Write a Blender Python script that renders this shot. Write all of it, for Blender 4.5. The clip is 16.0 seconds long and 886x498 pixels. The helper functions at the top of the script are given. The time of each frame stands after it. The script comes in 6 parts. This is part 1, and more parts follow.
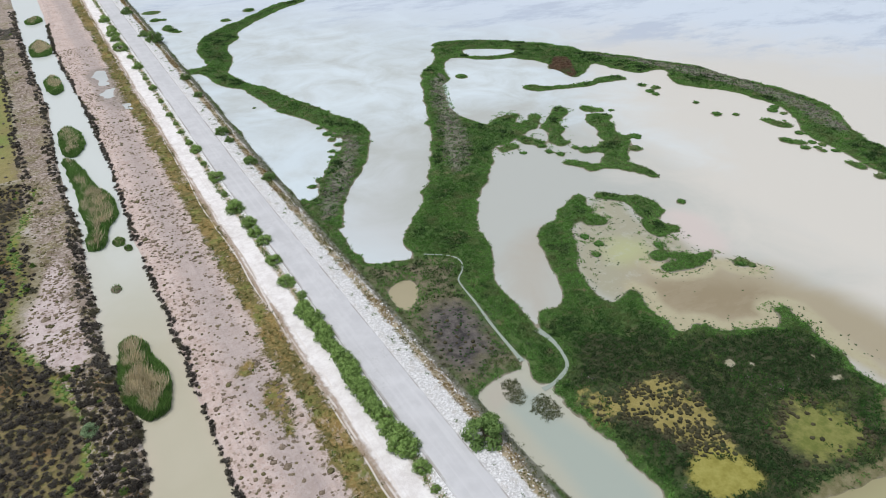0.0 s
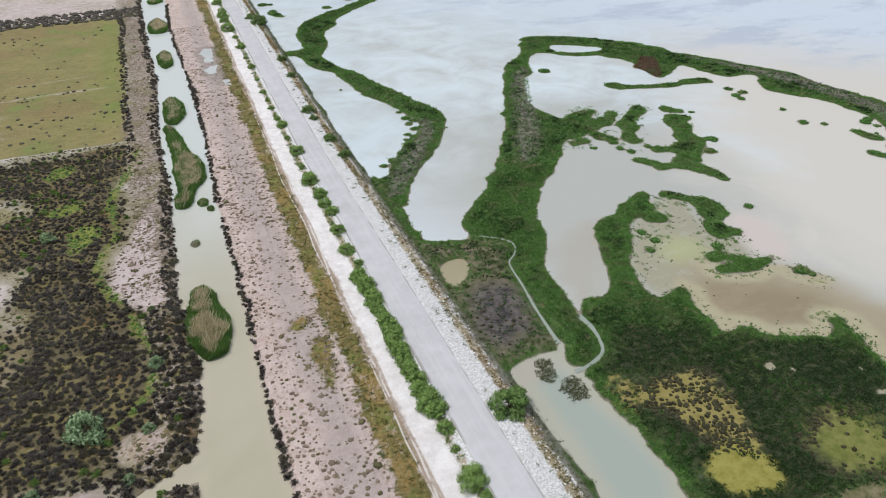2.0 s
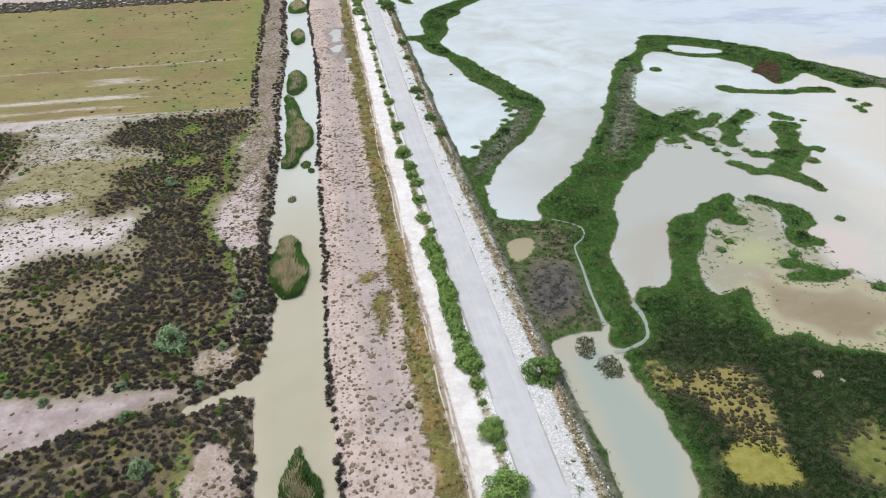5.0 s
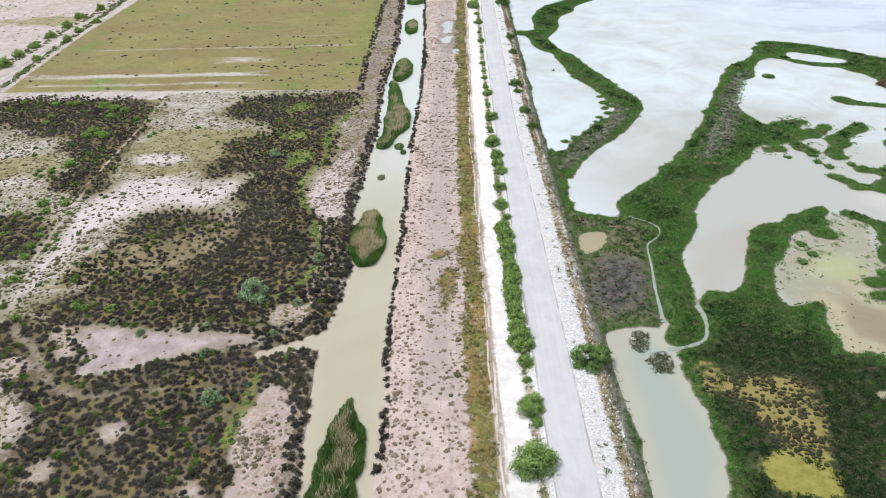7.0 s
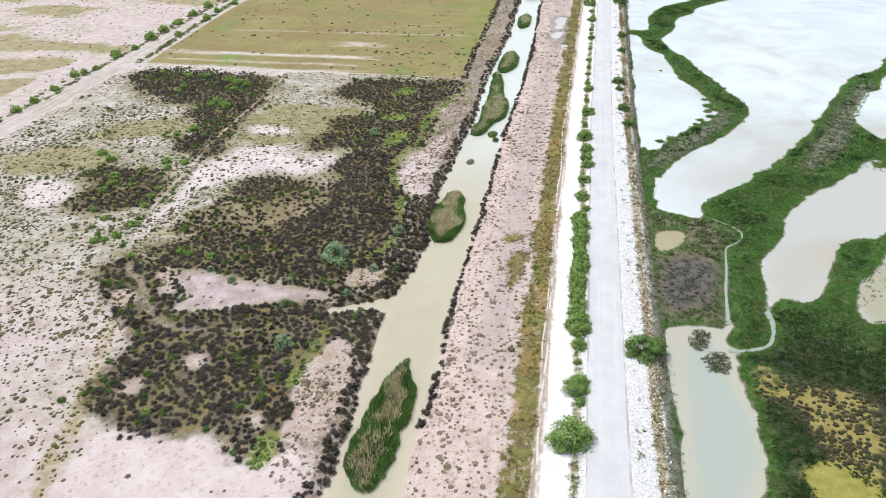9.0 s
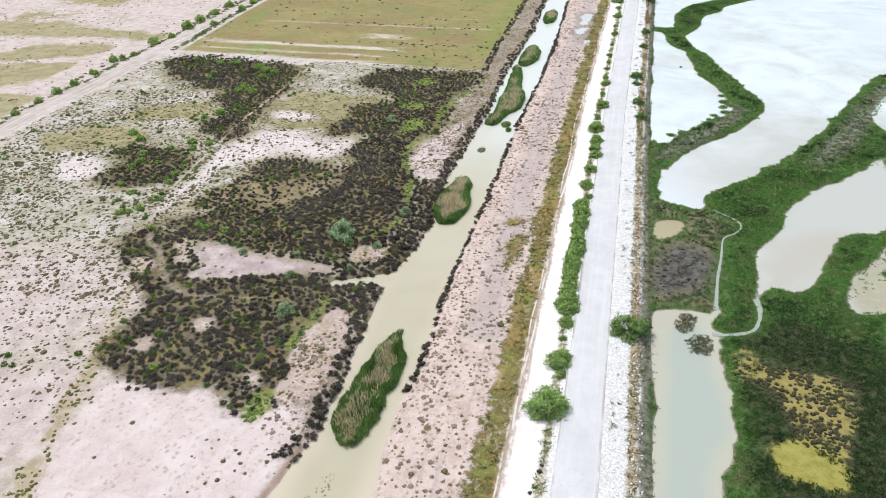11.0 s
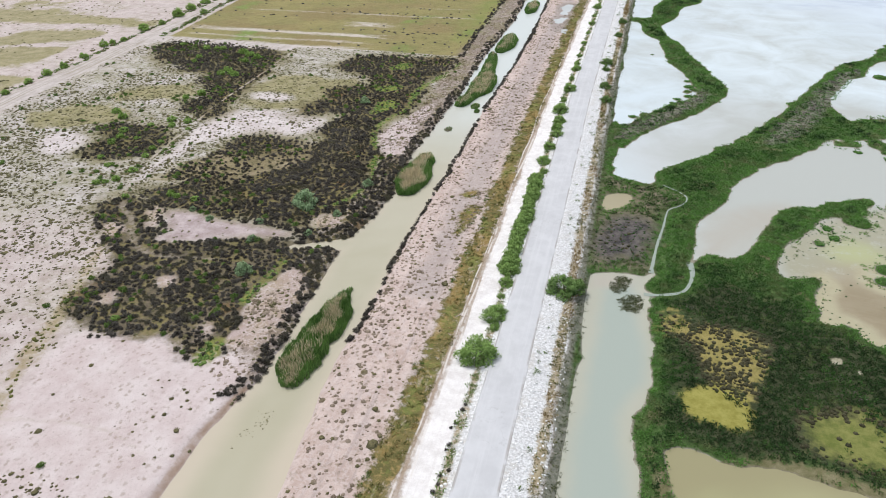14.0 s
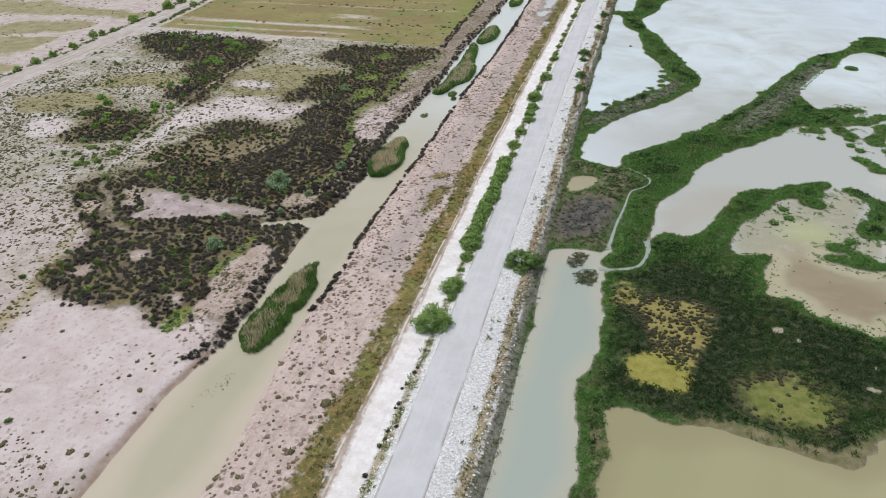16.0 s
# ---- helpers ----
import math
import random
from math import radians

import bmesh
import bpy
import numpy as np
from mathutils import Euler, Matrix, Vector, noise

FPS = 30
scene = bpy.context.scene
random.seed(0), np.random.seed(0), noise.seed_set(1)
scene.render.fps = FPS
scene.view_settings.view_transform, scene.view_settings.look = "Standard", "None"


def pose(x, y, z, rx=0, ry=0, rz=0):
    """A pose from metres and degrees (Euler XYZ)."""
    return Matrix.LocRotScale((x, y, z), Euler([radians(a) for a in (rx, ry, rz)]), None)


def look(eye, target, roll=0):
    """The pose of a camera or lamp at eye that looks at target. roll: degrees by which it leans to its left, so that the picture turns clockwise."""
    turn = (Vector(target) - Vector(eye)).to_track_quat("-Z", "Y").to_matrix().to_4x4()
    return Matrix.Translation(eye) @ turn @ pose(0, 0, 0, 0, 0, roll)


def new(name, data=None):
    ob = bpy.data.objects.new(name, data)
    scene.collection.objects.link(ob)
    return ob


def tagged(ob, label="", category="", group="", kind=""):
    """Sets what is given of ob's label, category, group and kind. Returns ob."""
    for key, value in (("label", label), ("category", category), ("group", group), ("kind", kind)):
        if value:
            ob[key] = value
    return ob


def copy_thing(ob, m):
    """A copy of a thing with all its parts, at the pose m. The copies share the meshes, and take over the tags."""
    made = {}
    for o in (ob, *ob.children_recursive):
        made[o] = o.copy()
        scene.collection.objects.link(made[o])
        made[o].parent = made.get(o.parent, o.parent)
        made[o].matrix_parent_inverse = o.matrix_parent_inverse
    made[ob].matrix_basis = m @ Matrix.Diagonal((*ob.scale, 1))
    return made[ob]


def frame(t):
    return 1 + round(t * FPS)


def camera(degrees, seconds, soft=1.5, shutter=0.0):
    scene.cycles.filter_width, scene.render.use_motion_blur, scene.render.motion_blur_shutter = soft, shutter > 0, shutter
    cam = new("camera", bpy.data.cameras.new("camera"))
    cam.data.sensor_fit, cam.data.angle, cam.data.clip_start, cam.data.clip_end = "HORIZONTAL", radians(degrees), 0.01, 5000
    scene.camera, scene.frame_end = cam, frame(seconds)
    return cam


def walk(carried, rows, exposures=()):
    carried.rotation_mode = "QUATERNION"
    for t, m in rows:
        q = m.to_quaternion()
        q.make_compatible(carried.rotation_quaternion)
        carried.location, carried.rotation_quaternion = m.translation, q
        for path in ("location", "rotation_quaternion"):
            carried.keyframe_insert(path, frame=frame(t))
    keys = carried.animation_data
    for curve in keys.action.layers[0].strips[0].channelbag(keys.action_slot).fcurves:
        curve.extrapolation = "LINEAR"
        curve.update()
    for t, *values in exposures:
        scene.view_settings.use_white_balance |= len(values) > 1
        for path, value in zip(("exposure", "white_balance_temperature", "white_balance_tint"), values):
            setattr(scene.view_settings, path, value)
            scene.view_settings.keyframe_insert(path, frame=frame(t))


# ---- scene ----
cam = camera(65.5, 16.0, 0.9)
METRES, EYE, TILT, LEAN, TURN = 64.33, 66.0, 0.0, 0.0, -30.5
ROWS = [
    (0.0, 0.0, 0.0, 0.0, -0.6, -32.67, 0.93),
    (0.5, 0.0215, -0.0212, -0.001, 1.44, -32.66, 0.91),
    (1.0, 0.0448, -0.0408, -0.0026, 3.75, -32.67, 0.87),
    (1.5, 0.0693, -0.0593, -0.0043, 6.02, -32.67, 0.84),
    (2.0, 0.0946, -0.0766, -0.0056, 8.18, -32.67, 0.8),
    (2.5, 0.1213, -0.0922, -0.0065, 10.16, -32.7, 0.8),
    (3.0, 0.1484, -0.1072, -0.0072, 11.5, -32.71, 0.8),
    (3.5, 0.176, -0.1209, -0.0073, 12.83, -32.74, 0.78),
    (4.0, 0.2026, -0.1349, -0.0079, 14.97, -32.74, 0.8),
    (6.5, 0.3504, -0.185, -0.0066, 27.98, -32.75, 1.12),
    (7.0, 0.3807, -0.1927, -0.0068, 30.48, -32.73, 1.18),
    (7.5, 0.4108, -0.1994, -0.0075, 33.02, -32.72, 1.23),
    (8.0, 0.4416, -0.205, -0.0086, 35.68, -32.69, 1.25),
    (8.5, 0.4721, -0.2093, -0.0099, 38.35, -32.67, 1.27),
    (9.0, 0.5031, -0.2125, -0.011, 40.98, -32.66, 1.3),
    (11.5, 0.6598, -0.2121, -0.0198, 44.66, -32.69, 1.26),
    (12.0, 0.6913, -0.2106, -0.0237, 44.87, -32.7, 1.23),
    (12.5, 0.7228, -0.2091, -0.028, 44.99, -32.7, 1.22),
    (13.0, 0.7542, -0.2072, -0.0334, 45.13, -32.68, 1.18),
    (13.5, 0.7857, -0.2051, -0.0394, 45.23, -32.67, 1.11),
    (14.0, 0.8169, -0.2028, -0.0448, 45.27, -32.67, 1.09),
    (14.5, 0.848, -0.2009, -0.05, 45.33, -32.68, 1.04),
    (15.0, 0.8794, -0.1983, -0.0551, 45.4, -32.67, 1.02),
    (15.5, 0.9108, -0.1962, -0.0608, 45.45, -32.66, 0.98),
    (16.0, 0.9417, -0.1931, -0.0662, 45.49, -32.66, 0.92),
]
EXPOSURES = [(0.0, 0.11), (1.5, 0.05), (3.5, 0.04), (4.2, 0.10), (6.5, 0.37), (8.0, 0.46), (9.0, 0.57), (12.0, 0.55), (13.0, 0.43), (14.5, 0.24), (16.0, 0.06)]
walk(cam, [(t, pose(0, 0, EYE, TILT, LEAN, TURN) @ pose(METRES * x, METRES * y, METRES * z, 90 + pitch, roll, yaw))
           for t, x, y, z, yaw, pitch, roll in ROWS], EXPOSURES)

# ---- daylight under a bright, thin overcast ----
SUN_HEIGHT, SUN_TURN = 60.0, 300.0
world = bpy.data.worlds.new("overcast_sky")
scene.world = world
world.use_nodes = True
wn, wl = world.node_tree.nodes, world.node_tree.links
wn.clear()
sky = wn.new("ShaderNodeTexSky")
sky.sky_type, sky.sun_disc = "NISHITA", False
sky.sun_elevation, sky.sun_rotation = radians(SUN_HEIGHT), radians(SUN_TURN)
sky.air_density, sky.dust_density = 1.2, 0.8
fade = wn.new("ShaderNodeHueSaturation")
fade.inputs["Saturation"].default_value = 0.35
# soft cloud cover over the whole sky
where = wn.new("ShaderNodeTexCoord")
flat = wn.new("ShaderNodeMapping")
flat.inputs["Scale"].default_value = (1.0, 1.0, 3.0)
clouds = wn.new("ShaderNodeTexNoise")
clouds.inputs["Scale"].default_value, clouds.inputs["Detail"].default_value = 2.6, 6.0
cover = wn.new("ShaderNodeMapRange")
cover.inputs["From Min"].default_value, cover.inputs["From Max"].default_value = 0.35, 0.7
veil = wn.new("ShaderNodeMix")
veil.data_type = "RGBA"
veil.inputs[7].default_value = (7.7, 8.4, 9.5, 1)
thin = wn.new("ShaderNodeMath")
thin.operation = "MULTIPLY_ADD"
thin.inputs[1].default_value, thin.inputs[2].default_value = 0.16, 0.66
back = wn.new("ShaderNodeBackground")
back.inputs["Strength"].default_value = 0.077
sky_out = wn.new("ShaderNodeOutputWorld")
wl.new(where.outputs["Generated"], flat.inputs["Vector"])
wl.new(flat.outputs["Vector"], clouds.inputs["Vector"])
wl.new(clouds.outputs["Fac"], cover.inputs["Value"])
wl.new(cover.outputs["Result"], thin.inputs[0])
wl.new(thin.outputs["Value"], veil.inputs[0])
wl.new(sky.outputs["Color"], fade.inputs["Color"])
wl.new(fade.outputs["Color"], veil.inputs[6])
wl.new(veil.outputs[2], back.inputs["Color"])
wl.new(back.outputs["Background"], sky_out.inputs["Surface"])

sun = new("sun", bpy.data.lights.new("sun", "SUN"))
sun.data.energy, sun.data.angle, sun.data.color = 2.25, radians(10), (1.0, 0.975, 0.96)
turn = radians(SUN_TURN)
high = radians(SUN_HEIGHT)
sun.matrix_world = look((0, 0, 300), (-math.sin(turn) * math.cos(high), -math.cos(turn) * math.cos(high), 300 - math.sin(high)))

# ---- materials ----
class Stuff:
    """One node material, written socket by socket."""

    def __init__(self, name, rough=0.9, spec=0.3):
        self.mat = bpy.data.materials.new(name)
        self.mat.use_nodes = True
        self.n, self.l = self.mat.node_tree.nodes, self.mat.node_tree.links
        self.bsdf = self.n["Principled BSDF"]
        self.bsdf.inputs["Roughness"].default_value = rough
        self.bsdf.inputs["Specular IOR Level"].default_value = spec
        self.co = self.n.new("ShaderNodeTexCoord").outputs["Object"]

    def plug(self, value, socket):
        if isinstance(value, bpy.types.NodeSocket):
            self.l.new(value, socket)
        elif isinstance(value, tuple) and len(value) == 3 and socket.type == "RGBA":
            socket.default_value = (*value, 1)
        else:
            socket.default_value = value

    def attr(self, name):
        a = self.n.new("ShaderNodeAttribute")
        a.attribute_name = name
        return a.outputs["Fac"]

    def stretch(self, sx, sy, sz=1.0, turned=0.0):
        m = self.n.new("ShaderNodeMapping")
        m.inputs["Scale"].default_value = (sx, sy, sz)
        m.inputs["Rotation"].default_value = (0, 0, radians(turned))
        self.l.new(self.co, m.inputs["Vector"])
        return m.outputs["Vector"]

    def noise(self, scale, detail=4.0, rough=0.6, at=None, warp=0.0):
        t = self.n.new("ShaderNodeTexNoise")
        t.inputs["Scale"].default_value, t.inputs["Detail"].default_value = scale, detail
        t.inputs["Roughness"].default_value, t.inputs["Distortion"].default_value = rough, warp
        self.l.new(at or self.co, t.inputs["Vector"])
        return t.outputs["Fac"]

    def cells(self, scale, at=None):
        t = self.n.new("ShaderNodeTexVoronoi")
        t.inputs["Scale"].default_value = scale
        self.l.new(at or self.co, t.inputs["Vector"])
        return t.outputs["Distance"]

    def step(self, v, lo, hi, a=0.0, b=1.0):
        m = self.n.new("ShaderNodeMapRange")
        m.interpolation_type = "SMOOTHSTEP"
        for key, x in (("From Min", lo), ("From Max", hi), ("To Min", a), ("To Max", b)):
            m.inputs[key].default_value = x
        self.plug(v, m.inputs["Value"])
        return m.outputs["Result"]

    def math(self, op, a, b=0.0, c=0.0):
        m = self.n.new("ShaderNodeMath")
        m.operation = op
        for i, x in enumerate((a, b, c)):
            self.plug(x, m.inputs[i])
        return m.outputs["Value"]

    def mix(self, fac, a, b):
        m = self.n.new("ShaderNodeMix")
        m.data_type = "RGBA"
        self.plug(fac, m.inputs[0])
        self.plug(a, m.inputs[6])
        self.plug(b, m.inputs[7])
        return m.outputs[2]

    def ridge(self, scale, wide, at=None, detail=2.0):
        """Thin winding lines: where a soft noise crosses its middle."""
        v = self.math("ABSOLUTE", self.math("SUBTRACT", self.noise(scale, detail, 0.55, at, 0.4), 0.5))
        return self.step(v, 0.0, wide, 1, 0)

    def rut(self, x, wide, sway=0.5, seed=0.0):
        """A wheel mark along the road, x metres east of the canal, that sways and breaks off here and there."""
        parts = self.n.new("ShaderNodeSeparateXYZ")
        self.l.new(self.co, parts.inputs[0])
        drift = self.math("MULTIPLY", self.math("MAXIMUM", self.math("SUBTRACT", parts.outputs[1], 130.0), 0.0), 0.017)
        shift = self.n.new("ShaderNodeMapping")
        shift.inputs["Scale"].default_value, shift.inputs["Location"].default_value = (0.0, 1.0, 0.0), (seed, 0, 0)
        self.l.new(self.co, shift.inputs["Vector"])
        off = self.math("SUBTRACT", self.math("SUBTRACT", parts.outputs[0], drift), x)
        off = self.math("MULTIPLY_ADD", self.math("SUBTRACT", self.noise(0.045, 2, 0.5, shift.outputs["Vector"]), 0.5), -4.0 * sway, off)
        line = self.step(self.math("ABSOLUTE", off), wide * 0.4, wide, 1, 0)
        return self.math("MULTIPLY", line, self.step(self.noise(0.16, 4, 0.65, shift.outputs["Vector"]), 0.42, 0.55))

    def colour(self, value):
        self.plug(value, self.bsdf.inputs["Base Color"])
        return self

    def bump(self, height, depth=0.1, strength=1.0):
        b = self.n.new("ShaderNodeBump")
        b.inputs["Distance"].default_value, b.inputs["Strength"].default_value = depth, strength
        self.l.new(height, b.inputs["Height"])
        self.l.new(b.outputs["Normal"], self.bsdf.inputs["Normal"])
        return self


def leaf_material(name, dark, light, dry=None):
    """Leaves: a tone for each plant, with its painted shade, a small change from leaf to leaf, light that passes
    through.
    """
    s = Stuff(name, 0.75, 0.2)
    tone = s.attr("tone")
    ruffle = s.noise(8.0, 4, 0.7)
    tone = s.math("ADD", tone, s.step(ruffle, 0.3, 0.7, -0.28, 0.28))
    c = s.mix(s.step(tone, 0.0, 1.0), dark, light)
    s.bump(s.noise(11.0, 3, 0.7), 0.12, 0.8)
    if dry:
        c = s.mix(s.step(s.noise(0.22, 3), 0.5, 0.68), c, dry)
    g = s.n.new("ShaderNodeNewGeometry").outputs["Random Per Island"]
    c = s.mix(s.step(g, 0.0, 1.0, 0.0, 0.55), c, s.mix(0.5, c, light))
    s.colour(c)
    # some light comes through the leaves
    thin = s.n.new("ShaderNodeBsdfTranslucent")
    s.l.new(c, thin.inputs["Color"])
    both = s.n.new("ShaderNodeMixShader")
    both.inputs[0].default_value = 0.22
    s.l.new(s.bsdf.outputs["BSDF"], both.inputs[1])
    s.l.new(thin.outputs["BSDF"], both.inputs[2])
    s.l.new(both.outputs["Shader"], s.n["Material Output"].inputs["Surface"])
    return s.mat


def make_ground():
    s = Stuff("ground_soil", 0.95, 0.15)
    fine, mid, wide = s.noise(2.6, 5, 0.7), s.noise(0.45, 5, 0.65), s.noise(0.06, 4)
    wob = s.math("SUBTRACT", s.noise(0.8, 6, 0.7), 0.5)
    broad = s.math("SUBTRACT", s.noise(0.12, 5, 0.65), 0.5)
    grain = s.step(s.noise(1.1, 7, 0.78), 0.42, 0.58, 0.25, 1.0)
    # pale, pinkish salt soil
    west_ = s.step(s.attr("grassy"), -10, 8)
    c = s.mix(s.step(mid, 0.3, 0.7), s.mix(west_, (0.43, 0.352, 0.325), (0.42, 0.375, 0.345)), s.mix(west_, (0.56, 0.49, 0.465), (0.57, 0.525, 0.50)))
    c = s.mix(s.math("MULTIPLY", s.math("MULTIPLY", grain, s.step(s.attr("grassy"), -12, 12, 0, 0.9)), s.step(s.noise(0.09, 6, 0.7, s.stretch(1, 1.6)), 0.36, 0.54)), c, s.mix(s.step(s.noise(0.3, 4), 0.4, 0.6), (0.188, 0.185, 0.09), (0.28, 0.262, 0.165)))
    c = s.mix(s.math("MULTIPLY", grain, s.step(wide, 0.46, 0.64, 0, 0.6)), c, s.mix(s.step(mid, 0.35, 0.65), (0.27, 0.255, 0.145), (0.40, 0.365, 0.29)))
    c = s.mix(s.step(fine, 0.52, 0.75, 0, 0.6), c, (0.31, 0.26, 0.23))

    def zone(c, name, a, b, scale=0.5, ragged=1.0, soft=0.5, patch=0.0, most=1.0):
        v = s.math("MULTIPLY_ADD", wob, 3.0 * ragged, s.attr(name))
        if patch:
            v = s.math("MULTIPLY_ADD", broad, patch, v)
        f = s.step(v, -soft, soft, 0, most)
        tone = s.mix(s.step(s.noise(scale, 5, 0.7), 0.32, 0.68), a, b)
        return s.mix(f, c, tone)

    c = zone(c, "field", (0.278, 0.238, 0.10), (0.208, 0.194, 0.076), 0.05, 0.6, 0.4)
    inside = s.step(s.attr("field"), -0.5, 0.5)
    c = s.mix(s.math("MULTIPLY", inside, s.step(s.noise(0.035, 5, 0.65, s.stretch(0.7, 1.4)), 0.45, 0.62, 0, 0.7)), c, (0.235, 0.175, 0.085))
    c = s.mix(s.math("MULTIPLY", inside, s.step(s.noise(0.05, 3), 0.58, 0.72, 0, 0.8)), c, (0.17, 0.25, 0.06))
    c = s.mix(s.math("MULTIPLY", inside, s.step(s.noise(0.9, 7, 0.78, s.stretch(0.5, 1.0)), 0.47, 0.63, 0, 0.55)), c, (0.155, 0.135, 0.055))
    c = s.mix(s.math("MULTIPLY", inside, s.step(s.noise(1.6, 7, 0.8), 0.52, 0.66, 0, 0.5)), c, (0.38, 0.32, 0.19))
    # bands of salt between the mown strips
    band = s.math("MULTIPLY_ADD", wob, 3.2, s.math("MULTIPLY_ADD", s.math("SUBTRACT", s.noise(0.5, 7, 0.78, s.stretch(0.14, 0.8)), 0.5), 7.0, s.attr("saltband")))
    c = s.mix(s.math("MULTIPLY", s.step(band, -0.9, 2.0, 0, 0.85), s.step(s.attr("field"), -2.5, -1.0)), c, s.mix(s.step(fine, 0.4, 0.6), (0.50, 0.43, 0.38), (0.64, 0.575, 0.545)))
    c = zone(c, "strip", (0.175, 0.135, 0.10), (0.29, 0.23, 0.19), 0.4, 1.2, 1.5, 4, 0.9)
    c = s.mix(s.math("MULTIPLY", s.step(s.attr("strip"), -0.5, 1), s.step(s.noise(0.16, 5, 0.65), 0.48, 0.6, 0, 0.75)), c, (0.185, 0.165, 0.075))
    c = zone(c, "olive", (0.205, 0.188, 0.072), (0.33, 0.29, 0.155), 0.3, 1.5, 1.5, 14, 0.85)
    c = zone(c, "salt", s.mix(west_, (0.51, 0.415, 0.40), (0.52, 0.452, 0.438)), s.mix(west_, (0.61, 0.535, 0.52), (0.628, 0.57, 0.556)), 0.25, 1.0, 1.5, 6)
    c = zone(c, "weedrow", (0.27, 0.205, 0.085), (0.36, 0.30, 0.17), 0.6, 2.0, 1.2, 3, 0.75)
    c = zone(c, "pink", (0.33, 0.26, 0.25), (0.50, 0.42, 0.415), 0.35, 0.9, 0.8, 2)
    edge_ = s.math("MULTIPLY_ADD", broad, 9.0, s.math("MULTIPLY_ADD", wob, 3.0, s.attr("dark")))
    c = s.mix(s.math("MULTIPLY", west_, s.step(edge_, -6, 0.5, 0, 0.75)), c, s.mix(s.step(fine, 0.4, 0.6), (0.155, 0.145, 0.062), (0.27, 0.225, 0.125)))
    c = zone(c, "half", (0.165, 0.135, 0.07), (0.27, 0.215, 0.13), 0.3, 1.5, 1.5, 6, 0.85)
    c = zone(c, "dark", (0.070, 0.060, 0.034), (0.150, 0.120, 0.068), 0.9, 1.8, 1.5, 4, 0.92)
    c = s.mix(s.math("MULTIPLY", s.step(s.attr("dark"), -1, 2), s.step(s.noise(1.7, 6, 0.75), 0.54, 0.68, 0, 0.55)), c, (0.215, 0.155, 0.11))
    c = s.mix(s.math("MULTIPLY", s.step(s.attr("dark"), -1, 2), s.step(s.noise(0.11, 5, 0.65), 0.56, 0.66, 0, 0.6)), c, (0.19, 0.105, 0.045))
    moss = s.math("MULTIPLY", s.step(s.attr("dark"), -1, 2), s.step(s.noise(0.28, 5, 0.65), 0.47, 0.60, 0, 0.75))
    c = s.mix(moss, c, s.mix(s.step(fine, 0.4, 0.6), (0.165, 0.155, 0.05), (0.25, 0.195, 0.09)))
    c = zone(c, "pale", (0.43, 0.345, 0.325), (0.55, 0.47, 0.455), 0.35, 1.2, 0.8, 1, 0.95)
    c = zone(c, "glade", (0.45, 0.355, 0.33), (0.36, 0.28, 0.19), 0.33, 1.5, 0.8, 2, 0.85)
    c = zone(c, "slough", (0.23, 0.195, 0.145), (0.34, 0.29, 0.24), 0.6, 0.9, 0.6, 0, 0.9)
    c = zone(c, "lush", (0.15, 0.19, 0.035), (0.235, 0.26, 0.062), 0.6, 1.0, 0.8, 3, 0.9)
    c = zone(c, "meadow", (0.15, 0.21, 0.048), (0.225, 0.245, 0.075), 0.3, 1.5, 4.0, 12, 0.6)
    c = zone(c, "flat", (0.45, 0.345, 0.30), (0.575, 0.465, 0.42), 0.3, 0.5, 0.8)
    c = zone(c, "soggy", (0.095, 0.085, 0.055), (0.19, 0.16, 0.105), 0.5, 1.8, 1.0, 4, 0.9)
    # small blotches of dead plants and crust
    spots = s.step(s.math("ADD", s.cells(1.15, s.stretch(1, 0.9)), s.math("MULTIPLY_ADD", s.math("SUBTRACT", s.noise(4.0, 5, 0.75), 0.5), 1.3, s.math("MULTIPLY", wob, 0.6))), 0.16, 0.36, 1, 0)
    spots = s.math("MULTIPLY", spots, s.step(s.noise(0.14, 4), 0.36, 0.58, 0.25, 0.9))
    open_ = s.math("MAXIMUM", s.step(s.attr("flat"), -0.3, 0.6), s.math("MAXIMUM", s.step(s.attr("strip"), -0.3, 0.6), s.step(s.attr("salt"), -0.5, 1.5, 0, 0.6)))
    c = s.mix(s.math("MULTIPLY", spots, open_), c, (0.28, 0.22, 0.165))
    # paler foot-wide trails that wind between the tufts
    worn = s.math("MAXIMUM", s.math("MAXIMUM", open_, s.step(s.attr("pale"), -0.5, 0.5)), s.step(s.attr("glade"), -0.5, 0.5))
    c = s.mix(s.math("MULTIPLY", worn, s.math("MULTIPLY", s.ridge(0.33, 0.035), s.step(s.noise(0.1, 3), 0.4, 0.55, 0, 0.4))), c, (0.60, 0.52, 0.50))
    c = s.mix(s.math("MULTIPLY", worn, s.math("MULTIPLY", s.ridge(0.8, 0.05, None, 3.0), 0.4)), c, (0.60, 0.52, 0.50))
    c = zone(c, "rutted", (0.33, 0.28, 0.262), (0.42, 0.365, 0.345), 0.8, 1.2, 1.5, 3, 0.65)
    ruts = s.noise(1.0, 4, 0.6, s.stretch(1.6, 0.05))
    c = s.mix(s.math("MULTIPLY", s.step(s.attr("flat"), -0.3, 1.5), s.step(ruts, 0.5, 0.7, 0, 0.45)), c, (0.35, 0.29, 0.275))
    # grit, dead stalks and crumbs of crust
    c = s.mix(s.step(s.noise(3.4, 7, 0.8), 0.54, 0.70, 0, 0.55), c, (0.20, 0.155, 0.115))
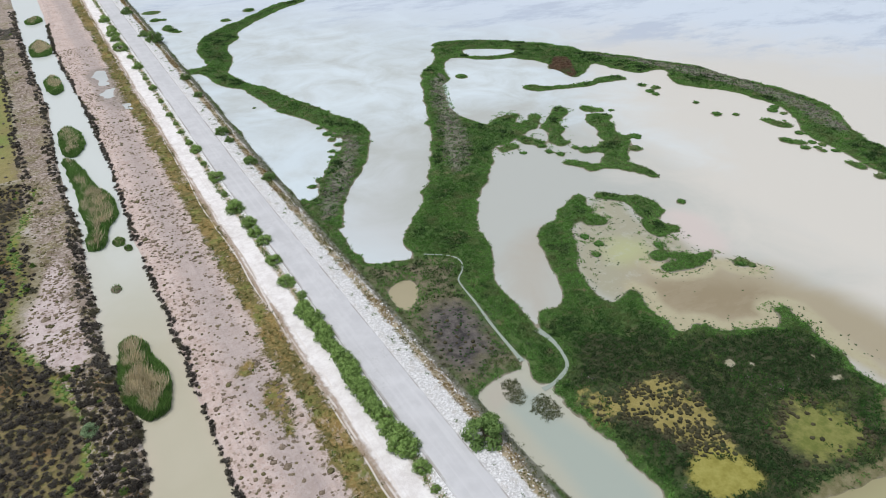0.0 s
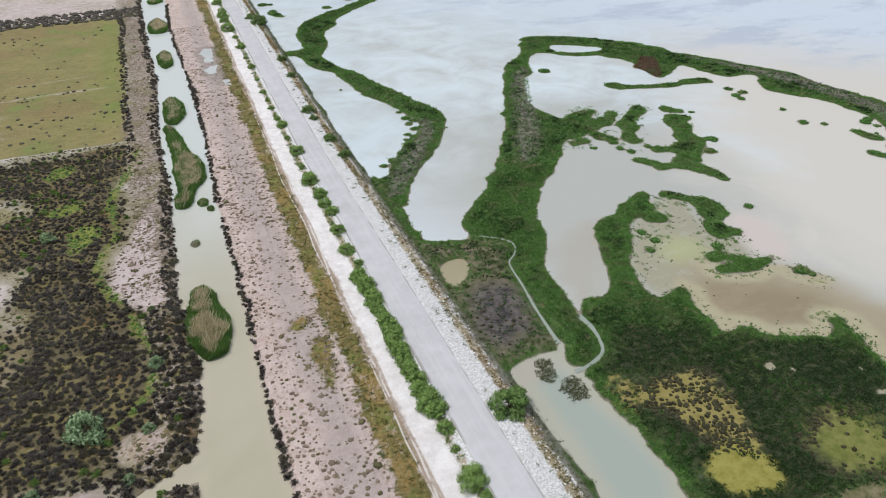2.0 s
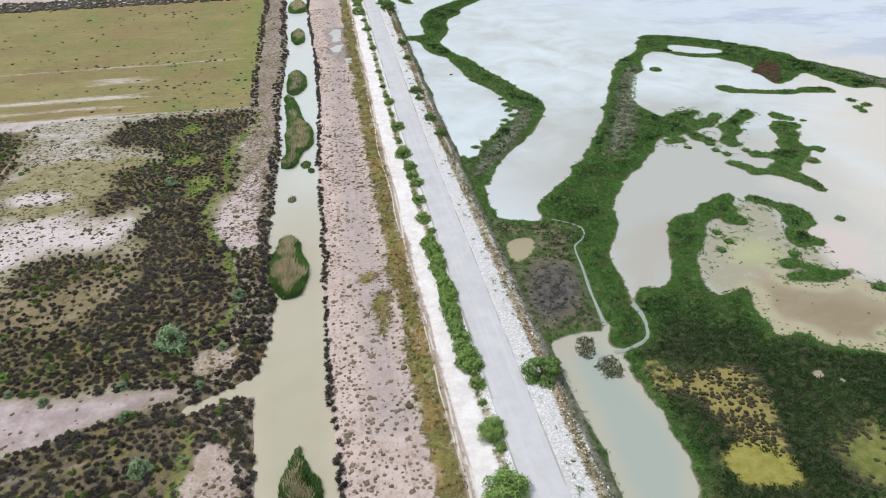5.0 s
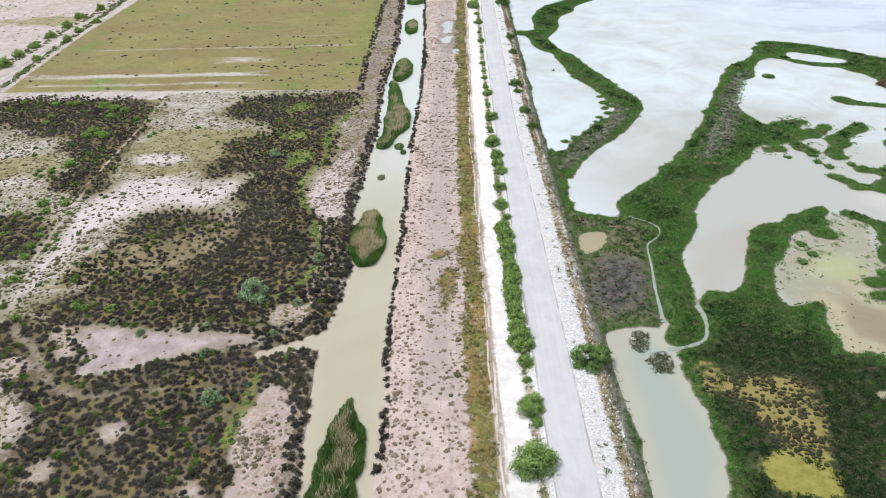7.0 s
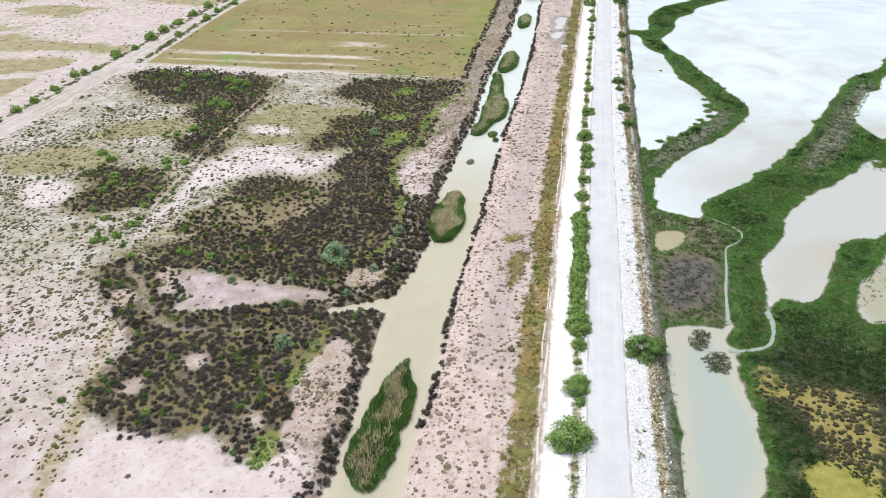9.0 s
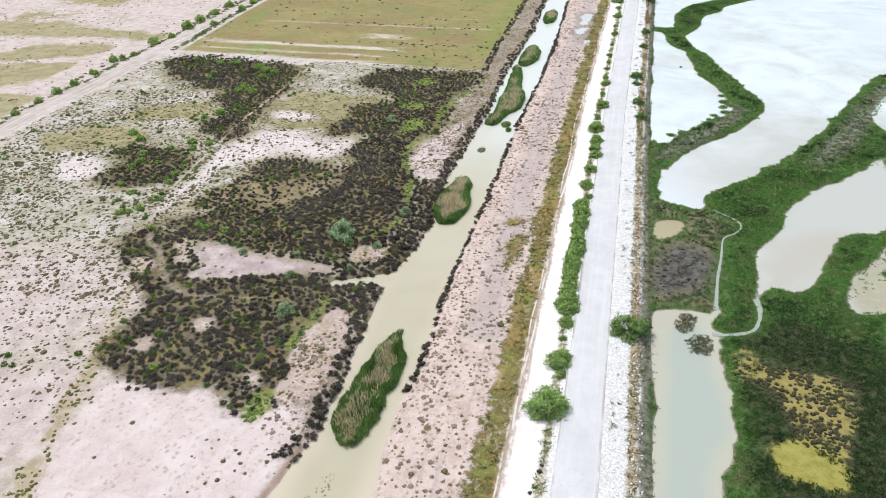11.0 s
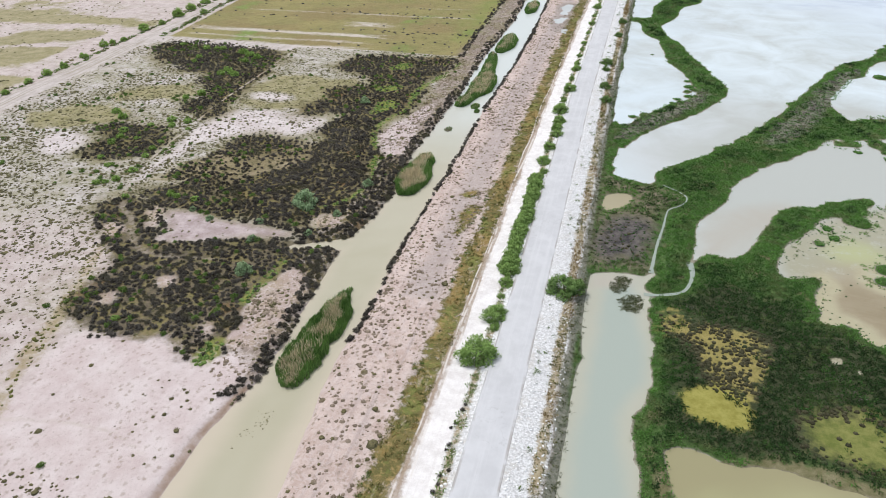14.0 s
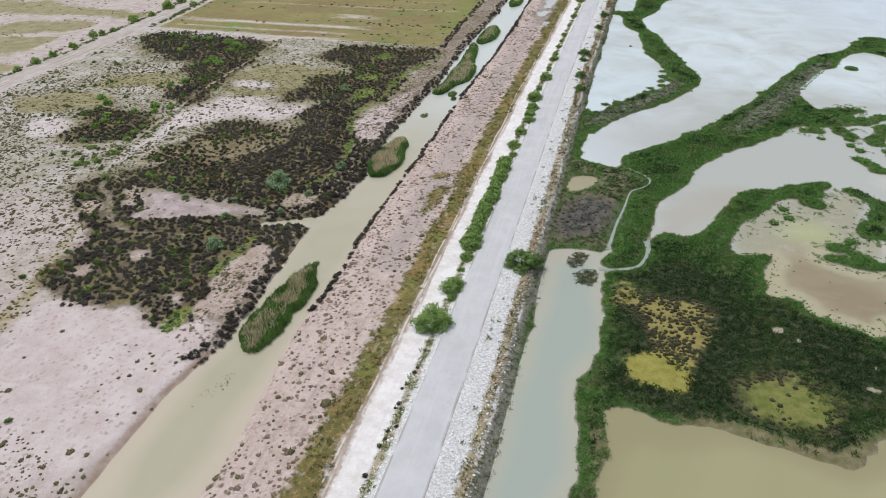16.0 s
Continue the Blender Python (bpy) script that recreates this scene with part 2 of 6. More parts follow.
    bare_ = s.math("MULTIPLY", s.step(s.attr("dark"), -1.5, 0.5, 1, 0), s.step(s.attr("field"), -0.5, 0.5, 1, 0.3))
    c = s.mix(s.math("MULTIPLY", bare_, s.step(s.noise(2.3, 7, 0.8, s.stretch(1, 1.3, 1, 40)), 0.58, 0.72, 0, 0.5)), c, (0.62, 0.55, 0.53))
    c = zone(c, "verge", (0.098, 0.092, 0.032), (0.185, 0.15, 0.06), 0.7, 2.4, 0.6, 2.5)
    c = s.mix(s.math("MULTIPLY", s.step(s.attr("verge"), -0.3, 0.6), s.step(s.noise(0.13, 5, 0.7, s.stretch(1.6, 0.7)), 0.5, 0.6, 0, 0.7)), c, s.mix(s.step(fine, 0.4, 0.6), (0.25, 0.145, 0.045), (0.31, 0.235, 0.10)))
    c = s.mix(s.math("MULTIPLY", s.step(s.attr("verge"), -0.3, 0.6), s.step(s.noise(0.35, 6, 0.7, s.stretch(1.5, 0.6)), 0.57, 0.66, 0, 0.75)), c, (0.42, 0.34, 0.27))
    c = s.mix(s.math("MULTIPLY", s.step(s.attr("verge"), 0, 1), s.step(s.noise(0.2, 5, 0.7), 0.5, 0.62, 0, 0.75)), c, (0.165, 0.195, 0.052))
    c = s.mix(s.math("MULTIPLY", s.step(s.attr("verge"), -0.2, 0.6), s.step(s.noise(1.5, 6, 0.75), 0.5, 0.64, 0, 0.8)), c, (0.33, 0.235, 0.10))
    c = s.mix(s.math("MULTIPLY", s.step(s.attr("verge"), -0.2, 0.6), s.step(s.noise(2.1, 6, 0.75), 0.54, 0.66, 0, 0.8)), c, (0.10, 0.105, 0.035))
    c = s.mix(s.step(s.math("MULTIPLY_ADD", wob, 1.2, s.attr("track")), -0.95, -0.45, 0, 0.75), c, s.mix(s.step(fine, 0.4, 0.6), (0.27, 0.20, 0.14), (0.40, 0.32, 0.26)))
    c = zone(c, "track", (0.66, 0.62, 0.60), (0.81, 0.78, 0.765), 0.6, 0.7, 0.4)
    wheel = s.noise(1.0, 4, 0.6, s.stretch(2.2, 0.04))
    c = s.mix(s.math("MULTIPLY", s.step(s.attr("track"), -0.2, 0.6), s.step(wheel, 0.55, 0.72, 0, 0.3)), c, (0.60, 0.55, 0.52))
    # wheel marks beside the white track
    for where_, wide_, sway_, seed_ in ((19.9, 0.16, 0.5, 3.0), (20.5, 0.2, 0.6, 17.0), (21.1, 0.18, 0.4, 31.0)):
        c = s.mix(s.math("MULTIPLY", s.rut(where_, wide_, sway_, seed_), 0.75), c, (0.70, 0.65, 0.61))
    for where_, seed_ in ((20.75, 47.0), (20.2, 59.0)):
        c = s.mix(s.math("MULTIPLY", s.rut(where_, 0.22, 0.5, seed_), 0.6), c, (0.34, 0.26, 0.19))
    c = zone(c, "rock", (0.44, 0.43, 0.425), (0.79, 0.787, 0.788), 3.4, 0.35, 0.3)
    c = s.mix(s.math("MULTIPLY", s.step(s.attr("rock"), -0.2, 0.4), s.step(s.noise(0.55, 6, 0.75), 0.50, 0.66, 0, 0.65)), c, (0.50, 0.47, 0.43))
    c = zone(c, "weeds", (0.25, 0.17, 0.06), (0.36, 0.29, 0.15), 1.2, 0.6, 0.3, 1.0, 0.8)
    c = zone(c, "bank", (0.13, 0.135, 0.10), (0.24, 0.235, 0.19), 1.8, 0.4, 0.4)
    c = zone(c, "lane", (0.43, 0.375, 0.345), (0.54, 0.485, 0.46), 0.3, 0.9, 0.6)
    c = s.mix(s.math("MULTIPLY", s.step(s.attr("lane"), -0.3, 0.5), s.step(s.noise(1.0, 4, 0.6, s.stretch(1.1, 0.03)), 0.5, 0.64, 0, 0.6)), c, (0.29, 0.255, 0.18))
    c = zone(c, "path", (0.44, 0.37, 0.32), (0.55, 0.475, 0.43), 0.4, 0.4, 0.3, 0, 0.7)
    c = zone(c, "wet", (0.27, 0.175, 0.115), (0.36, 0.255, 0.185), 0.7, 0.3, 0.35, 0, 0.85)
    # the marsh on the lagoon's side
    c = zone(c, "marsh", (0.038, 0.078, 0.020), (0.082, 0.135, 0.040), 0.9, 0.2, 0.25)
    c = s.mix(s.math("MULTIPLY", s.step(s.attr("marsh"), 0.3, 1.5), s.step(s.noise(0.25, 5, 0.65), 0.52, 0.66, 0, 0.75)), c, (0.15, 0.135, 0.07))
    c = zone(c, "gloomy", (0.030, 0.032, 0.017), (0.07, 0.07, 0.04), 0.8, 1.5, 2.0, 5, 0.85)
    c = zone(c, "scrub", (0.105, 0.10, 0.055), (0.20, 0.17, 0.12), 0.5, 1.6, 1.5, 6, 0.9)
    c = zone(c, "burnt", (0.026, 0.024, 0.032), (0.135, 0.120, 0.116), 0.6, 2.2, 3.0, 12, 0.88)
    c = zone(c, "greyed", (0.15, 0.14, 0.11), (0.27, 0.245, 0.22), 0.8, 2.0, 1.5, 5, 0.7)
    c = zone(c, "patchy", (0.24, 0.205, 0.065), (0.33, 0.275, 0.10), 0.5, 2.5, 0.8, 10, 0.9)
    c = zone(c, "yellow", (0.225, 0.205, 0.045), (0.325, 0.30, 0.085), 0.7, 1.3, 0.7)
    c = zone(c, "lime", (0.125, 0.15, 0.034), (0.235, 0.235, 0.075), 0.5, 2.8, 2.4, 8, 0.92)
    c = zone(c, "red", (0.13, 0.06, 0.04), (0.10, 0.10, 0.05), 0.3, 1.0, 0.6)
    c = zone(c, "ponded", (0.14, 0.125, 0.06), (0.25, 0.215, 0.13), 0.5, 1.5, 0.8, 4, 0.85)
    c = zone(c, "bare", (0.27, 0.25, 0.16), (0.38, 0.35, 0.27), 0.8, 0.2, 0.2)
    c = zone(c, "mud", (0.15, 0.13, 0.09), (0.27, 0.245, 0.19), 0.9, 0.3, 0.25)
    s.colour(c)
    s.bump(s.math("ADD", fine, s.noise(9.0, 3)), 0.12, 0.8)
    return s.mat


def make_water(name, deep, pale, rough=0.1, tints=()):
    """Still, milky water: silt in it gives the colour, the sky its shine; far tints paint in more reflection."""
    s = Stuff(name, rough, 0.5)
    s.bsdf.inputs["IOR"].default_value = 1.33
    wide = s.noise(0.018, 5, 0.55, None, 0.6)
    c = s.mix(s.step(wide, 0.35, 0.65), deep, pale)
    for key, colour, lo, hi, ragged in tints:
        v = s.math("MULTIPLY_ADD", s.math("SUBTRACT", s.noise(0.07, 5, 0.6, None, 0.5), 0.5), ragged, s.attr(key))
        c = s.mix(s.step(v, lo, hi), c, colour)
    if "offing" in [t[0] for t in tints]:
        # long bluish streaks painted in for sky reflected on ruffled open water
        sky_streak = s.noise(1.0, 7, 0.68, s.stretch(0.022, 0.05, 1, 52))
        c = s.mix(s.math("MULTIPLY", s.step(s.attr("offing"), -10, 25), s.step(sky_streak, 0.47, 0.62, 0, 0.75)), c, (0.38, 0.43, 0.52))
    if "sand" in [t[0] for t in tints]:
        # half-dry crust on the shoal
        crust = s.math("MULTIPLY", s.step(s.attr("rim"), -1.5, 0.5), s.step(s.noise(0.7, 7, 0.75), 0.46, 0.64, 0, 0.6))
        c = s.mix(crust, c, (0.335, 0.295, 0.19))
        veins = s.math("MULTIPLY", s.step(s.attr("shoal"), -4, 4), s.step(s.noise(0.16, 6, 0.7, s.stretch(0.6, 1.3, 1, 30)), 0.48, 0.62, 0, 0.22))
        c = s.mix(veins, c, (0.345, 0.30, 0.21))
        c = s.mix(s.math("MULTIPLY", s.step(s.attr("inner"), -1, 1.5), s.step(s.noise(0.5, 7, 0.75), 0.5, 0.66, 0, 0.5)), c, (0.40, 0.40, 0.34))
    s.colour(c)
    s.bump(s.noise(0.9, 4, 0.6, s.stretch(1.0, 2.2, 1.0, 20)), 0.02, 0.25)
    return s.mat


def make_road():
    s = Stuff("worn_pale_asphalt", 0.85, 0.3)
    c = s.mix(s.step(s.noise(0.35, 5), 0.3, 0.7), (0.47, 0.468, 0.478), (0.53, 0.528, 0.538))
    streak = s.noise(1.0, 5, 0.6, s.stretch(1.3, 0.03))
    c = s.mix(s.step(streak, 0.48, 0.7, 0, 0.5), c, (0.575, 0.572, 0.58))
    c = s.mix(s.step(s.noise(0.09, 6, 0.7, s.stretch(2.5, 1)), 0.52, 0.64, 0, 0.4), c, (0.43, 0.427, 0.435))
    c = s.mix(s.step(s.noise(14, 4, 0.7), 0.6, 0.8, 0, 0.35), c, (0.40, 0.395, 0.40))
    c = s.mix(s.math("MULTIPLY", s.ridge(0.6, 0.012, None, 4.0), s.step(s.noise(0.08, 3), 0.5, 0.62, 0, 0.5)), c, (0.33, 0.325, 0.32))
    # broken, dirty edges
    for x in (26.05, 31.05):
        c = s.mix(s.math("MULTIPLY", s.rut(x, 0.28, 0.1, x), 0.7), c, (0.30, 0.275, 0.25))
    s.colour(c).bump(s.noise(30, 3), 0.02, 0.5)
    return s.mat


def make_stone():
    s = Stuff("white_limestone", 0.9, 0.25)
    g = s.n.new("ShaderNodeNewGeometry").outputs["Random Per Island"]
    c = s.mix(g, (0.64, 0.63, 0.62), (0.88, 0.88, 0.88))
    c = s.mix(s.step(s.noise(5, 4), 0.55, 0.7, 0, 0.5), c, (0.45, 0.43, 0.41))
    s.colour(c).bump(s.noise(12, 4), 0.03, 0.6)
    return s.mat


def make_bark():
    s = Stuff("grey_brown_bark", 0.95, 0.15)
    s.colour(s.mix(s.noise(6, 5), (0.10, 0.075, 0.055), (0.22, 0.18, 0.14))).bump(s.noise(18, 4), 0.03, 0.8)
    return s.mat


def make_mud():
    s = Stuff("wet_mud", 0.6, 0.3)
    s.colour(s.mix(s.noise(1.2, 5), (0.10, 0.085, 0.055), (0.19, 0.16, 0.11))).bump(s.noise(6, 4), 0.05, 0.7)
    return s.mat


MUD = make_mud()
GROUND, ROAD, STONE, BARK = make_ground(), make_road(), make_stone(), make_bark()
FLAT_LEAF = leaf_material("dry_tuft_leaves", (0.165, 0.128, 0.09), (0.37, 0.295, 0.225), (0.22, 0.185, 0.10))
LAGOON = make_water("milky_lagoon_water", (0.535, 0.60, 0.63), (0.58, 0.645, 0.67), 0.24, (("inlet", (0.475, 0.49, 0.485), -12, 8, 14),
    ("silt", (0.40, 0.41, 0.38), -6, 10, 26), ("east", (0.56, 0.53, 0.475), -14, 30, 44), ("inner", (0.315, 0.30, 0.215), -2.5, 1.5, 5),
    ("algae", (0.36, 0.37, 0.20), -2, 4, 6), ("warm", (0.385, 0.362, 0.312), -3.5, 5, 12), ("blush", (0.53, 0.465, 0.43), -3, 3, 8), ("shoal", (0.325, 0.28, 0.19), -6, 3, 8), ("sand", (0.25, 0.202, 0.125), -4, 3, 6), ("rim", (0.375, 0.342, 0.225), -0.9, 1.0, 3.0), ("brook", (0.385, 0.38, 0.31), -3, -0.6, 1), ("brook", (0.325, 0.362, 0.318), 0.2, 3, 3),
    ("mudflat", (0.385, 0.36, 0.30), -1.2, 1.4, 3.5),
    # far water coloured bluer to stand in for the reflected sky
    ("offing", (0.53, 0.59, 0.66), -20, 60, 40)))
# the north tint pales the far canal, a painted reflection of the sky
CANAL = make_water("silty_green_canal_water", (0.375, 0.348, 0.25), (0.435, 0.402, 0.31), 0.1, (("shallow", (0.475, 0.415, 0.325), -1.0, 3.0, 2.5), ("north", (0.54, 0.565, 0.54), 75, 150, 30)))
PUDDLE = make_water("pale_puddle_water", (0.44, 0.455, 0.44), (0.52, 0.54, 0.53), 0.1)
CREEK = make_water("pale_green_creek_water", (0.27, 0.31, 0.268), (0.32, 0.355, 0.31), 0.1)
POND_WATER = make_water("greenish_pond_water", (0.30, 0.285, 0.155), (0.35, 0.328, 0.19), 0.12, (("shallow", (0.275, 0.25, 0.14), -1.0, 3.2, 5.0),))
MUDDY = make_water("brown_pond_water", (0.31, 0.27, 0.17), (0.365, 0.32, 0.21), 0.1)
DARK_LEAF = leaf_material("dark_saltbush_leaves", (0.027, 0.023, 0.019), (0.182, 0.164, 0.140), (0.118, 0.110, 0.062))
OLIVE_LEAF = leaf_material("olive_saltbush_leaves", (0.085, 0.08, 0.04), (0.225, 0.20, 0.10))
BRIGHT_LEAF = leaf_material("bright_green_leaves", (0.06, 0.115, 0.022), (0.20, 0.30, 0.08))
MARSH_LEAF = leaf_material("marsh_plant_leaves", (0.023, 0.072, 0.015), (0.150, 0.315, 0.070), (0.155, 0.180, 0.075))
GREY_LEAF = leaf_material("grey_dry_marsh_leaves", (0.115, 0.105, 0.085), (0.33, 0.30, 0.265), (0.20, 0.21, 0.11))
BROWN_LEAF = leaf_material("brown_marsh_shrub_leaves", (0.022, 0.022, 0.012), (0.105, 0.098, 0.052), (0.05, 0.085, 0.03))
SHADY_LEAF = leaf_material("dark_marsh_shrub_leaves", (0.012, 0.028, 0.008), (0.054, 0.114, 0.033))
RUST_LEAF = leaf_material("ochre_weed_leaves", (0.14, 0.09, 0.03), (0.33, 0.24, 0.09))
TREE_LEAF = leaf_material("tamarisk_leaves", (0.044, 0.10, 0.022), (0.32, 0.47, 0.14))
SHORE_LEAF = leaf_material("dark_shore_bush_leaves", (0.03, 0.07, 0.018), (0.21, 0.33, 0.10))
VERGE_LEAF = leaf_material("olive_verge_leaves", (0.072, 0.082, 0.022), (0.24, 0.235, 0.075))
SEDGE_LEAF = leaf_material("dull_sedge_leaves", (0.055, 0.07, 0.03), (0.19, 0.205, 0.095))
RED_LEAF = leaf_material("reddish_marsh_leaves", (0.055, 0.026, 0.018), (0.135, 0.085, 0.05), (0.07, 0.10, 0.035))
LANE_LEAF = leaf_material("light_green_tree_leaves", (0.08, 0.16, 0.032), (0.34, 0.50, 0.13))
PALE_LEAF = leaf_material("pale_green_shrub_leaves", (0.11, 0.19, 0.085), (0.38, 0.50, 0.28))
REED_GREEN = leaf_material("green_reed_blades", (0.035, 0.105, 0.022), (0.25, 0.42, 0.12))
REED_DRY = leaf_material("dry_reed_blades", (0.40, 0.345, 0.20), (0.84, 0.74, 0.52))

# outlines of land, pools and plant zones, seen from above, in metres
SCRUB = [(37, 121.5), (39.5, 117), (39.5, 104), (38.5, 101), (38, 97.5), (38, 94), (38.5, 91), (42, 89), (45.5, 88.5), (48, 88.5), (52.5, 86), (53,
    84), (52, 81), (49.5, 79.5), (49, 77.5), (48.5, 72.5), (47.5, 66.5), (47, 62), (47.5, 59), (47.5, 58), (45.5, 56), (42.5, 56.5), (39.5, 56),
    (37.5, 55.5), (34.5, 57), (36, 76)]
RIDGE = [(45.5, 88.5), (48, 90), (47.5, 93.5), (49, 96.5), (52, 99.5), (56, 103.5), (59.5, 108), (63.5, 112.5), (67, 117.5), (70, 122), (76, 133),
    (80.5, 143), (86, 153.5), (92, 165.5), (98.5, 176), (107.5, 183), (112.5, 183.5), (107, 179), (102.5, 173.5), (101, 165.5), (96, 163), (92,
    154.5), (89, 146.5), (88, 141), (89, 134.5), (91.5, 130), (92, 123), (87, 118.5), (85.5, 120), (82.5, 117.5), (79.5, 112.5), (77, 111), (73.5,
    106), (68.5, 102.5), (66, 99.5), (63.5, 96), (62, 93), (60.5, 91.5), (60.5, 89.5), (60, 86), (58.5, 83), (54.5, 77), (53.5, 73), (53.5, 68.5)]
RIDGE_TIP = [(53.5, 88), (59.5, 84.5), (54.5, 77), (53.5, 73), (53.5, 68.5), (53, 65.5), (52.5, 63), (52, 61), (53, 59), (52.5, 56), (51.5, 53.5),
    (50, 52.5), (47.5, 51.5), (45.5, 52.5), (45.5, 54.5), (46.5, 56.5), (48, 58), (47.5, 59.5), (47.5, 62.5), (48, 67), (49, 73), (49.5, 78.5)]
CREST = [(112, 195), (114, 198.5), (120, 199), (129.5, 192.5), (136.5, 186.5), (141.5, 180.5), (141.5, 176), (150, 170.5), (149.5, 164), (156.5, 154),
    (163.5, 142), (168.5, 133.5), (167, 127.5), (168.5, 121), (171, 112), (171.5, 102), (171.5, 97), (169.5, 90.5), (162, 83), (158, 76.5), (158, 71),
    (154.5, 60.5), (143, 54), (146, 64), (145.5, 67), (148, 74), (148.5, 79), (148.5, 82.5), (151.5, 87), (156, 92), (159.5, 97.5), (160.5, 104),
    (159.5, 110), (159, 115.5), (155, 119.5), (152, 126), (153.5, 130.5), (158.5, 136.5), (156, 139.5), (149, 139), (146, 146.5), (144.5, 155), (138,
    149), (131, 146), (131.5, 150), (132, 155.5), (129.5, 157), (136, 160.5)]
CREST_WEST = [(136, 160.5), (144.5, 170.5), (139, 171), (135, 172), (132.5, 175), (126.5, 172.5), (123, 173.5), (117, 177), (112.5, 183), (106, 181),
    (108, 186.5), (112, 195), (120, 199), (137.5, 187.5), (149, 172)]
BAR = [(114.5, 148.5), (117, 148), (118.5, 145.5), (124.5, 143), (131.5, 140.6), (136.5, 142), (142.5, 141.5), (142.5, 137), (140, 138.5),
    (134.5, 139.6), (131.5, 138.8), (123.5, 140.8), (115.5, 143.5), (114, 146)]
MARSH = [(52.5, 61), (54, 62.5), (55.5, 65.5), (58.5, 64), (61, 65.5), (63, 69), (64.5, 72), (65.5, 75), (67, 77.5), (68.5, 81), (70.5, 84), (72.5,
    85.5), (75, 85), (78, 88), (82.5, 90.5), (85, 91.5), (86, 90.5), (84, 87), (82, 84.5), (78, 83), (75, 82), (75, 81), (72, 76.5), (68, 71.5),
    (66.5, 67), (65.5, 63), (66.5, 60), (72, 62), (70.5, 59.5), (69.5, 57), (69.5, 53.5), (70, 50.5), (60, 41), (47, 48.5), (46.5, 51), (49.5, 52),
    (51.5, 53.5), (53, 56)]
MARSH_SOUTH = [(70, 50.5), (74, 49.5), (74, 47.5), (76.5, 45), (80.5, 44), (84, 43), (86, 44.5), (86.5, 46.5), (88.5, 46), (88, 44.5), (87, 42), (86,
    38.5), (85, 35), (84, 32), (84, 28.5), (83, 24.5), (78, 19), (85, 28.5), (80, 25), (78, 24), (78, 22), (76.5, 21.5), (76.5, 20.5), (75, 19),
    (73.5, 19), (61, 22.5), (57, 21), (55, 21), (52.5, 22), (50, 22.5), (48, 21), (48, 19), (48.5, 17), (49, 15), (48.5, 12.5), (48, 10), (48.5, 3.5),
    (45, 2.5), (45, 7), (46, 10.5), (46, 14.5), (45.5, 19), (45, 22.5), (45, 26), (46, 29), (47.5, 33), (47.5, 39.5), (46.5, 45), (45.5, 49.5)]
HOOK = [(88, 89.5), (90.5, 88.5), (92.5, 86), (95.5, 84.5), (96, 82), (95.5, 78.5), (93, 76), (90.5, 77), (90, 78), (91, 81), (92, 84),
    (90.5, 86.5), (88, 88)]
HOOK_B = [(89, 77), (91, 77), (91.5, 75), (92, 73), (93, 72), (91.5, 70.5), (90.5, 71.5), (88.5, 71), (87, 71.5), (87.5, 74.5)]
HOOK_C = [(80.5, 63.5), (83, 63.5), (85.5, 63.5), (84, 66), (86, 65.5), (87.5, 63.5), (89.5, 63), (92.5, 62.5), (88, 62), (85.5, 61), (83, 62),
    (81, 62.5)]
CHANNEL = [(37.5, 55.5), (39.5, 56), (42.5, 56.5), (45.5, 56), (46.5, 57.5), (47.5, 58), (46.5, 56), (45.5, 54.5), (45.5, 52.5), (47.5, 51.5), (46,
    50.5), (46, 47.5), (47, 44), (45.5, 48), (46.5, 45), (47.5, 39.5), (47.5, 33), (46, 29), (45, 26), (45, 22.5), (45.5, 19), (46, 14.5), (46, 10.5),
    (45, 7), (45, 2.5), (36, 0), (36, 5), (36.5, 9.5), (36.5, 15), (36.5, 21.5), (37, 27), (37.5, 33.5), (38, 40), (37.5, 46), (37.5, 52)]
CREEK_WEST = [(48.5, 89), (52.5, 86), (53, 83.5), (51.5, 81), (49.5, 79.5), (49, 77.5), (48.5, 72.5), (47.5, 67), (47, 62.5), (46.5, 57.5)]
CREEK_EAST = [(54.5, 67), (52.5, 62), (53, 59), (52.5, 56), (51.5, 53.5), (50, 52.5), (47, 51.5), (45.5, 51.5)]
POND = [(38, 82.5), (40.5, 84), (42.5, 83.5), (43, 82), (42.5, 80), (40.5, 77.5), (38.5, 76), (37.5, 77.5), (37.5, 80)]
POOL_FAR = [(119, 187.5), (124.5, 185), (133, 178), (132, 176), (128, 174.5), (121, 177), (117, 182)]
NEAR_POND = [(48.5, 3.5), (48, 10), (48.5, 12.5), (49, 15), (50.5, 17.5), (52.5, 18.5), (55, 18), (60, 20), (64.5, 21), (68.5, 19.5), (71.5, 19), (74,
    18.5), (76, 19.5), (79.5, 23), (84.5, 26), (83.5, 12.5)]
YELLOW = [(50, 30.5), (51.5, 32), (55, 34), (58, 32.5), (59, 29.5), (58.5, 26.5), (57, 25.5), (54.5, 26), (51, 27)]
YELLOW_PATCHY = [(48.5, 48.5), (52, 47.5), (54.5, 45), (59, 45.5), (62.5, 44.5), (62, 41), (59, 35), (59, 31.5), (58, 31.5), (53.5, 34), (53.5, 37),
    (52.5, 40.5), (48.5, 43.5)]
LIME = [(65.5, 31.5), (68, 30.5), (71, 32), (72.5, 31), (75.5, 30), (74.5, 25.5), (72.5, 23), (71, 23.5), (68, 24), (65.5, 24), (64.5, 27.5)]
